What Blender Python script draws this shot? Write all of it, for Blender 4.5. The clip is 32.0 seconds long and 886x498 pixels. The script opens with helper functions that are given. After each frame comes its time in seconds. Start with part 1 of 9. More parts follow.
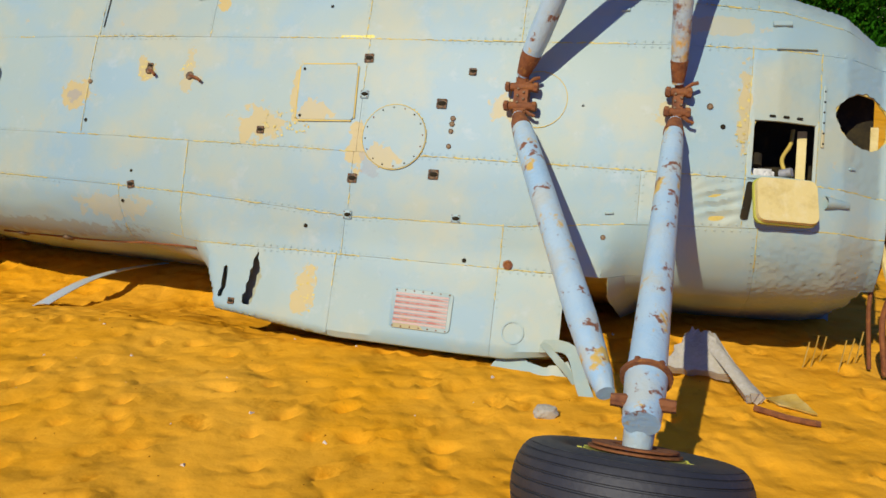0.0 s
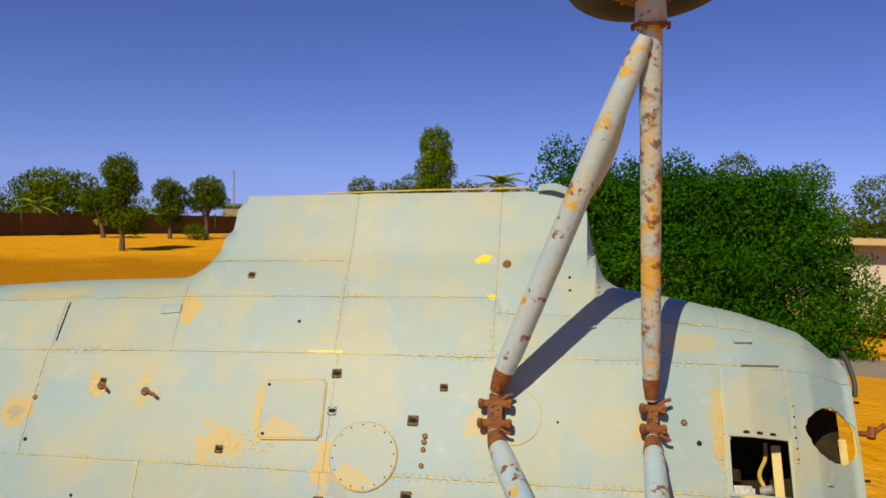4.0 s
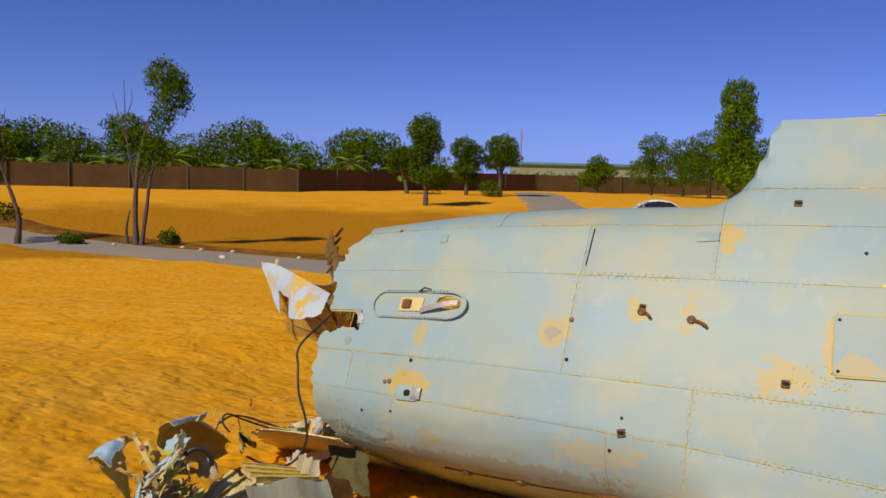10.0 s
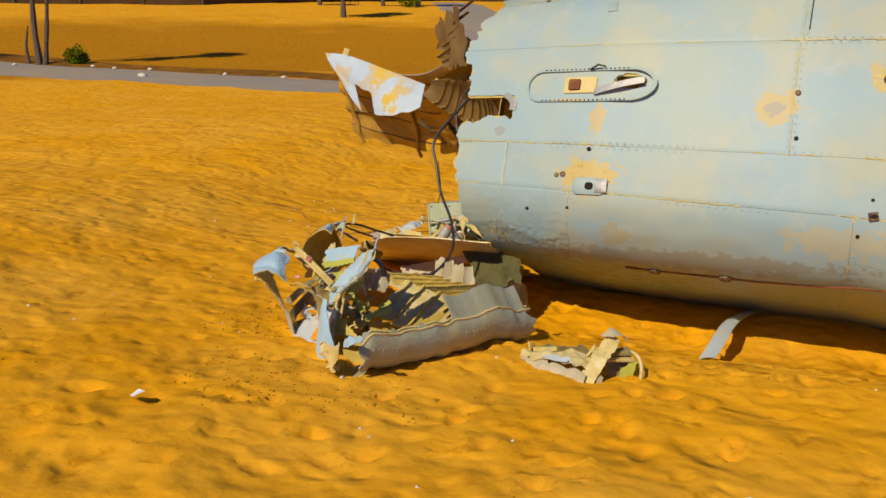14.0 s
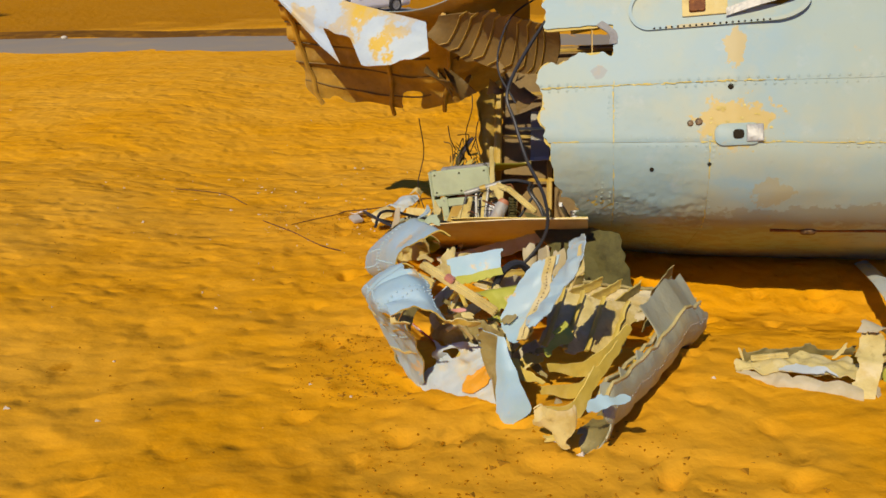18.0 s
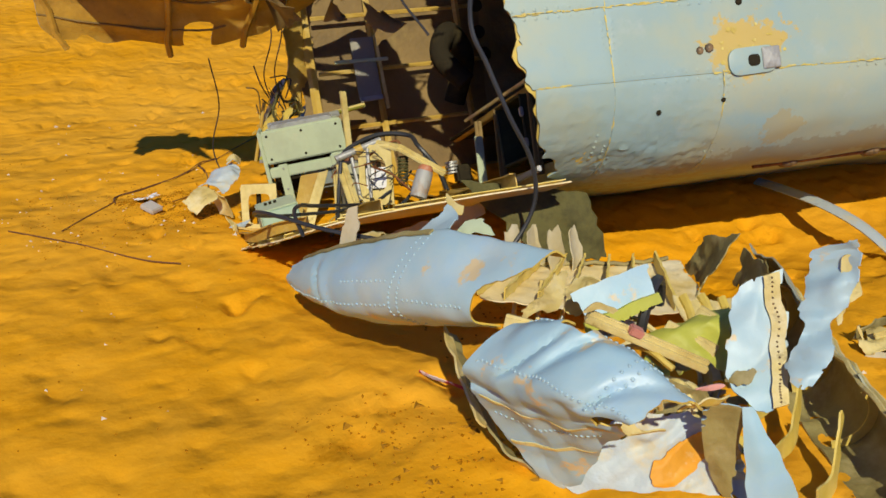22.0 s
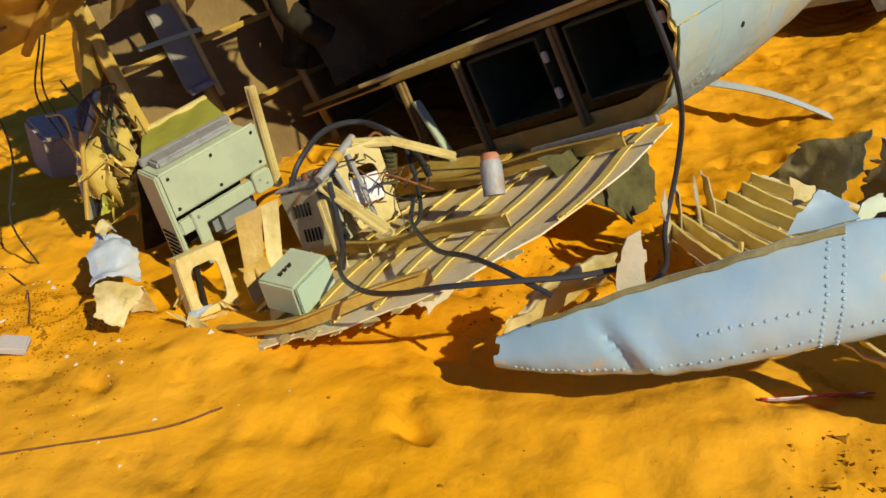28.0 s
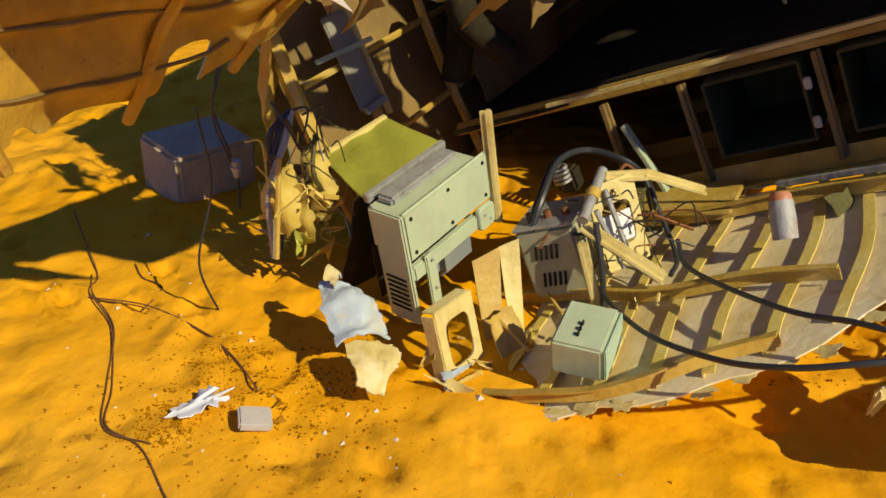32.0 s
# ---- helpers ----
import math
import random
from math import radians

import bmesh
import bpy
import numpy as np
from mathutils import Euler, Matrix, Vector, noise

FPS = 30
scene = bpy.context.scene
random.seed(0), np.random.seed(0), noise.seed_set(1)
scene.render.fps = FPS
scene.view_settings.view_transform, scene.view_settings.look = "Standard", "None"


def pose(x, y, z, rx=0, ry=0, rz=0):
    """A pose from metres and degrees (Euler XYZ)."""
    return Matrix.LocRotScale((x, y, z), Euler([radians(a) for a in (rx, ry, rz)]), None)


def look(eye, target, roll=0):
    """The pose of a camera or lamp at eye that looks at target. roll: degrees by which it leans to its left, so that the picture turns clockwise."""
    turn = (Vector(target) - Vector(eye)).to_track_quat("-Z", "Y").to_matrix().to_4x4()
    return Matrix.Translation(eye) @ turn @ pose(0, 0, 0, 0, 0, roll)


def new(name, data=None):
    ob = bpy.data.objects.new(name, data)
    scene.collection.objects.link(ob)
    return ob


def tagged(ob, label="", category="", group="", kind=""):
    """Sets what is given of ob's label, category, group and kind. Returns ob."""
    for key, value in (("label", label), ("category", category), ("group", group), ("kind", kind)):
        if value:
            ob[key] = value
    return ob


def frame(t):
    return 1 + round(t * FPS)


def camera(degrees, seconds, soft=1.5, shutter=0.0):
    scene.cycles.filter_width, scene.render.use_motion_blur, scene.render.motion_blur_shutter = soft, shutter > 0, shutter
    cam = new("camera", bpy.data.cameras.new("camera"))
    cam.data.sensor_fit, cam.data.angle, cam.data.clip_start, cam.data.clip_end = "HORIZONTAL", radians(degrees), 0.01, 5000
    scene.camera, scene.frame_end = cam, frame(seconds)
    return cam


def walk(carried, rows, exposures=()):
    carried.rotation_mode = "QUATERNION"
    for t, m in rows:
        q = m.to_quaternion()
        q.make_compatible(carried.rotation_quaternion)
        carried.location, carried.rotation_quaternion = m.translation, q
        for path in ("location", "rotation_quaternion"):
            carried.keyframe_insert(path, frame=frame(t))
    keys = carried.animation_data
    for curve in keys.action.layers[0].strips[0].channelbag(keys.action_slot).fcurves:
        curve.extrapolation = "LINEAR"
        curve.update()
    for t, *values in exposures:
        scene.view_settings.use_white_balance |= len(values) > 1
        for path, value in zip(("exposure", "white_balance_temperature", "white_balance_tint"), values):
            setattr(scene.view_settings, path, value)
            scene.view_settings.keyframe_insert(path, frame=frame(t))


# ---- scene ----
cam = camera(55.12, 32.0, soft=1.6)

# seconds, eye, target, roll
PATH = [
    (0, (-0.000, 0.000, 1.650), (-0.099, 1.880, 0.974), 0.91),
    (0.5, (-0.005, 0.043, 1.680), (-0.068, 1.940, 1.050), -0.44),
    (1, (-0.050, 0.114, 1.706), (-0.077, 2.051, 1.208), -0.29),
    (1.5, (-0.120, 0.156, 1.754), (-0.128, 2.121, 1.379), 0.28),
    (2, (-0.181, 0.126, 1.829), (-0.149, 2.112, 1.600), 1.72),
    (2.5, (-0.227, 0.070, 1.856), (-0.139, 2.068, 1.811), 2.74),
    (4.5, (-0.229, 0.114, 1.792), (-0.164, 2.111, 1.723), 0.77),
    (5, (-0.222, 0.138, 1.750), (-0.178, 2.134, 1.641), 0.57),
    (5.5, (-0.199, 0.173, 1.707), (-0.214, 2.165, 1.530), 0.40),
    (6, (-0.229, 0.172, 1.686), (-0.303, 2.144, 1.360), -0.19),
    (6.5, (-0.354, 0.124, 1.653), (-0.541, 2.065, 1.209), -0.02),
    (7, (-0.497, 0.066, 1.622), (-0.889, 1.967, 1.139), -0.19),
    (7.5, (-0.637, 0.090, 1.605), (-1.157, 1.953, 1.099), -0.22),
    (8, (-0.773, 0.103, 1.605), (-1.333, 1.953, 1.092), 0.42),
    (8.5, (-0.923, 0.078, 1.612), (-1.456, 1.948, 1.143), 0.56),
    (9, (-1.072, 0.070, 1.626), (-1.565, 1.963, 1.209), -0.26),
    (9.5, (-1.232, 0.094, 1.623), (-1.759, 1.998, 1.311), 0.15),
    (10, (-1.407, 0.116, 1.638), (-1.965, 2.029, 1.472), 1.58),
    (10.5, (-1.565, 0.086, 1.618), (-2.125, 2.001, 1.482), 1.50),
    (11, (-1.716, 0.097, 1.565), (-2.269, 2.006, 1.338), 1.06),
    (11.5, (-1.873, 0.179, 1.524), (-2.445, 2.072, 1.221), 1.62),
    (12, (-2.037, 0.230, 1.494), (-2.602, 2.120, 1.160), 2.34),
    (12.5, (-2.222, 0.228, 1.469), (-2.737, 2.119, 1.074), 1.01),
    (13, (-2.399, 0.268, 1.432), (-2.873, 2.147, 0.937), 0.75),
    (13.5, (-2.558, 0.310, 1.390), (-2.947, 2.191, 0.832), 1.18),
    (15.5, (-3.203, 0.687, 1.351), (-3.414, 2.586, 0.760), -1.16),
    (16, (-3.368, 0.796, 1.332), (-3.548, 2.699, 0.745), -1.34),
    (16.5, (-3.521, 0.925, 1.314), (-3.716, 2.826, 0.722), -1.70),
    (17, (-3.670, 1.029, 1.300), (-3.801, 2.927, 0.682), -2.50),
    (17.5, (-3.813, 1.144, 1.278), (-3.789, 3.038, 0.634), -2.23),
    (18, (-3.921, 1.290, 1.236), (-3.783, 3.159, 0.538), -1.30),
    (18.5, (-4.033, 1.454, 1.203), (-3.803, 3.282, 0.426), -0.42),
    (19, (-4.177, 1.594, 1.206), (-3.820, 3.402, 0.429), -0.34),
    (19.5, (-4.291, 1.734, 1.201), (-3.855, 3.525, 0.424), -0.45),
    (20, (-4.373, 1.915, 1.174), (-3.908, 3.667, 0.329), -1.42),
    (20.5, (-4.469, 2.050, 1.157), (-3.858, 3.720, 0.241), -1.18),
    (21, (-4.571, 2.199, 1.165), (-3.778, 3.803, 0.271), -0.35),
    (21.5, (-4.634, 2.353, 1.167), (-3.765, 3.924, 0.286), 0.39),
    (22, (-4.699, 2.487, 1.153), (-3.740, 3.997, 0.257), 1.08),
    (22.5, (-4.786, 2.601, 1.147), (-3.653, 3.983, 0.249), 0.99),
    (23, (-4.826, 2.684, 1.139), (-3.540, 3.910, 0.223), 1.73),
    (23.5, (-4.846, 2.826, 1.116), (-3.459, 3.931, 0.191), 2.13),
    (24, (-4.918, 2.988, 1.114), (-3.516, 4.047, 0.159), 1.94),
    (24.5, (-5.013, 3.127, 1.135), (-3.607, 4.195, 0.194), 1.32),
    (25, (-5.047, 3.264, 1.115), (-3.610, 4.285, 0.170), 1.46),
    (25.5, (-5.064, 3.442, 1.085), (-3.593, 4.365, 0.094), 2.79),
    (27.5, (-5.174, 4.009, 1.056), (-3.565, 4.588, 0.019), 2.57),
    (28, (-5.208, 4.128, 1.079), (-3.598, 4.666, 0.022), 1.04),
    (28.5, (-5.226, 4.247, 1.091), (-3.609, 4.783, 0.043), 2.17),
    (29, (-5.208, 4.343, 1.096), (-3.604, 4.954, 0.068), 2.48),
    (29.5, (-5.255, 4.440, 1.121), (-3.660, 5.130, 0.131), 1.21),
    (30, (-5.308, 4.520, 1.135), (-3.703, 5.239, 0.182), 1.48),
    (30.5, (-5.322, 4.602, 1.092), (-3.738, 5.322, 0.105), 2.60),
    (31, (-5.247, 4.710, 1.047), (-3.684, 5.399, 0.008), 1.65),
    (31.5, (-5.197, 4.818, 1.019), (-3.595, 5.380, -0.038), 2.58),
    (32, (-5.174, 4.962, 1.020), (-3.518, 5.323, -0.042), 4.26),
]
# seconds, stops, kelvin, tint
LIGHT = [(0, 0.18, 6700, 6), (1, 0.06, 6900, 6), (2.5, 0.16, 7100, 8), (4.5, 0.14, 9100, 5), (5.2, 0.14, 9300, 4), (6, 0.04, 9600, 5), (7, -0.02, 9700, 4), (8, -0.10, 9800, 4), (9, -0.06, 8000, 8), (10, 0.0, 7300, 9), (11, 0.05, 7900, 8), (13, 0.10, 7700, 8), (20, 0.11, 7700, 5), (23, 0.22, 6900, 2), (25, 0.26, 7000, 2), (28, 0.40, 7400, 2), (30, 0.44, 7900, 1), (32, 0.44, 8000, 0)]
walk(cam, [(t, look(eye, target, roll)) for t, eye, target, roll in PATH], LIGHT)

# ---- sky and sun ----
SUN_AZ, SUN_EL = 241.0, 44.0          # the sun stands behind the camera, to its left
sun_dir = Vector((math.cos(radians(SUN_AZ)) * math.cos(radians(SUN_EL)),
                  math.sin(radians(SUN_AZ)) * math.cos(radians(SUN_EL)), math.sin(radians(SUN_EL))))
world = bpy.data.worlds.new("sky")
scene.world = world
world.use_nodes = True
wn = world.node_tree
sky = wn.nodes.new("ShaderNodeTexSky")
sky.sky_type = "NISHITA"
sky.sun_disc = False
sky.sun_elevation = radians(SUN_EL)
sky.sun_rotation = radians(90 - SUN_AZ)
sky.air_density, sky.dust_density, sky.ozone_density = 1.0, 0.2, 2.5
rich = wn.nodes.new("ShaderNodeHueSaturation")
rich.inputs["Hue"].default_value, rich.inputs["Saturation"].default_value, rich.inputs["Value"].default_value = 0.51, 1.55, 0.70
wn.links.new(sky.outputs[0], rich.inputs["Color"])
haze = wn.nodes.new("ShaderNodeMixRGB")
haze.inputs[0].default_value = 0.62
grey = wn.nodes.new("ShaderNodeRGBToBW")
dust = wn.nodes.new("ShaderNodeMixRGB")
dust.blend_type = "MULTIPLY"
dust.inputs[0].default_value = 1.0
dust.inputs[2].default_value = (0.42, 0.56, 1.28, 1)        # dusty lavender haze over the whole sky
wn.links.new(sky.outputs[0], grey.inputs[0])
wn.links.new(grey.outputs[0], dust.inputs[1])
wn.links.new(dust.outputs[0], haze.inputs[2])
wn.links.new(rich.outputs[0], haze.inputs[1])
deep = wn.nodes.new("ShaderNodeMixRGB")
deep.blend_type = "MULTIPLY"
deep.inputs[0].default_value = 1.0
deep.inputs[2].default_value = (0.63, 0.80, 1.32, 1)
wn.links.new(haze.outputs[0], deep.inputs[1])
wn.links.new(deep.outputs[0], wn.nodes["Background"].inputs[0])
wn.nodes["Background"].inputs[1].default_value = 0.09
sun = new("sun", bpy.data.lights.new("sun", "SUN"))
sun.data.energy, sun.data.angle, sun.data.color = 3.6, radians(0.6), (1.0, 0.93, 0.82)
sun.matrix_world = look(sun_dir * 50, (0, 0, 0))


# ---- materials ----
def material(name, base, rough=0.6, metal=0.0, grain=(), bump=0.0, bump_scale=60.0, spec=0.5, per_object=0.0):
    """A surface with a base colour, layers of stain (colour, scale, low, high, amount) and fine relief."""
    m = bpy.data.materials.new(name)
    m.use_nodes = True
    nt = m.node_tree
    b = nt.nodes["Principled BSDF"]
    b.inputs["Roughness"].default_value, b.inputs["Metallic"].default_value = rough, metal
    b.inputs["Specular IOR Level"].default_value = spec
    coord = nt.nodes.new("ShaderNodeTexCoord")
    col = nt.nodes.new("ShaderNodeRGB")
    col.outputs[0].default_value = (*base, 1)
    last = col.outputs[0]
    for k, (tint, scale, low, high, amount) in enumerate(grain):
        n = nt.nodes.new("ShaderNodeTexNoise")
        n.noise_dimensions = "4D"
        n.inputs["W"].default_value = k * 7.3 + len(name)
        n.inputs["Scale"].default_value = scale
        n.inputs["Detail"].default_value = 6
        n.inputs["Roughness"].default_value = 0.65
        nt.links.new(coord.outputs["Object"], n.inputs["Vector"])
        r = nt.nodes.new("ShaderNodeMapRange")
        r.inputs["From Min"].default_value, r.inputs["From Max"].default_value = low, high
        r.inputs["To Max"].default_value = amount
        nt.links.new(n.outputs["Fac"], r.inputs["Value"])
        mix = nt.nodes.new("ShaderNodeMixRGB")
        nt.links.new(r.outputs[0], mix.inputs[0])
        nt.links.new(last, mix.inputs[1])
        mix.inputs[2].default_value = (*tint, 1)
        last = mix.outputs[0]
    if per_object:
        info = nt.nodes.new("ShaderNodeObjectInfo")
        hsv = nt.nodes.new("ShaderNodeHueSaturation")
        r = nt.nodes.new("ShaderNodeMapRange")
        r.inputs["To Min"].default_value, r.inputs["To Max"].default_value = 1 - per_object, 1 + per_object
        nt.links.new(info.outputs["Random"], r.inputs["Value"])
        nt.links.new(r.outputs[0], hsv.inputs["Value"])
        nt.links.new(last, hsv.inputs["Color"])
        last = hsv.outputs[0]
    nt.links.new(last, b.inputs["Base Color"])
    if bump:
        n = nt.nodes.new("ShaderNodeTexNoise")
        n.inputs["Scale"].default_value = bump_scale
        n.inputs["Detail"].default_value = 5
        nt.links.new(coord.outputs["Object"], n.inputs["Vector"])
        bp = nt.nodes.new("ShaderNodeBump")
        bp.inputs["Strength"].default_value = bump
        bp.inputs["Distance"].default_value = 0.01
        nt.links.new(n.outputs["Fac"], bp.inputs["Height"])
        nt.links.new(bp.outputs[0], b.inputs["Normal"])
    return m


# The dark layer of scale 6.5 paints shade into trampled dimples.
SAND = material("sand", (0.72, 0.32, 0.012), 0.95, grain=[((0.78, 0.41, 0.05), 0.8, 0.4, 0.7, 0.7),
                ((0.56, 0.22, 0.004), 2.5, 0.52, 0.75, 0.5), ((0.82, 0.42, 0.03), 40, 0.5, 0.75, 0.4), ((0.42, 0.165, 0.004), 6.5, 0.60, 0.68, 0.65), ((0.34, 0.13, 0.004), 90, 0.62, 0.75, 0.5)],
                bump=0.9, bump_scale=14, spec=0.03)


def sand_relief(m):
    """Soft trampled hollows over the fine grain of the sand."""
    nt = m.node_tree
    b = nt.nodes["Principled BSDF"]
    old = b.inputs["Normal"].links[0].from_socket
    coord = nt.nodes.new("ShaderNodeTexCoord")
    warp = nt.nodes.new("ShaderNodeTexNoise")
    warp.inputs["Scale"].default_value, warp.inputs["Detail"].default_value = 2.2, 3
    mixv = nt.nodes.new("ShaderNodeMixRGB")
    mixv.inputs[0].default_value = 0.25
    nt.links.new(coord.outputs["Object"], warp.inputs["Vector"])
    nt.links.new(coord.outputs["Object"], mixv.inputs[1])
    nt.links.new(warp.outputs["Color"], mixv.inputs[2])
    vor = nt.nodes.new("ShaderNodeTexVoronoi")
    vor.feature = "SMOOTH_F1"
    vor.inputs["Scale"].default_value = 4.5
    nt.links.new(mixv.outputs[0], vor.inputs["Vector"])
    bp = nt.nodes.new("ShaderNodeBump")
    bp.inputs["Strength"].default_value, bp.inputs["Distance"].default_value = 0.9, 0.055
    nt.links.new(vor.outputs["Distance"], bp.inputs["Height"])
    fine = nt.nodes.new("ShaderNodeTexVoronoi")
    fine.feature = "SMOOTH_F1"
    fine.inputs["Scale"].default_value = 13
    nt.links.new(mixv.outputs[0], fine.inputs["Vector"])
    bf = nt.nodes.new("ShaderNodeBump")
    bf.inputs["Strength"].default_value, bf.inputs["Distance"].default_value = 0.9, 0.025
    nt.links.new(fine.outputs["Distance"], bf.inputs["Height"])
    nt.links.new(old, bf.inputs["Normal"])
    nt.links.new(bf.outputs[0], bp.inputs["Normal"])
    nt.links.new(bp.outputs[0], b.inputs["Normal"])

    # browner soil on the slope beyond the road
    flat = nt.nodes.new("ShaderNodeVectorMath")
    flat.operation = "MULTIPLY_ADD"
    flat.inputs[1].default_value, flat.inputs[2].default_value = (1, 1, 0), (2, 0, 0)
    nt.links.new(coord.outputs["Object"], flat.inputs[0])
    far = nt.nodes.new("ShaderNodeVectorMath")
    far.operation = "LENGTH"
    nt.links.new(flat.outputs[0], far.inputs[0])
    edge = nt.nodes.new("ShaderNodeTexNoise")
    edge.inputs["Scale"].default_value, edge.inputs["Detail"].default_value = 0.25, 6
    nt.links.new(coord.outputs["Object"], edge.inputs["Vector"])
    wave = nt.nodes.new("ShaderNodeMath")
    wave.operation = "MULTIPLY_ADD"
    wave.inputs[1].default_value = 16
    nt.links.new(edge.outputs["Fac"], wave.inputs[0])
    nt.links.new(far.outputs["Value"], wave.inputs[2])
    masks = []
    for lo, hi in ((42, 46), (74, 66)):
        r = nt.nodes.new("ShaderNodeMapRange")
        r.inputs["From Min"].default_value, r.inputs["From Max"].default_value = lo, hi
        nt.links.new(wave.outputs[0], r.inputs["Value"])
        masks.append(r)
    both = nt.nodes.new("ShaderNodeMath")
    both.operation = "MULTIPLY"
    nt.links.new(masks[0].outputs[0], both.inputs[0])
    nt.links.new(masks[1].outputs[0], both.inputs[1])
    part_of = nt.nodes.new("ShaderNodeMath")
    part_of.operation = "MULTIPLY"
    part_of.inputs[1].default_value = 0.75
    nt.links.new(both.outputs[0], part_of.inputs[0])
    soil = nt.nodes.new("ShaderNodeMixRGB")
    nt.links.new(part_of.outputs[0], soil.inputs[0])
    nt.links.new(b.inputs["Base Color"].links[0].from_socket, soil.inputs[1])
    soil.inputs[2].default_value = (0.33, 0.135, 0.006, 1)
    nt.links.new(soil.outputs[0], b.inputs["Base Color"])


sand_relief(SAND)
PAINT = material("grey_paint", (0.34, 0.40, 0.34), 0.45, grain=[((0.30, 0.40, 0.42), 1.6, 0.45, 0.65, 0.6),
                 ((0.42, 0.39, 0.24), 2.3, 0.5, 0.7, 0.55), ((0.70, 0.46, 0.15), 5.0, 0.62, 0.72, 0.6), ((0.40, 0.40, 0.36), 30, 0.6, 0.8, 0.35)],
                 bump=0.15, bump_scale=9, spec=0.4)
PRIMER = material("yellow_primer", (0.58, 0.43, 0.08), 0.6, grain=[((0.38, 0.26, 0.04), 6, 0.45, 0.7, 0.7), ((0.64, 0.54, 0.22), 14, 0.5, 0.75, 0.6)], bump=0.2)
GREEN_PRIMER = material("green_primer", (0.42, 0.43, 0.06), 0.6, grain=[((0.30, 0.28, 0.04), 8, 0.45, 0.7, 0.6)], bump=0.2)
PALE = material("pale_primer", (0.63, 0.51, 0.19), 0.6, grain=[((0.40, 0.28, 0.06), 9, 0.50, 0.70, 0.75), ((0.68, 0.60, 0.34), 20, 0.5, 0.7, 0.5)], bump=0.25)
BLUE = material("blue_grey_paint", (0.30, 0.475, 0.55), 0.45, grain=[((0.44, 0.52, 0.51), 3, 0.42, 0.62, 0.75), ((0.27, 0.45, 0.62), 5, 0.5, 0.66, 0.7), ((0.62, 0.46, 0.22), 10, 0.585, 0.625, 0.85), ((0.2, 0.22, 0.24), 30, 0.66, 0.8, 0.5)], bump=0.2, bump_scale=18)
STEEL = material("strut_paint", (0.38, 0.51, 0.55), 0.4, grain=[((0.28, 0.46, 0.58), 5, 0.45, 0.6, 0.7), ((0.46, 0.46, 0.34), 7, 0.50, 0.62, 0.6), ((0.58, 0.36, 0.03), 9, 0.575, 0.62, 0.9), ((0.19, 0.06, 0.012), 15, 0.585, 0.62, 0.95)], bump=0.3)
STEEL_RUSTY = material("rusted_strut_paint", (0.36, 0.46, 0.48), 0.5, grain=[((0.46, 0.46, 0.34), 7, 0.45, 0.60, 0.7), ((0.60, 0.34, 0.03), 6, 0.47, 0.55, 0.9), ((0.22, 0.075, 0.015), 9, 0.50, 0.56, 0.95), ((0.09, 0.03, 0.01), 22, 0.55, 0.62, 0.8)], bump=0.4)
RUST = material("rust", (0.22, 0.075, 0.018), 0.8, grain=[((0.10, 0.03, 0.01), 25, 0.45, 0.65, 0.8), ((0.42, 0.18, 0.03), 40, 0.55, 0.7, 0.7)], bump=0.6)
RUBBER = material("black_rubber", (0.022, 0.024, 0.028), 0.6, grain=[((0.06, 0.055, 0.05), 12, 0.5, 0.75, 0.5)], bump=0.2)
# Grimy dark fittings; also put in for shade in openings and cabin.
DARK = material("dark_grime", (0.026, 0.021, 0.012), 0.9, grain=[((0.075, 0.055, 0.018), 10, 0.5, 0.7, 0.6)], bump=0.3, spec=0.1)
OLIVE_DARK = material("olive_fabric", (0.11, 0.10, 0.035), 0.8, grain=[((0.05, 0.045, 0.02), 20, 0.45, 0.65, 0.7)], bump=0.3, spec=0.2)
STEEL_DULL = material("dull_blue_grey_enamel", (0.20, 0.23, 0.22), 0.5, grain=[((0.30, 0.30, 0.24), 9, 0.5, 0.7, 0.6)], bump=0.15)
BOXGREY = material("olive_grey_enamel", (0.34, 0.34, 0.22), 0.5, grain=[((0.22, 0.21, 0.12), 8, 0.45, 0.68, 0.7), ((0.50, 0.46, 0.28), 25, 0.6, 0.74, 0.5)], bump=0.15)
CABLE = material("black_cable", (0.025, 0.027, 0.03), 0.45)
BOXGREEN = material("grey_green_enamel", (0.43, 0.50, 0.32), 0.45, grain=[((0.30, 0.33, 0.22), 6, 0.45, 0.7, 0.6), ((0.55, 0.50, 0.32), 25, 0.6, 0.75, 0.5)], bump=0.1)
LEAF = material("leaves", (0.030, 0.085, 0.010), 0.6, grain=[((0.09, 0.15, 0.02), 1.5, 0.4, 0.65, 0.8)], per_object=0.2, spec=0.2)
BARK = material("bark", (0.14, 0.10, 0.06), 0.9, grain=[((0.06, 0.045, 0.03), 8, 0.4, 0.65, 0.8)], bump=0.6)
ASPHALT = material("asphalt", (0.27, 0.235, 0.18), 0.9, grain=[((0.40, 0.29, 0.13), 0.5, 0.45, 0.7, 0.6)], bump=0.2)


# ---- building helpers ----
def finish(name, bm, mat, smooth=True):
    me = bpy.data.meshes.new(name)
    bm.normal_update()
    bm.to_mesh(me)
    bm.free()
    for m in (mat if isinstance(mat, (list, tuple)) else [mat]):
        me.materials.append(m)
    if smooth:
        me.polygons.foreach_set("use_smooth", [True] * len(me.polygons))
        me.set_sharp_from_angle(angle=radians(35))
    return me


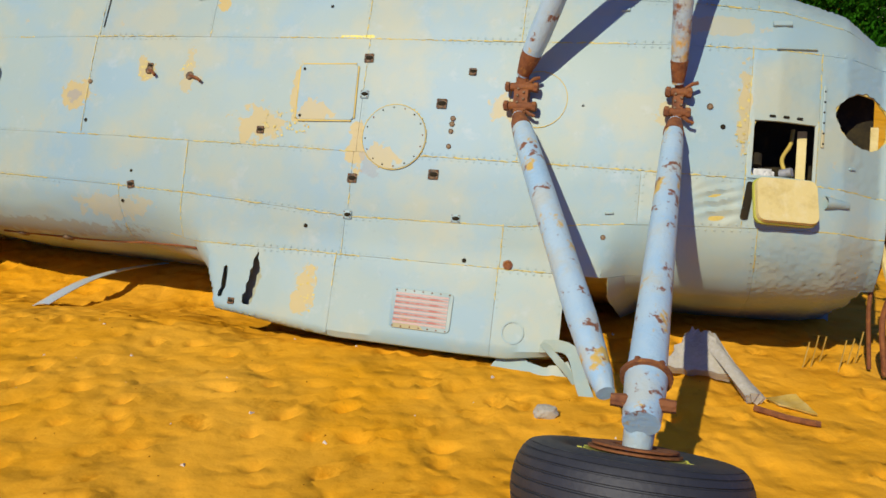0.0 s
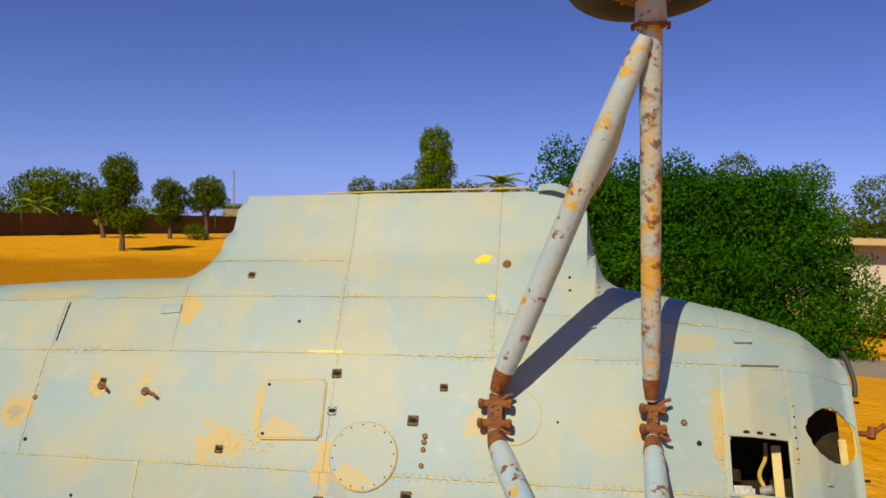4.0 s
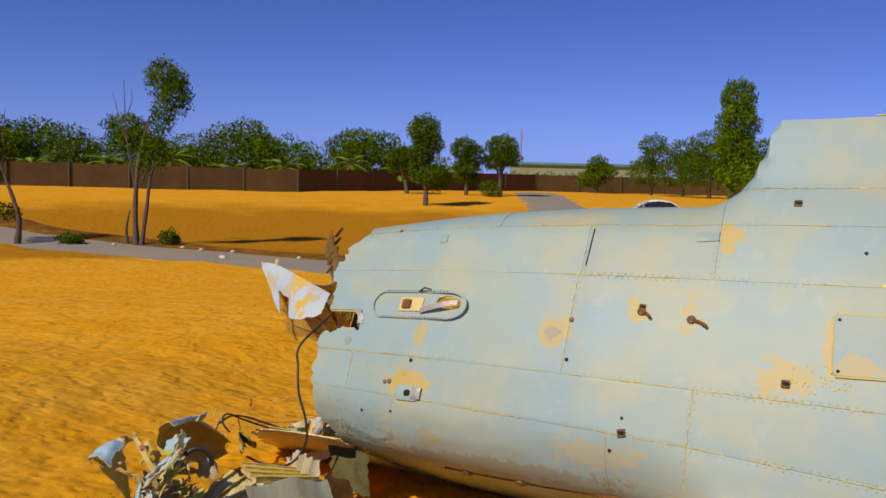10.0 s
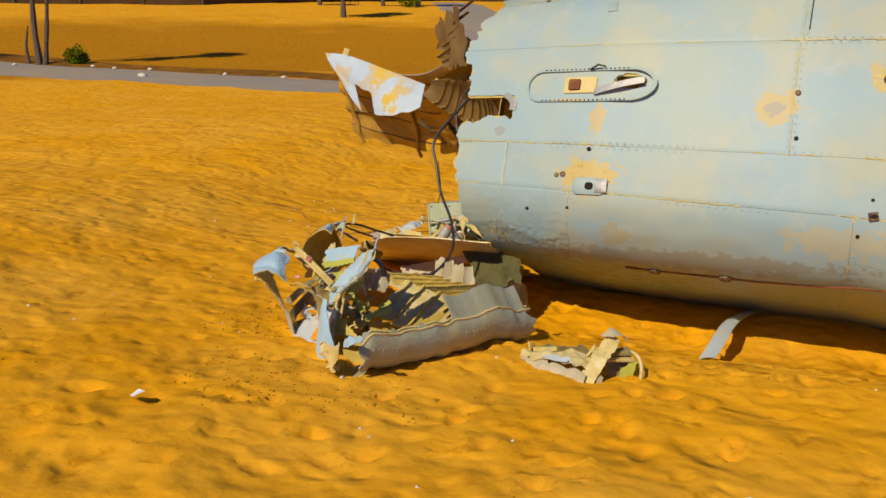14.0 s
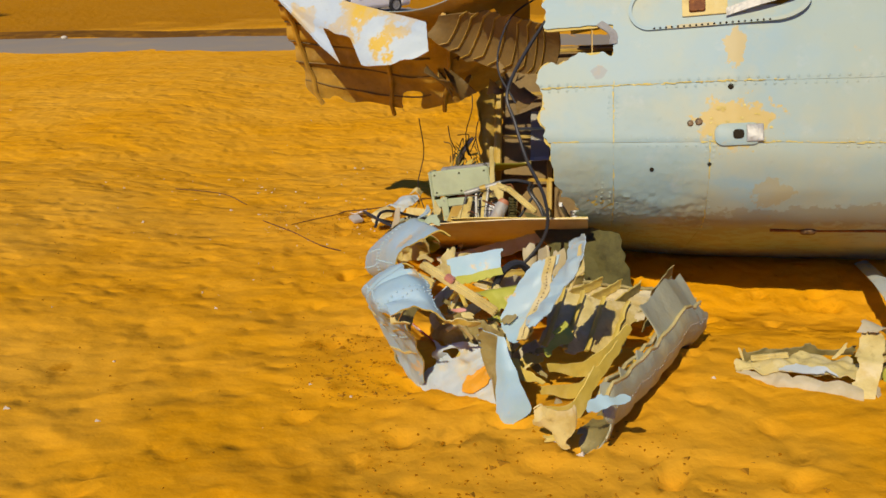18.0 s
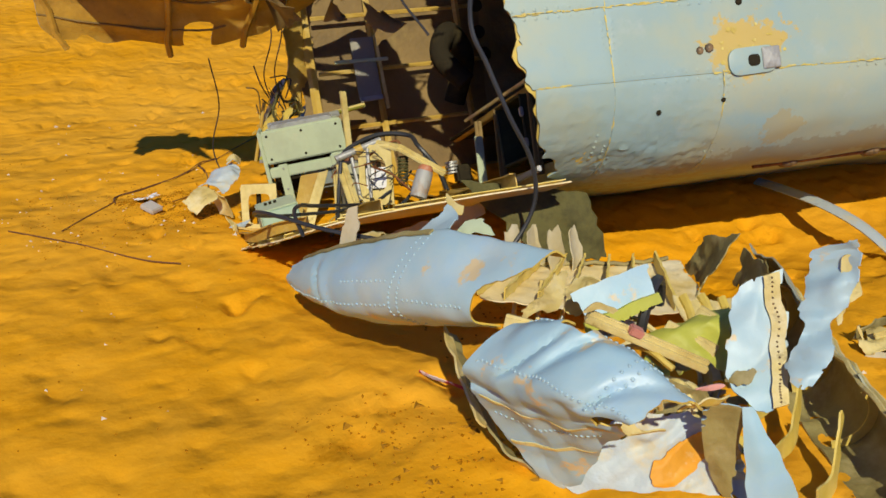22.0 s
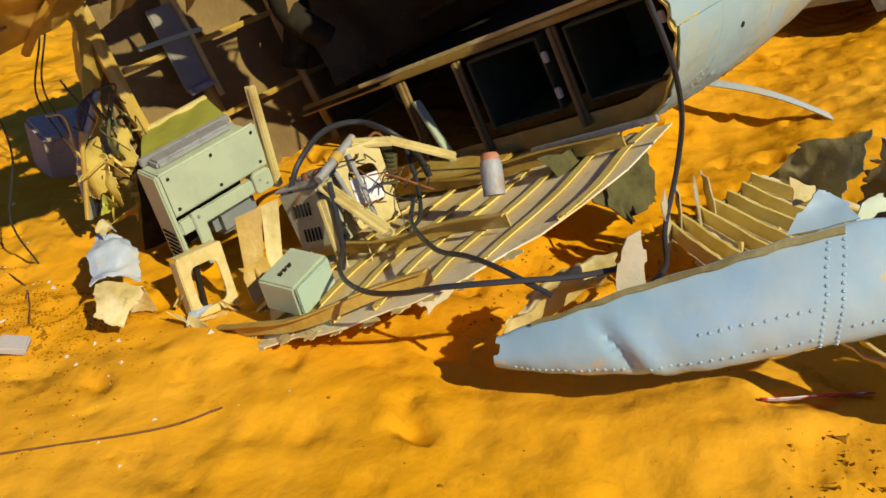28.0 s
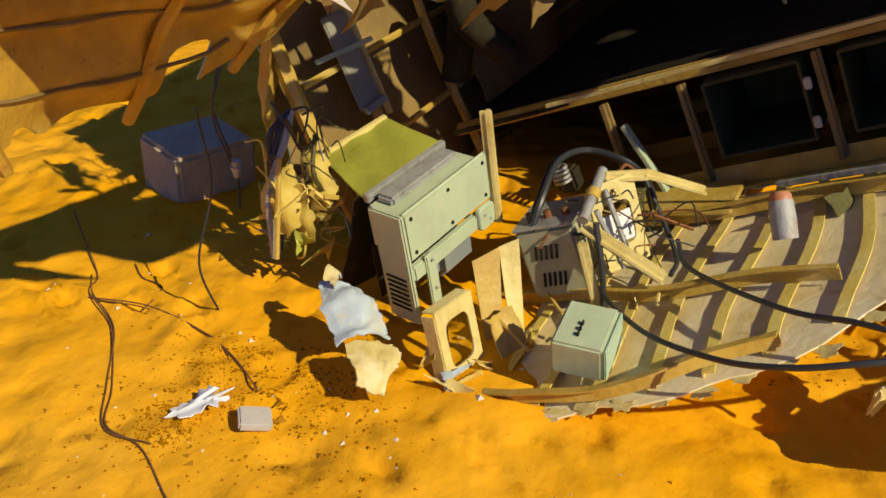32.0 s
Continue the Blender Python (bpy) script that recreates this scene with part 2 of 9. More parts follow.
def part(name, bm, mat, parent=None, label="", m=None, smooth=True):
    """One bmesh as one mesh object, under a thing or a part."""
    ob = new(name, finish(name, bm, mat, smooth))
    if parent is not None:
        ob.parent = parent
    if m is not None:
        ob.matrix_basis = m
    if label:
        ob["label"] = label
    return ob


def thing(name, m=None, label="", category="", group="", kind=""):
    e = new(name)
    if m is not None:
        e.matrix_basis = m
    return tagged(e, label, category, group, kind)


def box_into(bm, sx, sy, sz, m=Matrix(), bevel=0.004):
    r = bmesh.ops.create_cube(bm, size=1, matrix=m @ Matrix.Diagonal((sx, sy, sz, 1)))
    if bevel:
        vs = set(r["verts"])
        es = [e for e in bm.edges if e.verts[0] in vs and e.verts[1] in vs]
        bmesh.ops.bevel(bm, geom=es, offset=bevel, segments=2, affect="EDGES", clamp_overlap=True)


def box(sx, sy, sz, m=Matrix(), bevel=0.004):
    bm = bmesh.new()
    box_into(bm, sx, sy, sz, m, bevel)
    return bm


def tube_into(bm, pts, radii, n=10, cap=True):
    pts = [Vector(p) for p in pts]
    if not isinstance(radii, (list, tuple)):
        radii = [radii] * len(pts)
    rings, side = [], None
    for i, p in enumerate(pts):
        d = (pts[min(i + 1, len(pts) - 1)] - pts[max(i - 1, 0)]).normalized()
        if side is None:
            side = d.orthogonal().normalized()
        side = (side - d * side.dot(d)).normalized()
        up = d.cross(side)
        r = radii[i]
        ra, rb = r if isinstance(r, tuple) else (r, r)
        rings.append([bm.verts.new(p + side * (math.cos(a) * ra) + up * (math.sin(a) * rb)) for a in (2 * math.pi * k / n for k in range(n))])
    for a, b in zip(rings, rings[1:]):
        for k in range(n):
            bm.faces.new((a[k], a[(k + 1) % n], b[(k + 1) % n], b[k]))
    if cap:
        bm.faces.new(rings[0][::-1])
        bm.faces.new(rings[-1])


def tube(pts, radii, n=10, cap=True):
    bm = bmesh.new()
    tube_into(bm, pts, radii, n, cap)
    return bm


def smooth_line(pts, steps=6):
    """A Catmull-Rom curve through the points."""
    p = [Vector(q) for q in pts]
    p = [p[0] * 2 - p[1]] + p + [p[-1] * 2 - p[-2]]
    out = []
    for i in range(1, len(p) - 2):
        for k in range(steps):
            t = k / steps
            out.append(0.5 * ((2 * p[i]) + (p[i + 1] - p[i - 1]) * t + (2 * p[i - 1] - 5 * p[i] + 4 * p[i + 1] - p[i + 2]) * t * t
                              + (3 * p[i] - p[i - 1] - 3 * p[i + 1] + p[i + 2]) * t ** 3))
    return out + [p[-2]]


def lathe(profile, n=32, closed=False):
    """Turns (radius, height) pairs round z."""
    bm = bmesh.new()
    rings = [[bm.verts.new((r * math.cos(2 * math.pi * k / n), r * math.sin(2 * math.pi * k / n), z)) for k in range(n)] for r, z in profile]
    pairs = list(zip(rings, rings[1:])) + ([(rings[-1], rings[0])] if closed else [])
    for a, b in pairs:
        for k in range(n):
            bm.faces.new((a[k], a[(k + 1) % n], b[(k + 1) % n], b[k]))
    return bm


def sheet(fn, nu, nv, thick=0.004, keep=None):
    """A skin of metal: fn(s, t) over the unit square, with real thickness. keep(s, t) cuts ragged holes and edges."""
    bm = bmesh.new()
    g = [[Vector(fn(i / nu, j / nv)) for j in range(nv + 1)] for i in range(nu + 1)]
    on = [[keep is None or keep((i + 0.5) / nu, (j + 0.5) / nv) for j in range(nv)] for i in range(nu)]
    if keep is not None:
        # one piece only: crumbs cut loose by the tear fall away
        left, best = {(i, j) for i in range(nu) for j in range(nv) if on[i][j]}, set()
        while left:
            todo, piece = [left.pop()], set()
            while todo:
                i, j = todo.pop()
                piece.add((i, j))
                for q in ((i + 1, j), (i - 1, j), (i, j + 1), (i, j - 1)):
                    if q in left:
                        left.discard(q)
                        todo.append(q)
            best = max(best, piece, key=len)
        on = [[(i, j) in best for j in range(nv)] for i in range(nu)]
        # round off the steps of a torn edge
        near = {}
        for i in range(nu):
            for j in range(nv):
                for x, y, a, b in ((i + 1, j, (i + 1, j), (i + 1, j + 1)), (i, j + 1, (i, j + 1), (i + 1, j + 1))):
                    if x < nu and y < nv and on[i][j] != on[x][y]:
                        near.setdefault(a, []).append(b)
                        near.setdefault(b, []).append(a)
        for _ in range(1):
            moved = {n: g[n[0]][n[1]] * 0.4 + sum((g[q[0]][q[1]] for q in near[n]), Vector()) * (0.6 / len(near[n])) for n in near if len(near[n]) > 1}
            for n, p in moved.items():
                g[n[0]][n[1]] = p
    nor = [[None] * (nv + 1) for _ in range(nu + 1)]
    for i in range(nu + 1):
        for j in range(nv + 1):
            du = g[min(i + 1, nu)][j] - g[max(i - 1, 0)][j]
            dv = g[i][min(j + 1, nv)] - g[i][max(j - 1, 0)]
            nor[i][j] = du.cross(dv).normalized()
    top = [[bm.verts.new(g[i][j] + nor[i][j] * thick / 2) for j in range(nv + 1)] for i in range(nu + 1)]
    bot = [[bm.verts.new(g[i][j] - nor[i][j] * thick / 2) for j in range(nv + 1)] for i in range(nu + 1)]
    for i in range(nu):
        for j in range(nv):
            if not on[i][j]:
                continue
            bm.faces.new((top[i][j], top[i + 1][j], top[i + 1][j + 1], top[i][j + 1]))
            f = bm.faces.new((bot[i][j], bot[i][j + 1], bot[i + 1][j + 1], bot[i + 1][j]))
            f.material_index = 1
            for di, dj, a, b in ((-1, 0, (i, j), (i, j + 1)), (1, 0, (i + 1, j + 1), (i + 1, j)), (0, -1, (i + 1, j), (i, j)), (0, 1, (i, j + 1), (i + 1, j + 1))):
                x, y = i + di, j + dj
                if 0 <= x < nu and 0 <= y < nv and on[x][y]:
                    continue
                try:
                    bm.faces.new((top[a[0]][a[1]], top[b[0]][b[1]], bot[b[0]][b[1]], bot[a[0]][a[1]]))
                except ValueError:
                    pass
    bmesh.ops.delete(bm, geom=[v for v in bm.verts if not v.link_faces], context="VERTS")
    return bm


def lerp(a, b, t):
    return a + (b - a) * t


def curve1(x, table):
    """A value read off a table of (x, y), straight between its rows."""
    if x <= table[0][0]:
        return table[0][1]
    for (x0, y0), (x1, y1) in zip(table, table[1:]):
        if x <= x1:
            return lerp(y0, y1, (x - x0) / (x1 - x0))
    return table[-1][1]


def ease(x, a, b):
    t = min(1, max(0, (x - a) / (b - a)))
    return t * t * (3 - 2 * t)


# ---- ground ----
TREAD = {}


def treads(x, y, cell=0.13):
    """Trampled sand: a scatter of soft hollows, each with a low rim."""
    i0, j0, z = math.floor(x / cell), math.floor(y / cell), 0.0
    for i in (i0 - 1, i0, i0 + 1):
        for j in (j0 - 1, j0, j0 + 1):
            if (i, j) not in TREAD:
                g = random.Random(i * 7919 + j * 104729)
                a = g.uniform(0, math.pi)
                TREAD[i, j] = ((i + g.random()) * cell, (j + g.random()) * cell, math.cos(a), math.sin(a), g.uniform(0.035, 0.075), g.uniform(0.030, 0.045), g.uniform(0.15, 1.0) ** 2 * 0.030)
            cx, cy, c, s, la, lb, deep = TREAD[i, j]
            dx, dy = x - cx, y - cy
            d = ((dx * c + dy * s) / la) ** 2 + ((dy * c - dx * s) / lb) ** 2
            if d < 5:
                z += deep * (0.50 * math.exp(-(d - 1.5) ** 2 * 1.6) - math.exp(-d * 1.4))
    return z


def ground_z(x, y):
    near = 0.4457 - 0.02695 * min(5, max(-8, x)) - 0.1286 * min(7.5, max(1.6, y))
    r = math.hypot(x + 2, y - 3)
    far = curve1(math.hypot(x + 2, y), [(0, -0.4), (12, -0.9), (24, -1.7), (34, -1.85), (42, -2.0), (50, -1.75), (66, -0.5), (80, 0.1), (90, 0.3), (200, 0.8), (3000, 0.8)])
    near += 0.10 * ease(-x, 4.7, 6.2) - 0.085 * math.exp(-((x + 3.3) / 1.3) ** 2 - ((y - 3.9) / 1.9) ** 2)
    near -= 0.11 * math.exp(-((x + 2.0) / 1.15) ** 4 - ((y - 4.05 + 0.22 * (x + 2.0)) / 0.42) ** 2)
    near -= 0.075 * math.exp(-((x + 0.45) / 0.75) ** 4 - ((y - 3.62 + 0.2 * (x + 0.45)) / 0.24) ** 2)
    z = lerp(near, far, ease(r, 6, 24))
    rip = noise.fractal(Vector((x * 1.3, y * 1.3, 0.3)), 1.0, 2.0, 4) * 0.022
    dent = noise.noise(Vector((x * 5.2, y * 5.2, 4.0))) * 0.012
    big = noise.noise(Vector((x * 0.25, y * 0.25, 9.0))) * 0.06 * ease(r, 4, 14)
    calm = 1 - 0.72 * ease(-x, 3.6, 4.6) * ease(y, 2.2, 3.4)
    return z + rip * calm + dent * calm + big + (treads(x, y) * calm if r < 13 else 0)


def grid_axis(lo, hi, fine, centre, near, grow):
    """Positions along one axis, close together near the centre and ever wider outside."""
    out, x, step = [], centre, fine
    for sign in (1, -1):
        x, step = centre, fine
        run = []
        while (x < hi if sign > 0 else x > lo):
            x += sign * step
            run.append(x)
            if abs(x - centre) > near:
                step *= grow
        out.append(run)
    return out[1][::-1] + [centre] + out[0]


def build_ground():
    xs = grid_axis(-3000, 3000, 0.024, -2.4, 3.9, 1.03)
    ys = grid_axis(-3000, 3000, 0.024, 3.9, 2.9, 1.03)
    nx, ny = len(xs), len(ys)
    verts = [(x, y, ground_z(x, y)) for y in ys for x in xs]
    faces = [(j * nx + i, j * nx + i + 1, (j + 1) * nx + i + 1, (j + 1) * nx + i) for j in range(ny - 1) for i in range(nx - 1)]
    me = bpy.data.meshes.new("ground")
    me.from_pydata(verts, [], faces)
    me.polygons.foreach_set("use_smooth", [True] * len(faces))
    me.materials.append(SAND)
    tagged(new("ground", me), "orange desert sand with ripples and footprints", "ground", kind="structure")


build_ground()

# road
ROAD = smooth_line([(-120, 46, 0), (-60, 40, 0), (-30, 33.5, 0), (-12, 29, 0), (0, 26, 0), (12, 22, 0), (30, 15, 0), (80, -10, 0)], 10)


def build_road(name, line, width, label):
    bm = bmesh.new()
    rows = []
    for i, p in enumerate(line):
        d = (line[min(i + 1, len(line) - 1)] - line[max(i - 1, 0)]).normalized()
        s = Vector((-d.y, d.x, 0))
        rows.append([bm.verts.new((q.x, q.y, ground_z(q.x, q.y) + 0.05 - 0.05 * abs(k))) for k in (-1.05, -1, -0.5, 0, 0.5, 1, 1.05)
                     for q in [p + s * (k * width / 2)]])
    for a, b in zip(rows, rows[1:]):
        for k in range(len(a) - 1):
            bm.faces.new((a[k], b[k], b[k + 1], a[k + 1]))
    tagged(part(name, bm, ASPHALT), label, "road", kind="structure")


build_road("road", ROAD, 4.2, "dusty grey asphalt road half covered by sand")

# ---- the wrecked aircraft, lying on its side with the belly to the camera ----
HU, HV, HN = Vector((0.971, -0.2358, 0.0399)), Vector((0.0783, 0.4712, 0.8786)), Vector((-0.226, -0.8499, 0.476))
HULL = Matrix.Translation((0.137, 3.544, 1.11)) @ Matrix((HU, HV, HN)).transposed().to_4x4()
HULL_INV = HULL.inverted()
# u runs to the nose, v up across the belly, w out of it
W0 = [(-4.4, -0.16), (-3.6, -0.07), (-2.9, 0.0), (-2.0, 0.035), (-1.0, 0.025), (0.0, -0.01), (0.6, -0.03), (1.0, -0.08), (1.25, -0.16), (1.40, -0.28)]
TOP = [(-4.4, 0.52), (-3.6, 0.56), (-2.6, 0.645), (-1.6, 0.67), (0.4, 0.64), (0.75, 0.58), (1.25, 0.46), (1.40, 0.38)]
BOT = [(-4.4, 0.62), (-3.6, 0.68), (-2.9, 0.74), (-1.6, 0.77), (0.4, 0.77), (0.9, 0.765), (1.25, 0.735), (1.40, 0.69)]
STUB_TOP = [(-1.72, 0.64), (-1.55, 0.68), (-1.42, 0.75), (-1.36, 0.84), (-1.335, 0.92), (-1.315, 1.035), (0.20, 1.04), (0.30, 1.02), (0.36, 0.93), (0.385, 0.80), (0.42, 0.68), (0.53, 0.60)]
STUB_BOT = [(-1.85, 0.76), (-1.60, 0.80), (-1.45, 0.84), (-1.35, 0.90), (-1.30, 0.98), (-1.285, 1.045), (-0.69, 1.115), (0.02, 1.125), (0.25, 1.09), (0.34, 0.98), (0.38, 0.86), (0.46, 0.78), (0.56, 0.76)]
R_HULL, R_STUB = 0.26, 0.025
SEAM_1 = [(-3.6, 0.19), (1.4, 0.19)]
SEAM_0 = [(-3.6, 0.45), (-1.5, 0.466), (-0.7, 0.47), (-0.03, 0.473), (-0.02, 0.40), (1.0, 0.36), (1.4, 0.30)]
SEAM_2 = [(-3.6, -0.264), (-2.5, -0.29), (-0.7, -0.32), (0.5, -0.333), (1.4, -0.34)]
SEAM_3 = [(-3.6, -0.46), (-2.5, -0.507), (-1.5, -0.545), (-0.7, -0.60), (0.0, -0.592), (0.45, -0.55), (1.4, -0.50)]
SEAM_4 = [(-1.9, -0.70), (-1.5, -0.76), (0.6, -0.77)]
TAIL = [(-1.6, -3.30), (-1.0, -3.42), (-0.80, -3.43), (-0.64, -3.47), (-0.51, -3.56), (-0.32, -3.54), (-0.2, -3.56), (0.0, -3.57), (0.15, -3.60), (0.36, -3.56), (0.45, -3.46), (0.6, -3.50), (1.0, -3.45), (1.6, -3.5)]


def rim(u, side):
    """Half width of the belly on one side, and the radius with which its skin turns the corner."""
    base = curve1(u, TOP if side > 0 else BOT)
    stub = STUB_TOP if side > 0 else STUB_BOT
    if stub[0][0] <= u <= stub[-1][0]:
        e = max(base, curve1(u, stub))
        k = ease(e - base, 0.0, 0.22)
        return e, lerp(R_HULL, R_STUB, k), k
    return base, R_HULL, 0.0


def skin(u, a, lift=0.0, stubs=True):
    """A place on the skin: a runs across the belly, round the corner and back along the side."""
    side = 1 if a >= 0 else -1
    e, r, k = rim(u, side) if stubs else (curve1(u, TOP if side > 0 else BOT), R_HULL, 0.0)
    r += lift
    flat = e - R_HULL if k == 0.0 else e - r
    b = abs(a)
    w = curve1(u, W0) - 0.045 * min(1.0, b / 0.7) ** 2 + lift
    if b <= flat:
        return Vector((u, a, w))
    phi = (b - flat) / r
    if phi < math.pi / 2:
        return Vector((u, side * (flat + r * math.sin(phi)), w - r * (1 - math.cos(phi))))
    return Vector((u, side * (flat + r), w - r - (b - flat - r * math.pi / 2)))


def reach(u, side, back=1.25):
    """How far the skin's a runs on one side."""
    e, r, k = rim(u, side)
    return side * (e - r + r * math.pi / 2 + lerp(back, 0.17, k))


def bumpy(u, a, f=7.0):
    return noise.noise(Vector((u * f, a * f, 1.7)))


def hole(u, a):
    """True where the skin is torn or cut open."""
    if u < curve1(a, TAIL) + 0.05 * bumpy(u, a, 9) + 0.025 * bumpy(u, a, 31):
        return True
    if 0.905 < u < 1.142 and -0.325 < a < -0.095:
        return True
    e = ((u - 1.325) / 0.112) ** 2 + ((a + 0.05) / 0.112) ** 2 + 0.25 * bumpy(u, a, 12)
    if e < 1 and u < 1.425:
        return True
    if u < -3.31 and -0.155 + 0.03 * bumpy(u, a, 20) + 0.28 * max(0, -3.42 - u) * -1 < a < -0.045:
        return True
    if 0 < u + 1.150 - 0.18 * (a + 1.0) < 0.052 - 0.036 * ease(a, -0.90, -0.79) + 0.012 * bumpy(u, a, 15) and -1.02 < a < -0.78:
        return True
    if abs(u + 1.245 + 0.35 * max(0, -0.94 - a)) < 0.010 and -1.00 < a < -0.86:
        return True
    if -2.91 < u < -2.875 and -0.485 < a < -0.45:
        return True
    if ((u + 2.78) / 0.075) ** 2 + ((a - 0.012) / 0.034) ** 2 < 1:
        return True
    if u > 1.38 + 0.05 * bumpy(u, a, 6) and abs(a) > 0.75:
        return True
    return False


def hull_paint():
    m = material("weathered_grey_paint", (0.305, 0.395, 0.345), 0.5, grain=[((0.245, 0.38, 0.415), 1.7, 0.44, 0.58, 0.8),
                 ((0.40, 0.41, 0.27), 2.6, 0.48, 0.62, 0.7), ((0.52, 0.38, 0.15), 7.5, 0.655, 0.685, 0.45),
                 ((0.26, 0.26, 0.22), 42, 0.60, 0.8, 0.35), ((0.44, 0.49, 0.46), 11, 0.58, 0.75, 0.45)], bump=0.16, bump_scale=5, spec=0.4, per_object=0.035)
    nt = m.node_tree
    b = nt.nodes["Principled BSDF"]
    last = b.inputs["Base Color"].links[0].from_socket
    coord = nt.nodes.new("ShaderNodeTexCoord")
    wob = nt.nodes.new("ShaderNodeTexNoise")
    wob.inputs["Scale"].default_value = 17
    wob.inputs["Detail"].default_value = 8
    wob.inputs["Roughness"].default_value = 0.65
    nt.links.new(coord.outputs["Object"], wob.inputs["Vector"])
    ochre, grey, dirt = (0.53, 0.37, 0.075), (0.26, 0.27, 0.26), (0.22, 0.17, 0.08)
    spots = [(-1.45, 0.40, 0.07, 0.10, ochre, 0.8), (-2.18, -0.11, 0.10, 0.10, ochre, 0.7), (-2.18, -0.11, 0.045, 0.045, grey, 0.6),
             (-2.90, -0.42, 0.16, 0.09, ochre, 0.85), (-2.90, -0.16, 0.045, 0.09, ochre, 0.7), (-1.16, -0.22, 0.16, 0.10, ochre, 0.65),
             (-1.80, 0.03, 0.06, 0.07, ochre, 0.7), (-1.57, 0.01, 0.04, 0.12, ochre, 0.5), (-1.01, -0.06, 0.035, 0.16, ochre, 0.7),
             (-0.70, -0.30, 0.05, 0.13, ochre, 0.75), (-0.86, -0.93, 0.07, 0.13, ochre, 0.7), (-0.05, -0.10, 0.10, 0.07, ochre, 0.6),
             (0.60, -0.10, 0.07, 0.09, ochre, 0.5), (0.87, -0.05, 0.03, 0.22, ochre, 0.6), (-0.62, -0.36, 0.06, 0.09, grey, 0.5),
             (-2.79, -0.66, 0.09, 0.05, (0.36, 0.29, 0.12), 0.55), (-2.5, -0.72, 0.8, 0.035, dirt, 0.45), (-0.1, 0.67, 0.05, 0.03, (0.7, 0.6, 0.02), 1.0),
             (-0.05, 0.48, 0.03, 0.015, (0.7, 0.6, 0.02), 0.9), (-0.75, 0.20, 0.10, 0.008, (0.75, 0.65, 0.08), 0.9), (-3.36, -0.22, 0.03, 0.03, grey, 0.7),
             (-2.20, 0.50, 0.25, 0.06, ochre, 0.35), (0.75, 0.28, 0.2, 0.05, ochre, 0.35), (-1.9, -0.62, 0.25, 0.06, ochre, 0.35)]
    for u, v, ru, rv, tint, amount in spots:
        sub = nt.nodes.new("ShaderNodeVectorMath")
        sub.operation = "SUBTRACT"
        sub.inputs[1].default_value = (u, v, 0)
        nt.links.new(coord.outputs["Object"], sub.inputs[0])
        mul = nt.nodes.new("ShaderNodeVectorMath")
        mul.operation = "MULTIPLY"
        mul.inputs[1].default_value = (1 / ru, 1 / rv, 0)
        nt.links.new(sub.outputs[0], mul.inputs[0])
        ln = nt.nodes.new("ShaderNodeVectorMath")
        ln.operation = "LENGTH"
        nt.links.new(mul.outputs[0], ln.inputs[0])
        ad = nt.nodes.new("ShaderNodeMath")
        ad.operation = "MULTIPLY_ADD"
        nt.links.new(wob.outputs["Fac"], ad.inputs[0])
        ad.inputs[1].default_value = 2.6
        nt.links.new(ln.outputs["Value"], ad.inputs[2])
        r = nt.nodes.new("ShaderNodeMapRange")
        r.inputs["From Min"].default_value, r.inputs["From Max"].default_value = 2.14, 2.02
        r.inputs["To Max"].default_value = amount
        nt.links.new(ad.outputs[0], r.inputs["Value"])
        mix = nt.nodes.new("ShaderNodeMixRGB")
        nt.links.new(r.outputs[0], mix.inputs[0])
        nt.links.new(last, mix.inputs[1])
        mix.inputs[2].default_value = (*tint, 1)
        last = mix.outputs[0]
    nt.links.new(last, b.inputs["Base Color"])
    return m


HULL_PAINT = hull_paint()
AIRCRAFT = thing("wrecked_aircraft", HULL, "wrecked pale grey aircraft on its side in sand, tail torn off", "aircraft")


def flip(bm):
    bmesh.ops.reverse_faces(bm, faces=bm.faces)
    return bm


def build_core():
    """The inner skin, seen through seams and openings."""
    nu, na = 260, 180

    def fn(s, t):
        u = lerp(-3.6, 1.435, s)
        return skin(u, lerp(-2.1, 1.95, t), -0.0075, False)

    def keep(s, t):
        return not hole(lerp(-3.6, 1.435, s), lerp(-2.1, 1.95, t))
    part("inner_skin", sheet(fn, nu, na, 0.006, keep), [PRIMER, PRIMER], AIRCRAFT, "yellow primed inner skin")


build_core()

RIVETS = bmesh.new()
CHIPS = bmesh.new()
CHIPPED = material("chipped_yellow_primer", (0.58, 0.47, 0.10), 0.6, grain=[((0.42, 0.30, 0.06), 14, 0.45, 0.62, 0.8), ((0.70, 0.64, 0.30), 30, 0.5, 0.7, 0.6)])


def chip(u, a, du, da, draw):
    """A flake where the paint has come off down to the primer."""
    ring = []
    for k in range(7):
        w = 2 * math.pi * k / 7
        f = draw.uniform(0.6, 1.15)
        ring.append(CHIPS.verts.new(skin(u + du * f * math.cos(w), a + da * f * math.sin(w), 0.003)))
    CHIPS.faces.new(ring)


def rivet(u, a, r=0.0042):
    p = skin(u, a, 0.001)
    n = (skin(u + 0.01, a) - skin(u - 0.01, a)).cross(skin(u, a + 0.01) - skin(u, a - 0.01)).normalized()
    x = n.orthogonal()
    y = n.cross(x)
    ring = [RIVETS.verts.new(p + (x * math.cos(k * math.pi / 2.5) + y * math.sin(k * math.pi / 2.5)) * r) for k in range(5)]
    c = RIVETS.verts.new(p + n * r * 0.6)
    for k in range(5):
        RIVETS.faces.new((ring[k], ring[(k + 1) % 5], c))


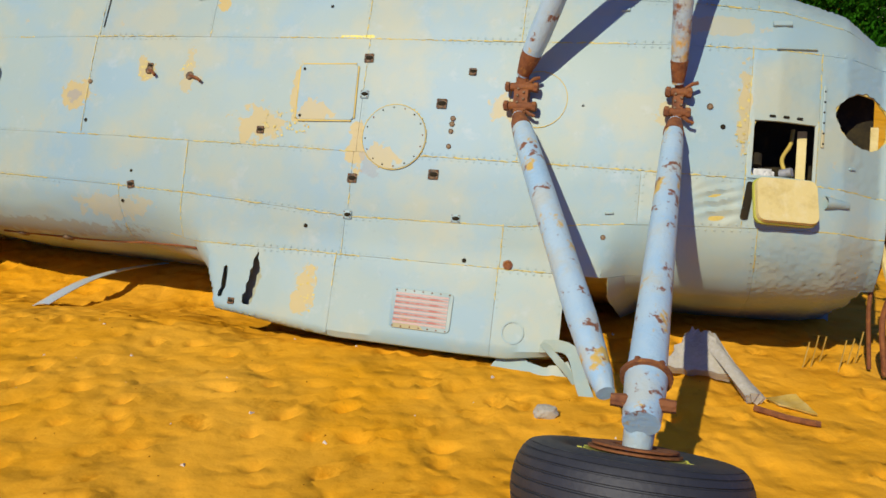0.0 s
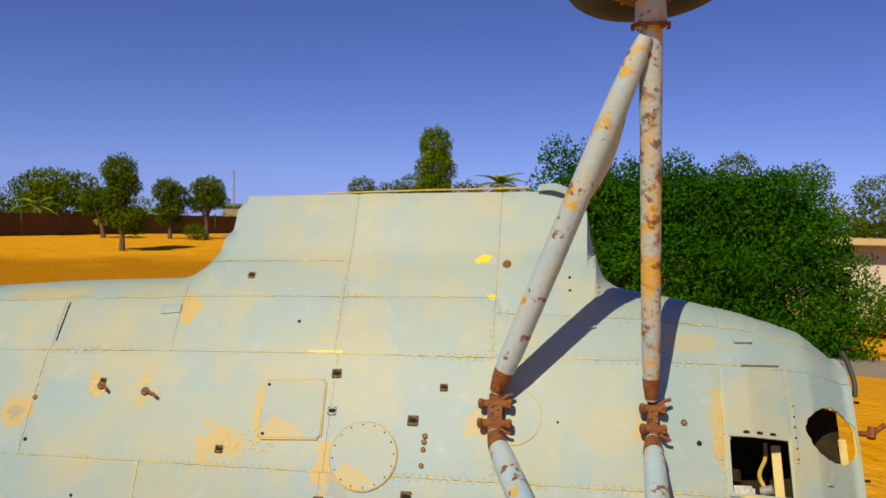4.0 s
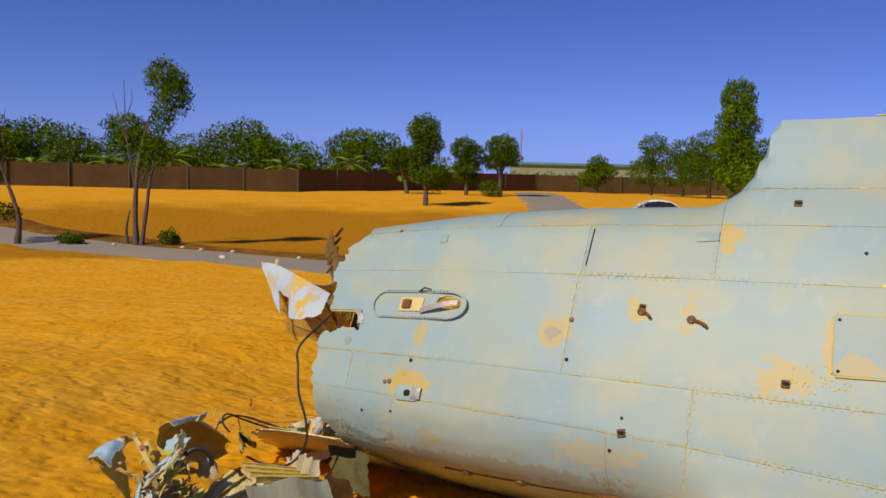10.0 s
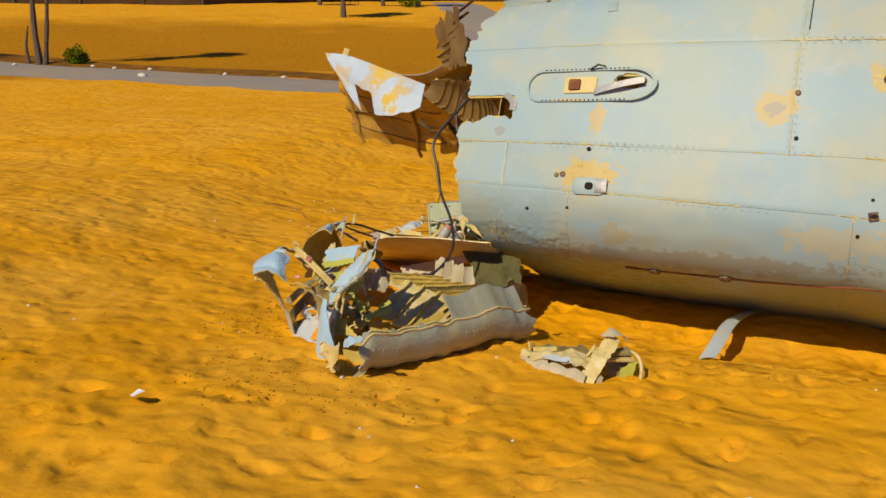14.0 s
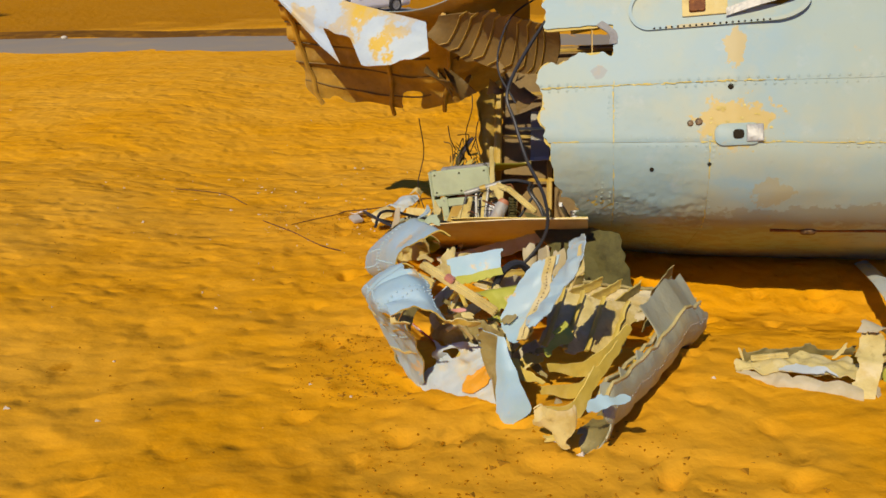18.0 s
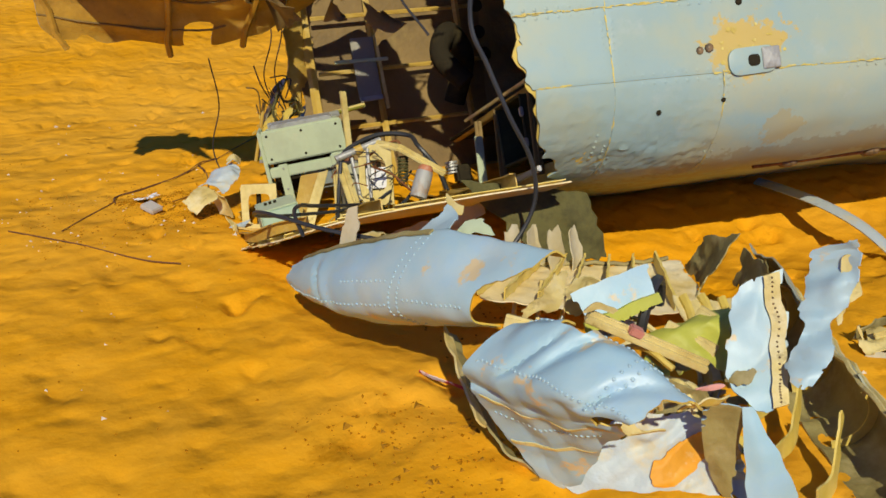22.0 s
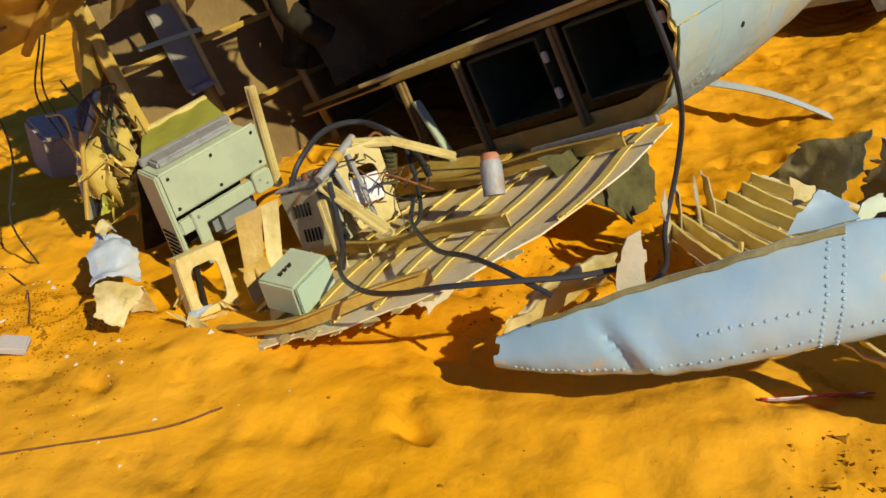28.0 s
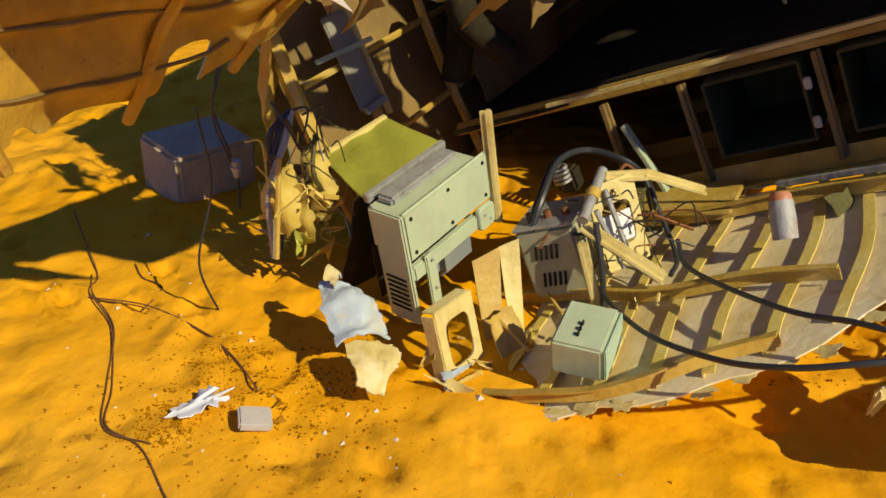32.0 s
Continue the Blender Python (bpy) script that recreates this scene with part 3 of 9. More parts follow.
def row(fn_or_table, shift=0.0):
    return (lambda u: curve1(u, fn_or_table) + shift) if isinstance(fn_or_table, list) else fn_or_table


def wrinkle(u, a):
    """Buckled skin beside the equipment bay, and along the lower bilge."""
    w = math.exp(-((u - 0.80) / 0.11) ** 2 - ((a + 0.43) / 0.075) ** 2)
    x, y = u + 0.9 * (a + 0.43), a - 0.35 * (u - 0.80)
    z = w * 0.030 * (0.30 - abs(noise.noise(Vector((x * 5, y * 21, 2.0))))) if w > 0.02 else 0.0
    b = math.exp(-((a + 0.66) / 0.10) ** 2) * ease(-u, 1.8, 2.2)
    return z + b * 0.010 * (0.2 - abs(noise.noise(Vector((u * 4, a * 9, 6.0)))))


def panel(u0, u1, lo, hi, cell=0.04, rivets=True, dents=0.004):
    """One sheet of skin between two seams, with its edges free and a row of rivets along each."""
    g = 0.0007
    lo, hi = row(lo), row(hi)
    width = abs(hi((u0 + u1) / 2) - lo((u0 + u1) / 2))
    nu, nv = max(2, round((u1 - u0) / cell)), max(2, round(width / cell))
    holes = any(hole(lerp(u0, u1, i / 30), lerp(lo(lerp(u0, u1, i / 30)), hi(lerp(u0, u1, i / 30)), j / 30)) for i in range(31) for j in range(31))
    if holes:
        nu, nv = max(nu, round((u1 - u0) / 0.010)), max(nv, round(width / 0.010))

    def at(s, t):
        u = lerp(u0 + g, u1 - g, s)
        return u, lerp(lo(u) + g, hi(u) - g, t)

    def fn(s, t):
        u, a = at(s, t)
        p = skin(u, a)
        d = wrinkle(u, a) + noise.noise(Vector((u * 2.2, a * 2.2, 0.0))) * dents + noise.noise(Vector((u * 7, a * 7, 3.0))) * dents * 0.35
        n = (skin(u + 0.01, a) - skin(u - 0.01, a)).cross(skin(u, a + 0.01) - skin(u, a - 0.01)).normalized()
        if holes and 0 < s < 1 and 0 < t < 1:
            p = p + Vector((noise.noise(p * 90), noise.noise(p * 90 + Vector((5, 5, 5))), 0)) * 0.006
        return p + n * (d - (0.0012 if s in (0, 1) or t in (0, 1) else 0))
    bm = sheet(fn, nu, nv, 0.004, (lambda s, t: not hole(*at(s, t))) if holes else None)
    part("panel", bm, [HULL_PAINT, PRIMER], AIRCRAFT)
    draw = random.Random(round(u0 * 100) * 31 + round(lo(u0) * 100))
    k = u0
    while k < u1:
        k += draw.uniform(0.004, 0.016)
        a = hi(k)
        if abs(a) < 0.9 and k < u1 and not hole(k, a) and noise.noise(Vector((k * 2.6, a * 9, 5.0))) > -0.16 and draw.random() < 0.85:
            chip(k, a + draw.uniform(-0.002, 0.003), draw.uniform(0.004, 0.016), draw.uniform(0.0012, 0.0035), draw)
    a = lo(u0)
    while a < hi(u0):
        a += draw.uniform(0.004, 0.016)
        if abs(a) < 0.9 and not hole(u0, a) and noise.noise(Vector((u0 * 9, a * 3.2, 8.0))) > -0.10 and draw.random() < 0.8:
            chip(u0 + draw.uniform(-0.002, 0.002), a, draw.uniform(0.001, 0.003), draw.uniform(0.004, 0.014), draw)
    if rivets:
        for t in (0.0, 1.0):
            k = u0 + 0.02
            while k < u1 - 0.01:
                a = lerp(lo(k) + 0.012, hi(k) - 0.012, t)
                if not hole(k, a) and abs(a) < 0.95:
                    rivet(k, a)
                k += 0.032
        for u in (u0 + 0.012, u1 - 0.012):
            a = lo(u) + 0.03
            while a < hi(u) - 0.02:
                if not hole(u, a) and abs(a) < 0.95:
                    rivet(u, a)
                a += 0.032


top_edge = lambda u: reach(u, 1)
low_edge = lambda u: reach(u, -1)
for u0, u1 in ((-3.62, -2.6), (-2.6, -1.49), (-0.72, -0.03), (-0.03, 0.40), (0.40, 0.90), (0.90, 1.435)):
    panel(u0, u1, SEAM_0, top_edge)
panel(-1.49, -0.72, SEAM_0, lambda u: min(top_edge(u) - 0.02, 0.66))
panel(-1.49, -0.72, lambda u: min(top_edge(u) - 0.02, 0.66), top_edge)
for u0, u1 in ((-3.62, -2.1), (-2.1, -1.49), (-1.49, -0.72), (-0.72, -0.03), (-0.03, 0.61), (0.61, 1.435)):
    panel(u0, u1, SEAM_1, SEAM_0)
for u0, u1 in ((-3.62, -2.11), (-2.11, -0.70), (-0.70, 0.0), (0.0, 0.89), (0.89, 1.15), (1.15, 1.435)):
    panel(u0, u1, SEAM_2, SEAM_1)
for u0, u1 in ((-3.62, -3.31), (-3.31, -1.52), (-1.52, -0.71), (-0.71, 0.5), (0.5, 0.89), (0.89, 1.435)):
    panel(u0, u1, SEAM_3, SEAM_2, cell=0.010 if u0 == 0.5 else 0.04, dents=0.006 if u0 == 0.5 else 0.004)
for u0, u1 in ((-3.62, -3.31), (-3.31, -2.99), (-2.99, -1.86), (0.58, 0.95), (0.95, 1.435)):
    panel(u0, u1, low_edge, SEAM_3, cell=0.025, dents=0.008)
for u0, u1 in ((-1.86, -1.52), (-1.52, -0.72), (-0.72, -0.03), (-0.03, 0.58)):
    panel(u0, u1, SEAM_4, SEAM_3)
for u0, u1 in ((-1.86, -1.45), (-1.45, -0.74), (-0.74, -0.035), (-0.035, 0.24), (0.40, 0.58)):
    panel(u0, u1, low_edge, SEAM_4, cell=0.03)
for u, v, ru, rv, n in ((-0.536, -0.247, 0.145, 0.145, 60), (-1.57, 0.0, 0.05, 0.06, 40), (-1.80, 0.02, 0.04, 0.05, 30), (-1.05, -0.21, 0.12, 0.07, 46),
                        (-2.90, -0.42, 0.12, 0.06, 34), (-0.09, 0.66, 0.06, 0.03, 30), (-0.86, -0.93, 0.05, 0.12, 30), (0.87, -0.10, 0.03, 0.20, 30)):
    draw = random.Random(round(u * 1000))
    for k in range(n):
        w = draw.uniform(0, 2 * math.pi)
        f = 1.0 if n == 60 else draw.random() ** 0.5
        if n == 60 and math.sin(w * 2.0 + 1) < -0.3:
            continue
        g = draw.uniform(0.0015, 0.008 if n != 60 else 0.004)
        if not hole(u + ru * f * math.cos(w), v + rv * f * math.sin(w)):
            chip(u + ru * f * math.cos(w), v + rv * f * math.sin(w), g, g * draw.uniform(0.5, 1.3), draw)
for u0, lo in ((-3.295, -0.31), (-3.325, -0.31), (-2.975, -0.50), (-3.000, -0.50)):
    for k in range(int((0.72 + lo) / 0.019)):
        rivet(u0 - 0.06 * (k * 0.019 / 0.4) * 0.5, lo - k * 0.019, 0.0052)
tagged(part("rivets", RIVETS, HULL_PAINT, AIRCRAFT), kind="stuff")
tagged(part("paint_wear", CHIPS, CHIPPED, AIRCRAFT, "yellow primer chips along the seams"), kind="stuff")


def on_hull(u, a, lift=0.0, spin=0.0):
    """A pose on the skin, with z out of it and x towards the nose."""
    p = skin(u, a)
    x = (skin(u + 0.02, a) - skin(u - 0.02, a)).normalized()
    y = (skin(u, a + 0.02) - skin(u, a - 0.02)).normalized()
    z = x.cross(y).normalized()
    y = z.cross(x)
    m = Matrix((x, y, z)).transposed().to_4x4()
    m.translation = p + z * lift
    return m @ Matrix.Rotation(spin, 4, "Z")


def rounded(sx, sy, sz, r=0.01, n=5):
    """A plate with rounded corners, standing on z = 0."""
    pts = []
    for cx, cy, a0 in ((1, 1, 0), (-1, 1, 90), (-1, -1, 180), (1, -1, 270)):
        for k in range(n + 1):
            a = radians(a0 + 90 * k / n)
            pts.append((cx * (sx / 2 - r) + r * math.cos(a), cy * (sy / 2 - r) + r * math.sin(a)))
    bm = bmesh.new()
    lowr = [bm.verts.new((x, y, -0.003)) for x, y in pts]
    mid = [bm.verts.new((x, y, sz * 0.7)) for x, y in pts]
    top = [bm.verts.new((x * (1 - 0.004 / sx), y * (1 - 0.004 / sy), sz)) for x, y in pts]
    n = len(pts)
    for a, b in ((lowr, mid), (mid, top)):
        for k in range(n):
            bm.faces.new((a[k], a[(k + 1) % n], b[(k + 1) % n], b[k]))
    bm.faces.new(top)
    return bm


def dome(r, h, n=10):
    bm = lathe([(r, -0.002), (r, h * 0.5), (r * 0.75, h * 0.9), (0.0001, h)], n)
    return bm


# pads with bolts where fittings were, access plates, covers
PAD = material("rust_stained_pad", (0.20, 0.12, 0.05), 0.7, grain=[((0.05, 0.035, 0.02), 60, 0.42, 0.58, 0.9), ((0.55, 0.45, 0.25), 45, 0.6, 0.7, 0.6)], bump=0.5)
for u, a, k, spin in ((-0.693, 0.099, 1.0, 0.05), (-0.692, -0.065, 0.9, 0), (-0.703, -0.435, 1.0, 0), (-0.708, -0.593, 0.9, 0), (-1.163, -0.243, 0.8, 0),
                      (-1.793, -0.523, 0.85, 0.2), (-1.182, 0.578, 0.8, 0), (-0.224, 0.051, 0.75, 0), (-0.342, -0.094, 1.05, 0), (-0.345, -0.399, 1.05, 0),
                      (-0.232, -0.576, 0.9, 0), (-1.779, 0.041, 0.7, 0), (-1.20, -1.01, 0.7, 0)):
    pad = part("mounting_pad", rounded(0.042 * k, 0.040 * k, 0.004, 0.004), PAD if k != 0.9 else HULL_PAINT, AIRCRAFT, "rusty bolted mounting pad", on_hull(u, a, 0.004, spin))
    part("hole", dome(0.012 * k, 0.005), DARK, pad, m=Matrix.Translation((0.002, 0, 0.003)) @ Matrix.Diagonal((1.5, 0.8, 1, 1)))
    for sx in (-1, 1):
        for sy in (-1, 1):
            part("bolt", dome(0.003, 0.004, 6), RUST, pad, m=Matrix.Translation((sx * 0.015 * k, sy * 0.014 * k, 0.003)))
for u, a, r in ((-0.904, 0.341, 0.008), (-0.286, -0.156, 0.012), (-0.288, -0.18, 0.012), (-0.289, -0.211, 0.011), (-0.292, -0.276, 0.011), (0.741, -0.059, 0.013), (0.795, -0.137, 0.010),
                (0.288, 0.576, 0.007), (0.291, 0.511, 0.007), (-0.179, -0.746, 0.010), (0.374, -0.608, 0.011), (-0.896, -0.653, 0.009),
                (-3.053, -0.419, 0.011), (-3.025, -0.415, 0.013), (-2.92, -0.30, 0.010), (0.25, -0.08, 0.006), (-1.80, -0.46, 0.007), (-2.1, -0.04, 0.012),
                (-2.09, -0.23, 0.009), (-3.236, 0.451, 0.012), (-1.84, -0.60, 0.008), (-3.18, -0.57, 0.008), (-2.99, -0.56, 0.007)):
    part("plug", dome(r, r * 0.5, 8), DARK if r < 0.0105 else PAD, AIRCRAFT, "", on_hull(u, a, 0.002))
for u, a in ((0.004, -0.749), (0.009, 0.643)):
    part("drain_cup", lathe([(0.020, -0.002), (0.020, 0.004), (0.014, 0.005), (0.010, 0.002), (0.0001, 0.001)], 14), RUST, AIRCRAFT, "rusty drain cup", on_hull(u, a, 0.003))

hatch = part("access_hatch", rounded(0.268, 0.252, 0.004, 0.018), HULL_PAINT, AIRCRAFT, "", on_hull(-0.866, -0.062, 0.0045, 0.03), False)
for x, y in ((-0.115, 0.105), (-0.115, -0.108)):
    part("bolt", dome(0.007, 0.005, 8), DARK, hatch, m=Matrix.Translation((x, y, 0.003)))
gasket = bmesh.new()
for k in range(4):
    a = k * math.pi / 2
    m4 = Matrix.Rotation(a, 4, "Z") @ Matrix.Translation((0, 0.129 if k % 2 == 0 else 0.137, 0.001))
    box_into(gasket, 0.25 if k % 2 == 0 else 0.235, 0.006, 0.003, m4, 0)
part("gasket", gasket, PRIMER, hatch)

cover = part("round_cover", lathe([(0.140, 0.0), (0.140, 0.003), (0.138, 0.004), (0.07, 0.0042), (0.0001, 0.0042)], 48), HULL_PAINT, AIRCRAFT, "", on_hull(-0.536, -0.247, 0.003), False)
part("gasket", lathe([(0.1405, -0.002), (0.1435, -0.002), (0.1435, 0.0035), (0.1405, 0.0035)], 48, True), PRIMER, cover)
for k in range(16):
    a = 2 * math.pi * k / 16 + 0.1
    part("screw", dome(0.0035, 0.003, 6), DARK if k % 3 else RUST, cover, m=Matrix.Translation((0.128 * math.cos(a), 0.128 * math.sin(a), 0.004)))
part("cover_ring", lathe([(0.040, 0.001), (0.047, 0.001), (0.047, 0.003), (0.040, 0.003)], 28, True), HULL_PAINT, AIRCRAFT, "", on_hull(0.052, -1.02, 0.003))
part("cover_ring", lathe([(0.118, 0.001), (0.121, 0.001), (0.121, 0.003), (0.118, 0.003)], 40, True), PRIMER, AIRCRAFT, "", on_hull(0.065, -0.06, 0.002))

# faded red grille
RED = material("faded_red_paint", (0.50, 0.20, 0.15), 0.7, grain=[((0.58, 0.50, 0.42), 14, 0.45, 0.62, 0.85)], bump=0.2)
RED_PALE = material("bleached_red_paint", (0.60, 0.47, 0.40), 0.7, grain=[((0.50, 0.28, 0.22), 18, 0.5, 0.7, 0.6)], bump=0.2)
grille = part("louvre_plate", rounded(0.262, 0.165, 0.006, 0.02), HULL_PAINT, AIRCRAFT, "bolted plate with faded red slats", on_hull(-0.335, -0.968, 0.004, -0.02))
for k in range(11):
    part("slat", box(0.228, 0.009, 0.004, Matrix.Rotation(0.35, 4, "X"), 0.001), RED if k % 2 else RED_PALE, grille, m=Matrix.Translation((0, -0.060 + k * 0.012, 0.007)))
for k in range(7):
    for y in (-0.075, 0.075):
        part("bolt", dome(0.0035, 0.004, 6), RUST, grille, m=Matrix.Translation((-0.114 + k * 0.038, y, 0.005)))

# small tabs, scoops and handles
def scoop(length, width, height):
    def fn(s, t):
        a = math.pi * t
        k = 1 - s ** 2
        return (length * (s - 0.5), width / 2 * math.cos(a) * (0.4 + 0.6 * (1 - s)), height * math.sin(a) * k)
    return sheet(fn, 8, 10, 0.003)


part("air_scoop", scoop(0.10, 0.05, 0.028), HULL_PAINT, AIRCRAFT, "", on_hull(1.235, -0.396, 0.003))
for u, a, sx, sy in ((0.991, 0.30, 0.075, 0.022), (0.384, 0.335, 0.035, 0.012), (-1.541, 0.400, 0.10, 0.045), (-2.908, 0.376, 0.045, 0.05), (1.05, 0.20, 0.16, 0.008), (0.39, -0.51, 0.035, 0.01), (1.28, -0.25, 0.03, 0.01)):
    part("tab", rounded(sx, sy, 0.010 if sy < 0.03 else 0.004, 0.004), HULL_PAINT, AIRCRAFT, "", on_hull(u, a, 0.003, 0.1))
part("scratch", box(0.004, 0.20, 0.002, Matrix(), 0), DARK, AIRCRAFT, "", on_hull(-2.079, 0.335, 0.0035, -0.03))
for u, a, sx in ((-1.56, -0.003, 0.07), (-1.78, 0.02, 0.045)):
    st = part("bent_stud", dome(0.020, 0.010, 10), PAD, AIRCRAFT, "rusty broken stud", on_hull(u, a, 0.003))
    part("pin", tube([(0, 0, 0.004), (sx * 0.6, -0.012, 0.014), (sx, -0.03, 0.018)], 0.007, 8), RUST, st)

# slot where an aerial was torn off
BARE = material("bare_metal", (0.36, 0.36, 0.33), 0.5, metal=0.3, grain=[((0.16, 0.15, 0.12), 30, 0.5, 0.7, 0.7)], bump=0.3)
slot = part("aerial_base", sheet(lambda s, t: (lambda ang, r: (0.20 * (1 if math.cos(ang) > 0 else -1) * 0.999 * (1 if abs(math.cos(ang)) > 0.02 else 0) + r * math.cos(ang) * (1.6 if math.cos(ang) > 0 else 1.0), r * math.sin(ang), 0.004))(2 * math.pi * s, 0.066 + 0.012 * t), 44, 1, 0.004),
            HULL_PAINT, AIRCRAFT, "bent grey metal rim of a torn-off aerial", on_hull(-2.98, -0.005, 0.004))
for k in range(20):
    x = -0.19 + 0.02 * k
    for y in (-0.073, 0.073):
        part("rivet_hole", dome(0.004, 0.003, 6), DARK, slot, m=Matrix.Translation((x, y, 0.006)))
part("base_plate", rounded(0.15, 0.075, 0.003, 0.005), PALE, slot, m=Matrix.Translation((-0.02, 0, 0.002)))
part("socket", rounded(0.055, 0.05, 0.012, 0.008), RUST, slot, m=Matrix.Translation((-0.045, 0, 0.003)))
part("torn_strip", sheet(lambda s, t: (0.05 + 0.22 * s, -0.05 + 0.03 * t + 0.05 * s, 0.008 + 0.012 * math.sin(3 * s)), 10, 2, 0.003), BARE, slot)
part("bent_spike", tube([(0.02, 0.07, 0.01), (0.06, 0.082, 0.03), (0.09, 0.08, 0.012)], 0.004, 6), DARK, slot)
patchp = part("cover_plate", rounded(0.15, 0.075, 0.004, 0.03), HULL_PAINT, AIRCRAFT, "", on_hull(-2.90, -0.465, 0.004))
part("slide", rounded(0.055, 0.06, 0.006, 0.004), BARE, patchp, m=Matrix.Translation((0.055, 0.002, 0.003)))
part("opening", rounded(0.036, 0.032, 0.003, 0.012), DARK, patchp, m=Matrix.Translation((0.002, 0.0, 0.004)))

# equipment bay with its bent flap
flap = part("bay_flap", rounded(0.236, 0.176, 0.026, 0.030), PALE, AIRCRAFT, "yellowed bay flap hanging open", on_hull(1.032, -0.418, 0.030) @ Matrix.Rotation(-0.22, 4, "X") @ Matrix.Rotation(0.04, 4, "Z"))
part("edge_trim", rounded(0.246, 0.186, 0.010, 0.034), GREEN_PRIMER, flap, "green rubber edge", Matrix.Translation((0, 0, -0.006)))
# Flat dark plate painted as the shade in a tear beside the flap.
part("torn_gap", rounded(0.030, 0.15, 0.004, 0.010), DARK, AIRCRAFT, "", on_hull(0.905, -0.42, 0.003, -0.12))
for u0, a0, u1, a1 in ((0.905, -0.325, 1.142, -0.325), (0.905, -0.095, 1.142, -0.095), (0.905, -0.33, 0.905, -0.09), (1.142, -0.33, 1.142, -0.09)):
    edge = [skin(lerp(u0, u1, k / 8), lerp(a0, a1, k / 8), 0.0015) for k in range(9)]
    part("bay_frame", tube(edge, 0.0085, 4), HULL_PAINT, AIRCRAFT)
bay = part("bay_equipment", box(0.10, 0.05, 0.08, Matrix.Translation((0.95, -0.30, -0.17)), 0.01), BARE, AIRCRAFT, "dusty grey fittings inside the bay")
part("knob", tube([(0.93, -0.27, -0.13), (0.93, -0.22, -0.14)], 0.022, 12), DARK, bay)
part("knob", tube([(1.02, -0.30, -0.12), (1.06, -0.295, -0.10)], 0.018, 12), BARE, bay)
part("pipe", tube(smooth_line([(1.05, -0.30, -0.16), (1.03, -0.22, -0.20), (1.06, -0.15, -0.22), (1.07, -0.08, -0.25)]), 0.008, 8), PRIMER, bay)
part("bracket", box(0.035, 0.24, 0.01, Matrix.Translation((1.10, -0.22, -0.20)), 0.002), PALE, bay)
# Near-black plate stands in for the shade deep in the bay.
part("bay_shade_back", box(0.62, 0.7, 0.02, Matrix.Translation((1.08, -0.10, -0.40)), 0.004), DARK, bay)
part("bracket", box(0.03, 0.14, 0.01, Matrix.Translation((1.385, -0.10, -0.34)), 0.002), PALE, bay)
hatch2 = part("frame_plate", rounded(0.012, 0.25, 0.004, 0.004), HULL_PAINT, AIRCRAFT, "", on_hull(1.165, -0.06, 0.004))
for k in range(6):
    part("screw", dome(0.005, 0.004, 6), DARK, AIRCRAFT, "", on_hull(1.165, -0.17 + k * 0.042, 0.006))
for k in range(3):
    part("clip", box(0.022, 0.008, 0.012, Matrix(), 0.002), DARK, AIRCRAFT, "", on_hull(0.975 + 0.05 * k, -0.082, 0.008))

# torn lower stub: hanging strips of skin
def strip_on(points, width, thick=0.004):
    line = smooth_line(points, 5)

    def fn(s, t):
        i = round(s * (len(line) - 1))
        d = (line[min(i + 1, len(line) - 1)] - line[max(i - 1, 0)]).normalized()
        n = d.cross(Vector((0.3, 0.2, 1))).normalized()
        return line[i] + n * (t - 0.5) * width * (1 + 0.25 * noise.noise(Vector((s * 6, t * 3, width * 50))))
    return sheet(fn, len(line) - 1, 4, thick)


torn = part("torn_skin", strip_on([(-0.01, -1.12, -0.12), (0.08, -1.16, -0.10), (0.20, -1.19, -0.08), (0.30, -1.15, -0.09)], 0.10), [HULL_PAINT, HULL_PAINT], AIRCRAFT, "torn white skin at the broken stub")
part("curled_strip", strip_on([(0.17, -1.06, -0.06), (0.30, -1.07, 0.02), (0.36, -1.20, 0.05), (0.45, -1.38, 0.10), (0.50, -1.48, 0.12)], 0.05), [HULL_PAINT, HULL_PAINT], torn)
part("curled_strip", strip_on([(0.18, -1.05, -0.05), (0.24, -1.10, 0.01), (0.34, -1.20, -0.02)], 0.03), [HULL_PAINT, HULL_PAINT], torn)
# Added plate closes off the view through the tears.
part("stub_backing", box(0.36, 0.30, 0.012, Matrix.Translation((-1.13, -0.88, -0.075)), 0.002), BOXGREY, AIRCRAFT, "added backing plate inside the torn stub")
part("bent_lip", strip_on([(-3.36, -0.04, -0.04), (-3.315, -0.08, -0.03), (-3.31, -0.12, -0.035)], 0.03), [BARE, BARE], AIRCRAFT)
part("edge_strip", tube([(-0.9, 1.035, -0.035), (-0.4, 1.04, -0.04), (0.1, 1.04, -0.045)], 0.004, 6), CHIPPED, AIRCRAFT)
part("torn_lug", strip_on([(0.14, 1.04, -0.05), (0.22, 1.03, -0.03), (0.30, 1.00, -0.05)], 0.045), [HULL_PAINT, HULL_PAINT], AIRCRAFT)
part("seam_lip", tube([skin(u, -0.90 + 0.10 * ease(u, -2.2, -1.4) + 0.005 * bumpy(u, 0, 4), 0.004) for u in [lerp(-2.75, -1.45, k / 24) for k in range(25)]], 0.007, 6), RUST, AIRCRAFT)
for u, a in ((-2.62, -0.90), (-2.32, -0.895)):
    part("hinge_stub", dome(0.03, 0.02, 10), PAD, AIRCRAFT, "", on_hull(u, a, 0.0))


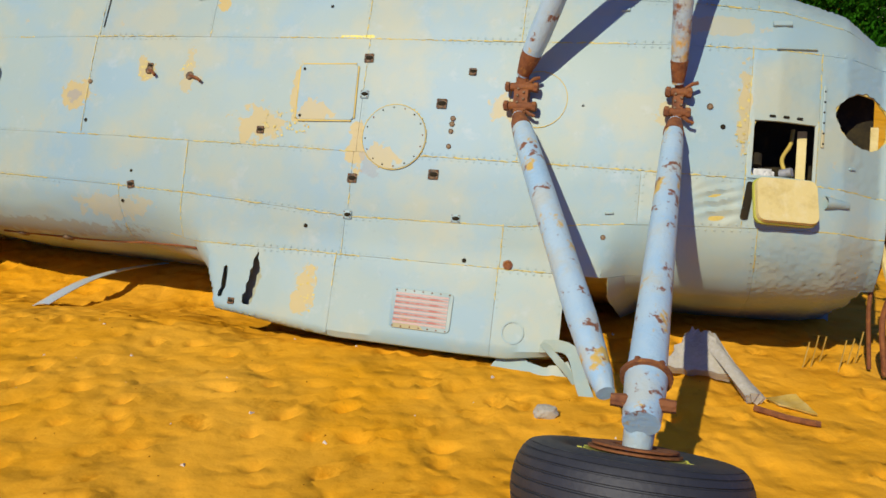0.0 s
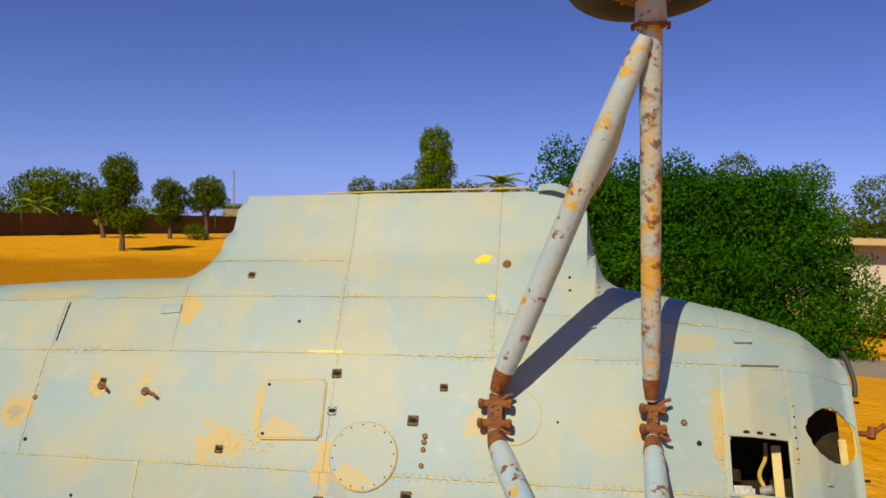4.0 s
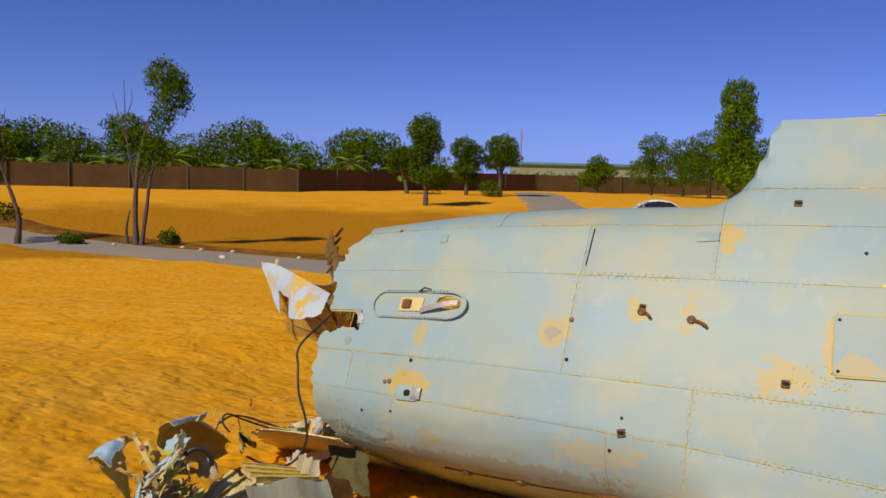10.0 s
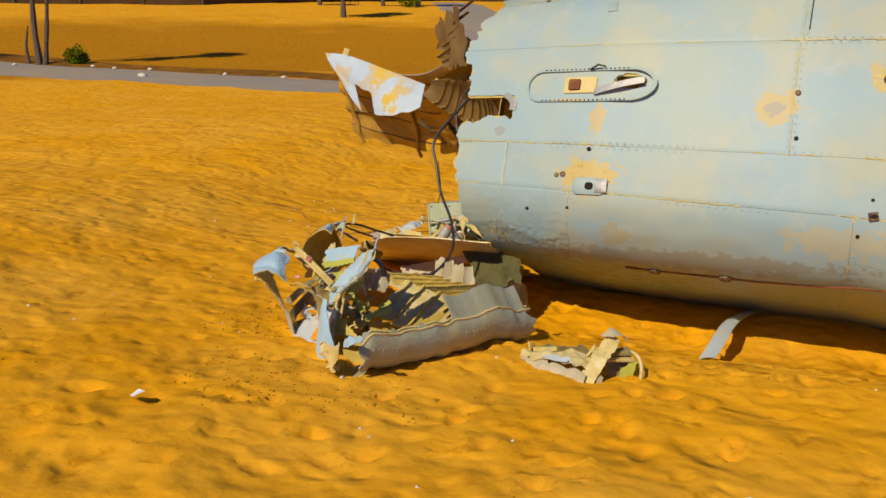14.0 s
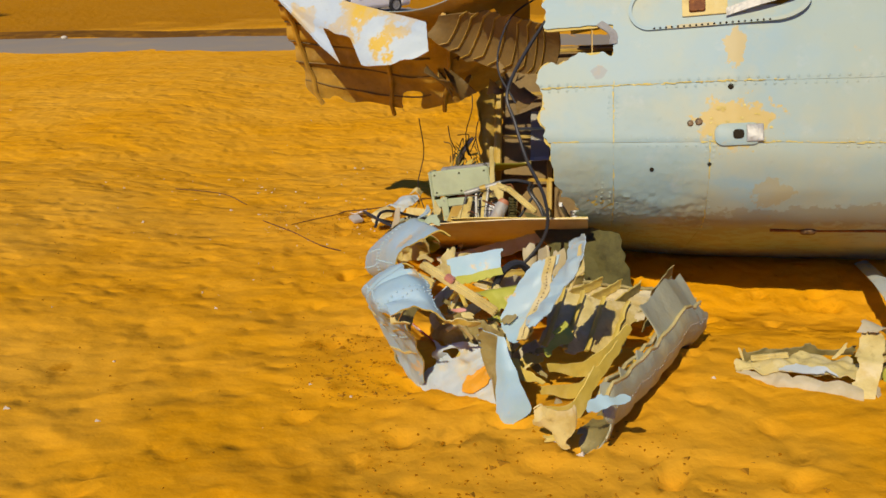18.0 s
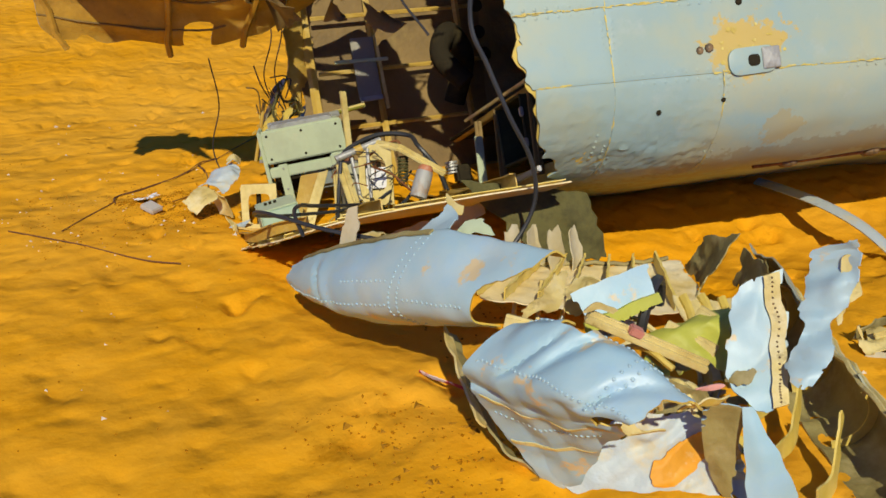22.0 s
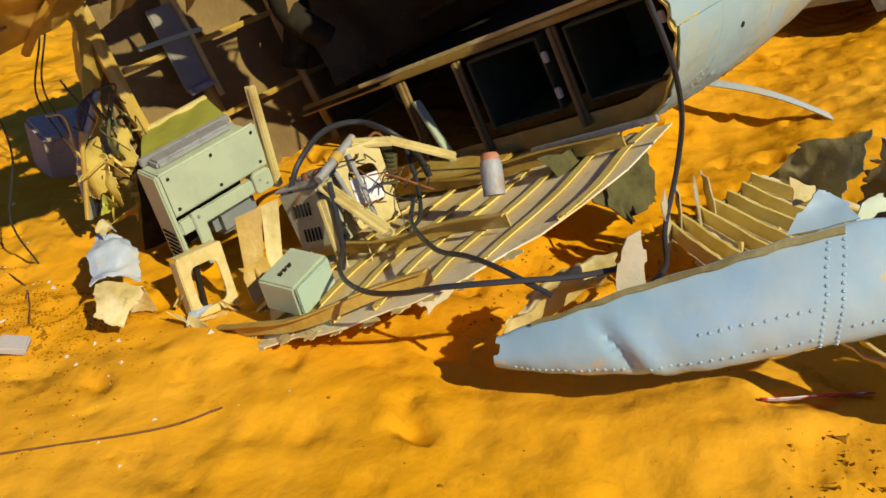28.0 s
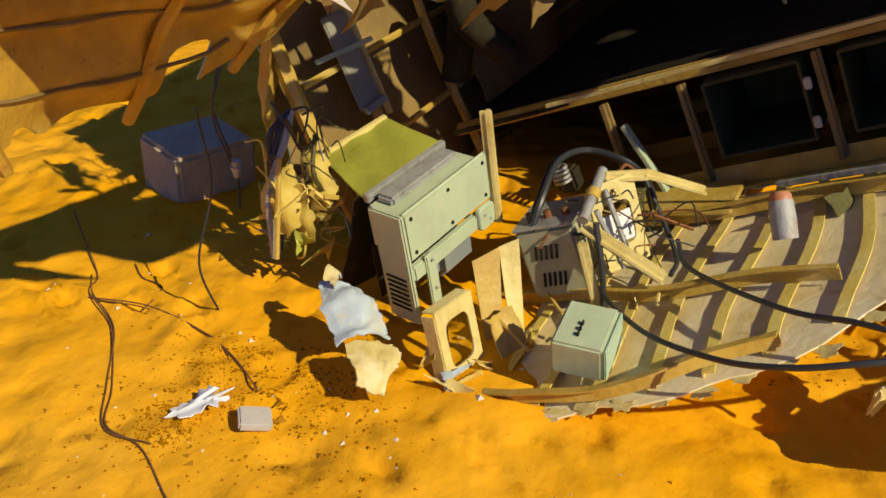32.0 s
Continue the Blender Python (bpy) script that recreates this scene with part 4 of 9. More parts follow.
# ---- landing gear ----
def build_gear(side, plane):
    low = side < 0
    root_a, root_b, hub = Vector((0.0, -0.150 if low else 0.020, 0.045)), Vector((0.615, -0.150 if low else 0.005, 0.03)), Vector((0.625, 1.225 * side, 0.94))
    knee = Vector((0.605, 1.09, 0.90)) if side > 0 else Vector((0.522, -1.212, 0.920))
    leg = part("landing_gear_leg", tube([root_b.lerp(hub, k) for k in (0, 0.05, 0.12, 0.3, 0.5, 0.7, 0.85, 0.93, 1)], [(0.026 if low else 0.022), (0.035 if low else 0.030), 0.040 if low else 0.036, 0.043 if low else 0.038, 0.046 if low else 0.039, 0.050 if low else 0.041, 0.053 if low else 0.043, 0.055 if low else 0.044, 0.040], 20), STEEL if low else STEEL_RUSTY, plane, "pale blue strut streaked with rust")
    part("brace_strut", tube([root_a.lerp(knee, k) for k in (0, 0.05, 0.12, 0.4, 0.8, 0.95, 1)], [0.024, 0.038, 0.045, 0.047, 0.047, 0.038, 0.026], 20), STEEL, leg)
    part("rust_sleeve", tube([root_b.lerp(hub, k) for k in (0.005, 0.04, 0.06)], [0.0275, 0.0365, 0.0395] if low else [0.0240, 0.0315, 0.0345], 16), RUST, leg)
    part("rust_sleeve", tube([root_a.lerp(knee, k) for k in (0.005, 0.045, 0.07)], [0.0260, 0.0385, 0.0415], 16), RUST, leg)
    col = part("axle_collar", tube([hub - (hub - root_b).normalized() * 0.10, hub + (hub - root_b).normalized() * 0.07], [0.060, 0.050], 20), STEEL, leg)
    for k in range(6):
        a = k * math.pi / 3
        d = (hub - root_b).normalized()
        x = d.orthogonal().normalized()
        y = d.cross(x)
        part("bolt", dome(0.010, 0.012, 6), RUST, col, m=Matrix.Translation(hub - d * 0.10 + (x * math.cos(a) + y * math.sin(a)) * 0.061) @ (x * math.cos(a) + y * math.sin(a)).to_track_quat("Z", "Y").to_matrix().to_4x4())
    part("rust_flange", lathe([(0.04, -0.006), (0.072, -0.006), (0.072, 0.006), (0.04, 0.006)], 18, True), RUST, leg, m=Matrix.Translation(hub - (hub - root_b).normalized() * 0.09) @ (hub - root_b).to_track_quat("Z", "Y").to_matrix().to_4x4())
    axis = Vector((-0.02, -1.0, -0.02))
    centre = Vector((0.607, -1.476, 0.861))
    if side > 0:
        axis = Vector((-0.05, 1.0, 0.30))
        centre = hub + axis.normalized() * 0.16
    turn = axis.to_track_quat("Z", "Y").to_matrix().to_4x4()
    wheel = part("wheel_hub", lathe([(0.001, 0.02), (0.05, 0.03), (0.06, -0.055), (0.13, -0.06), (0.150, -0.085), (0.165, -0.095), (0.165, 0.09), (0.12, 0.08), (0.001, 0.07)], 32), GREEN_PRIMER, leg, "faded green wheel hub",
                 Matrix.Translation(centre) @ turn)
    part("axle_fork", tube([hub, hub.lerp(centre, 0.45), centre], [0.045, 0.040, 0.036], 14), STEEL, leg)
    for sx in (-1, 1):
        part("pivot_bolt", tube([hub + Vector((0.02 * sx, 0, 0.02)), hub + Vector((0.085 * sx, 0, 0.02))], [0.022, 0.017], 8), RUST, leg)
    prof = [(0.160, -0.090), (0.185, -0.112), (0.225, -0.122), (0.265, -0.118)]
    for k in range(11):
        a = radians(-72 + 144 * k / 10)
        prof += [(0.265 + 0.062 * math.cos(a), 0.118 * math.sin(a)), (0.2655 + 0.055 * math.cos(a + 0.02), 0.116 * math.sin(a + 0.02)), (0.2655 + 0.055 * math.cos(a + 0.05), 0.116 * math.sin(a + 0.05)), (0.265 + 0.062 * math.cos(a + 0.07), 0.118 * math.sin(a + 0.07))]
    prof += [(0.265, 0.120), (0.225, 0.122), (0.185, 0.112), (0.160, 0.090)]
    part("tyre", lathe(prof, 64, True), RUBBER, wheel, "ribbed black rubber tyre")
    for k in range(3):
        part("brake_disc", lathe([(0.06, -0.105 - 0.011 * k), (0.138 - 0.01 * k, -0.105 - 0.011 * k), (0.138 - 0.01 * k, -0.111 - 0.011 * k), (0.06, -0.111 - 0.011 * k)], 32, True), RUST if k else GREEN_PRIMER, wheel)
    for k in range(14):
        a = 2 * math.pi * k / 14
        part("disc_lug", box(0.02, 0.014, 0.022, Matrix.Translation((0.150 * math.cos(a), 0.150 * math.sin(a), -0.098)) @ Matrix.Rotation(a, 4, "Z"), 0.003), GREEN_PRIMER, wheel)


build_gear(1, AIRCRAFT)
FA, FB = Vector((0.0, 0.020, 0.045)), Vector((0.605, 1.09, 0.90))
FE = (HULL.to_3x3().inverted() @ Vector((0.466, 0.885, 0.054))) * 0.27
part("strut_fairing", sheet(lambda s, t: FA.lerp(FB, lerp(0.50, 0.94, s)) + FE * (t * math.sin(math.pi * min(1, s * 1.02) ** 0.8)), 20, 8, 0.006), [STEEL, STEEL], AIRCRAFT, "streamlined fairing behind the brace strut")
build_gear(-1, AIRCRAFT)
for u, wide in ((0.0, 0.062), (0.615, 0.040)):
    joint = part("strut_joint", rounded(wide, 0.125, 0.045, 0.012), RUST, AIRCRAFT, "rusty bolted strut joint", on_hull(u, -0.065, 0.012))
    for sy in (-1, 1):
        part("lug", tube([(-wide * 0.75, sy * 0.040, 0.034), (wide * 0.85, sy * 0.040, 0.034)], 0.017, 12), RUST, joint)
        part("clevis", box(wide * 0.8, 0.045, 0.030, Matrix.Translation((0, sy * 0.066, 0.036)) @ Matrix.Rotation(sy * 0.5, 4, "X"), 0.008), RUST, joint)
        for sx in (-1, 1):
            part("nut", lathe([(0.001, 0.0), (0.021, 0.0), (0.021, 0.016), (0.012, 0.020), (0.001, 0.020)], 6), RUST, joint, m=Matrix.Translation((sx * wide * 0.8, sy * 0.040, 0.034)) @ Matrix.Rotation(sx * math.pi / 2, 4, "Y"))
    for k in range(5):
        part("bolt", dome(0.006, 0.008, 6), PAD, joint, m=Matrix.Translation((-0.012 + 0.024 * (k % 2), -0.028 + 0.014 * k, 0.045)))
    part("split_pin", tube([(0.02, 0.055, 0.03), (0.050, 0.075, 0.04), (0.070, 0.082, 0.035)], 0.008, 6), RUST, joint)
    part("split_pin", tube([(0.02, -0.055, 0.03), (0.045, -0.075, 0.04), (0.065, -0.080, 0.035)], 0.007, 6), RUST, joint)

# ---- torn tail: what hangs out of the break ----
def HW(u, v, w):
    return HULL @ Vector((u, v, w))


def bent(corners, nu=10, nv=8, crumple=0.02, thick=0.003, seed=0.0, ragged=0.0, bulge=0.0, freq=6.0, crease=0):
    """A torn, buckled sheet between four corners, given in order round it."""
    a, b, c, d = [Vector(p) for p in corners]
    nor = (c - a).cross(d - b).normalized()
    size = ((b - a).length + (d - a).length) / 2

    def fn(s, t):
        rs = ragged * noise.noise(Vector((t * 9, seed, 1))) * (1 - min(1, s * 4)) - ragged * noise.noise(Vector((t * 9, seed, 5))) * max(0, s * 4 - 3)
        rt = ragged * noise.noise(Vector((s * 9, seed, 9))) * (1 - min(1, t * 4)) - ragged * noise.noise(Vector((s * 9, seed, 13))) * max(0, t * 4 - 3)
        s2, t2 = s + rs, t + rt
        p = (a * (1 - s2) + b * s2) * (1 - t2) + (d * (1 - s2) + c * s2) * t2
        h = noise.noise(Vector((s * size * freq * 1.5, t * size * freq, seed * 3.1))) * crumple
        h += (0.5 - abs(noise.noise(Vector((s * size * freq * 3, t * size * freq * 3, seed + 20))))) * crumple * 0.5
        h += bulge * math.sin(math.pi * s) * math.sin(math.pi * t)
        if crease:
            h += crumple * 0.8 * (abs((s * crease) % 2 - 1) - 0.5)
        return p + nor * h
    return sheet(fn, nu, nv, thick)


def beam_on(p, q, w, h, up=(0, 0, 1), lip=0.0):
    """A straight bar, or with a lip an angle section, from p to q."""
    p, q = Vector(p), Vector(q)
    d = q - p
    z = (Vector(up) - d.normalized() * Vector(up).dot(d.normalized())).normalized()
    y = z.cross(d.normalized())
    m = Matrix((d.normalized(), y, z)).transposed().to_4x4()
    m.translation = (p + q) / 2
    bm = box(d.length, w, h, m, min(w, h) * 0.15)
    if lip:
        box_into(bm, d.length, lip, w, m @ Matrix.Translation((0, lip / 2, h / 2)), w * 0.15)
    return bm


GOLD = material("ochre_primer", (0.50, 0.33, 0.06), 0.55, grain=[((0.34, 0.19, 0.03), 5, 0.42, 0.66, 0.8), ((0.62, 0.50, 0.20), 12, 0.5, 0.7, 0.6), ((0.12, 0.08, 0.02), 30, 0.62, 0.75, 0.6)], bump=0.25)
SKIN_GREY = material("dusty_inner_skin", (0.50, 0.44, 0.29), 0.6, grain=[((0.36, 0.28, 0.10), 4, 0.45, 0.65, 0.7), ((0.55, 0.52, 0.42), 16, 0.5, 0.7, 0.5)], bump=0.2)

PANEL_PALE = material("pale_yellow_inner_skin", (0.78, 0.66, 0.38), 0.6, grain=[((0.60, 0.42, 0.10), 4, 0.46, 0.66, 0.75), ((0.76, 0.70, 0.52), 7, 0.5, 0.66, 0.7), ((0.25, 0.18, 0.06), 22, 0.6, 0.72, 0.6)], bump=0.2)

STRINGER = material("bright_yellow_primer", (0.74, 0.57, 0.14), 0.6, grain=[((0.55, 0.38, 0.06), 7, 0.48, 0.68, 0.7), ((0.74, 0.66, 0.34), 16, 0.5, 0.7, 0.5)], bump=0.2)

def G(x, y, h=0.0):
    return Vector((x, y, ground_z(x, y) + h))


def spline(pts, u):
    """A place on the Catmull-Rom curve through a few points."""
    n = len(pts) - 1
    if n == 1:
        return pts[0].lerp(pts[1], u)
    i = min(n - 1, max(0, int(u * n)))
    t = u * n - i
    p1, p2 = pts[i], pts[i + 1]
    p0 = pts[i - 1] if i else p1 * 2 - p2
    p3 = pts[i + 2] if i + 2 <= n else p2 * 2 - p1
    return 0.5 * (2 * p1 + (p2 - p0) * t + (2 * p0 - 5 * p1 + 4 * p2 - p3) * t * t + (3 * p1 - p0 - 3 * p2 + p3) * t ** 3)


def crush(p, seed, deep):
    """Sharp-edged buckles: a place moved by straight creases and ridged noise."""
    q = p * 9 + Vector((seed, seed * 1.7, 0))
    a = Vector((0.4 - abs(noise.noise(q)) * 1.6, 0.4 - abs(noise.noise(q + Vector((9, 0, 3)))) * 1.6, 0.4 - abs(noise.noise(q + Vector((0, 7, 5)))) * 1.6))
    f = p * 27 + Vector((seed * 2.0, 0, seed))
    b = Vector((noise.noise(f), noise.noise(f + Vector((3, 1, 8))), noise.noise(f + Vector((6, 4, 2)))))
    c = Vector((0, 0, 0))
    for k in range(3):
        w = seed * 2.3 + k * 1.9
        d = Vector((math.cos(w), math.sin(w), math.sin(w * 1.7))).normalized()
        x = (p.dot(d) * (11 + 6 * k) + seed * 0.37 + 0.35 * noise.noise(p * 7 + Vector((k, seed, 0)))) % 1.0
        c += d.orthogonal().normalized() * (abs(2 * x - 1) - 0.5) * (1.3 - 0.35 * k)
    return p + (a * 0.7 + b * 0.35 + c) * deep


def loft_fn(rows, seed=0.0, deep=0.0):
    rows = [[Vector(p) for p in r] for r in rows]
    return lambda s, t: crush(spline([spline(r, s) for r in rows], t), seed, deep)


def zigzag(c, seed, step=0.040):
    """Uneven teeth along a torn border, from 0 to 1."""
    k = math.floor(c / step)
    a, b = [abs(math.sin((k + n) * 12.9898 + seed * 78.233) * 43758.5453) % 1.0 for n in (0, 1)]
    return lerp(a, b, c / step - k) ** 1.6


def torn_edge(fn, rag, seed, sides="lrbt"):
    """Keeps what lies inside a ragged border; rag is in metres, sides names the torn ones."""
    du = max(0.02, (fn(1, 0.5) - fn(0, 0.5)).length)
    dv = max(0.02, (fn(0.5, 1) - fn(0.5, 0)).length)

    def keep(s, t):
        for d, along, c, n in ((s * du, t * dv, "l", 1), ((1 - s) * du, t * dv, "r", 2), (t * dv, s * du, "b", 3), ((1 - t) * dv, s * du, "t", 4)):
            if c in sides and d < rag * (2.0 * zigzag(along, seed + n) + 0.5 * zigzag(along, seed + n + 9, 0.007) - 0.1):
                return False
        return True
    return keep


def plate(name, rows, mats, parent, seed=0.0, deep=0.006, rag=0.012, cell=0.008, sides="lrbt", label="", cut=None, thick=0.003):
    """A torn sheet through rows of places, buckled and ragged."""
    fn = loft_fn(rows, seed, deep)
    nu = min(70, max(6, round((fn(1, 0.5) - fn(0, 0.5)).length / cell)))
    nv = min(70, max(6, round((fn(0.5, 1) - fn(0.5, 0)).length / cell)))
    edge = torn_edge(fn, rag, seed, sides)
    ob = part(name, sheet(fn, nu, nv, thick, lambda s, t: edge(s, t) and not (cut and cut(s, t))), mats, parent, label)
    return ob, fn


RIVET_HEAD = {}


def rivet_row(fn, line, parent, mat, r=0.0036, inside=None):
    """Rivet heads along (s, t) places of a sheet, on the side away from a place inside it."""
    if mat.name not in RIVET_HEAD:
        RIVET_HEAD[mat.name] = finish("rivet", dome(1.0, 0.8, 6), mat)
    for s, t in line:
        p = fn(s, t)
        n = (fn(min(1, s + 0.02), t) - fn(max(0, s - 0.02), t)).cross(fn(s, min(1, t + 0.02)) - fn(s, max(0, t - 0.02))).normalized()
        if inside is not None and n.dot(p - Vector(inside)) < 0:
            n = -n
        ob = new("rivet", RIVET_HEAD[mat.name])
        ob.parent = parent
        ob.matrix_basis = Matrix.Translation(p + n * 0.0012) @ n.to_track_quat("Z", "Y").to_matrix().to_4x4() @ Matrix.Scale(r, 4)


OLIVE = material("olive_inner_primer", (0.30, 0.25, 0.09), 0.65, grain=[((0.17, 0.13, 0.04), 6, 0.42, 0.62, 0.8), ((0.46, 0.40, 0.20), 14, 0.5, 0.68, 0.6)], bump=0.25)
TROUGH = material("olive_grey_paint", (0.34, 0.35, 0.24), 0.5, grain=[((0.30, 0.38, 0.36), 3, 0.45, 0.62, 0.6), ((0.42, 0.34, 0.14), 6, 0.52, 0.66, 0.6), ((0.16, 0.14, 0.08), 24, 0.60, 0.74, 0.5)], bump=0.25)
ORANGE = material("orange_stripe_paint", (0.72, 0.33, 0.02), 0.6, grain=[((0.55, 0.24, 0.02), 8, 0.45, 0.65, 0.6), ((0.60, 0.50, 0.30), 22, 0.6, 0.72, 0.6)], bump=0.2)
CREAM_SKIN = material("cream_primer", (0.62, 0.51, 0.20), 0.6, grain=[((0.42, 0.30, 0.08), 6, 0.44, 0.62, 0.8), ((0.66, 0.60, 0.40), 14, 0.5, 0.68, 0.6), ((0.20, 0.14, 0.04), 30, 0.58, 0.70, 0.7)], bump=0.25)

FOLD_WHITE = material("chalky_white_paint", (0.44, 0.50, 0.50), 0.55, grain=[((0.40, 0.50, 0.58), 4, 0.42, 0.6, 0.6), ((0.60, 0.50, 0.26), 9, 0.56, 0.66, 0.7), ((0.16, 0.15, 0.12), 26, 0.62, 0.72, 0.7)], bump=0.25)
# the lower side of the fuselage, peeled out over the sand, with its stringers and frames
SIDE_V = -0.70


def side_v(u, w):
    return SIDE_V + 0.015 * math.sin(3 * w) - 0.02 * ease(u, -4.0, -4.3) + 0.03 * ease(-w, 1.1, 1.4)


def side_end(w):
    return curve1(-w, [(0.22, -3.60), (0.30, -3.95), (0.45, -4.14), (0.7, -4.26), (1.0, -4.33), (1.3, -4.30), (1.5, -4.1)])


def build_side():
    def fn(s, t):
        w = lerp(-1.48, -0.24, t)
        u = lerp(-3.40, side_end(w) + 0.02 * noise.noise(Vector((w * 14, 0, 0))), s)
        return (u, side_v(u, w), w)
    side = part("side_panel", sheet(fn, 24, 32, 0.004), [PANEL_PALE, PANEL_PALE], AIRCRAFT, "peeled side panel with yellow stringers")
    for k in range(10):
        w = -0.30 - 0.112 * k
        u1 = side_end(w) + 0.03
        pts = [Vector((lerp(-3.40, u1, j / 8), side_v(lerp(-3.40, u1, j / 8), w) + 0.013, w - 0.012 * math.sin(j * 0.8 + k))) for j in range(9)]
        prof = sheet(lambda s, t: pts[min(8, round(s * 8))] + Vector((0, -0.013 + 0.013 * min(1, t * 1.5), 0.024 * max(0, t * 3 - 2))), 8, 3, 0.003)
        part("stringer", prof, [STRINGER, STRINGER], side)
    for u0, w0, w1, hgt in ((-3.93, -1.25, -0.42, 0.035), (-4.22, -1.20, -0.50, 0.032), (-3.55, -1.4, -0.30, 0.04)):
        def rib(s, t, u0=u0, w0=w0, w1=w1, hgt=hgt):
            w = lerp(w0, w1, s)
            u = u0 if u0 > -4.2 else side_end(w) + 0.025
            u += 0.012 * math.sin(s * 9)
            return (u - 0.018 * max(0, t * 2 - 1), side_v(u, w) + 0.018 + hgt * min(1, t * 2) - 0.004 * math.sin(s * 14), w)
        part("frame_rib", sheet(rib, 20, 4, 0.004), [GOLD, GOLD], side)
    for k in range(12):
        w = -1.15 + 0.07 * k
        u = side_end(w)
        part("torn_edge", bent([(u + 0.02, side_v(u, w), w), (u - 0.006, side_v(u, w) - 0.006, w + 0.01), (u - 0.004, side_v(u, w) - 0.004, w + 0.04), (u + 0.02, side_v(u, w), w + 0.05)], 4, 4, 0.012, 0.002, k, 0.5), [PALE, PALE], side)
    return side


build_side()

# frames of the fuselage inside the break
for u in (-3.38, -2.95, -2.5, -2.0):
    def former(s, t, u=u):
        a = lerp(-1.95, 1.8, s)
        p = skin(u, a, -0.012 - 0.055 * t, False)
        return (p.x + 0.004 * math.sin(9 * s), p.y, p.z)
    part("former", sheet(former, 60, 3, 0.004), [GOLD, GOLD], AIRCRAFT)
for k in range(9):
    a = 1.62 - 0.17 * k
    part("stringer", tube([skin(lerp(-3.5, -1.0, j / 10), a, -0.02, False) for j in range(11)], 0.009, 5), GOLD, AIRCRAFT)

# roof side (far wall), ragged where it broke
def far_wall(s, t):
    v = lerp(-0.62, 0.5, t)
    u = lerp(-1.2, -3.92 + 0.10 * noise.noise(Vector((t * 7, 2, 0))) + 0.12 * abs(t - 0.45), s)
    return (u, v, -1.60 - 0.05 * math.cos(v * 2.2))


# Ochre skin with the shade inside the break put into its colour.
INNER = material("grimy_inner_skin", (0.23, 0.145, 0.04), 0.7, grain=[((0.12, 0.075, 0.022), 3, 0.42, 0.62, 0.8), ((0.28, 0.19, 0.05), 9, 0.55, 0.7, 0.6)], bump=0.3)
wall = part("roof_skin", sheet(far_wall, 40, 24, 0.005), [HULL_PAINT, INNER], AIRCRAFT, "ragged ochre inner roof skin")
for k in range(5):
    v = -0.5 + 0.24 * k
    part("stringer", tube([(lerp(-1.5, -3.85, j / 8), v, -1.585 + 0.006 * math.sin(j)) for j in range(9)], 0.010, 5), GOLD, wall)
for u in (-3.88, -3.6, -3.2, -2.8):
    part("frame_rib", tube([(u, -0.60 + 0.15 * j, -1.575 + 0.012 * math.cos(j)) for j in range(8)], [0.022 if u < -3.7 else 0.016] * 8, 6), GOLD, wall)
part("hanging_skin", bent([HULL_INV @ Vector(p) for p in ((-3.25, 5.88, 0.60), (-3.40, 5.80, 0.58), (-3.36, 5.84, 0.02), (-3.24, 5.86, 0.0))], 6, 14, 0.03, 0.004, 3.0, 0.3), [GOLD, GOLD], wall)

# Unseen wall added along the far side to keep skylight out.
part("roof_skin", sheet(lambda s, t: (lerp(-1.25, 1.40, s), lerp(-0.75, 0.62, t), -1.62 - 0.05 * math.cos(2.2 * lerp(-0.62, 0.5, t)) + 0.25 * ease(s, 0.6, 1.0)), 20, 14, 0.005), [HULL_PAINT, INNER], AIRCRAFT)
# Added near-black panel that ends the cabin in darkness.
part("bulkhead", sheet(lambda s, t: (-0.95, lerp(-0.76, 0.64, t), lerp(-1.60, -0.06, s)), 8, 8, 0.006), [DARK, DARK], AIRCRAFT, "added dark panel closing off the cabin")

# cabin floor edge and compartments beneath it
floor = part("floor_beam", beam_on((-3.30, -0.375, -1.56), (-3.36, -0.375, -0.10), 0.026, 0.020, (0, 1, 0), 0.022), GOLD, AIRCRAFT, "long ochre floor beam")
# Floor is near-black in place of the cabin's shade.
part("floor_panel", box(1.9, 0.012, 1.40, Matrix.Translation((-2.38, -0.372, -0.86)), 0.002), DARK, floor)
part("floor_strip", beam_on((-3.365, -0.352, -1.2), (-3.375, -0.352, -0.25), 0.010, 0.012, (0, 1, 0)), PALE, floor)
COMP = material("dark_green_enamel", (0.05, 0.047, 0.020), 0.6, grain=[((0.11, 0.085, 0.03), 8, 0.5, 0.7, 0.6)], bump=0.15, spec=0.15)
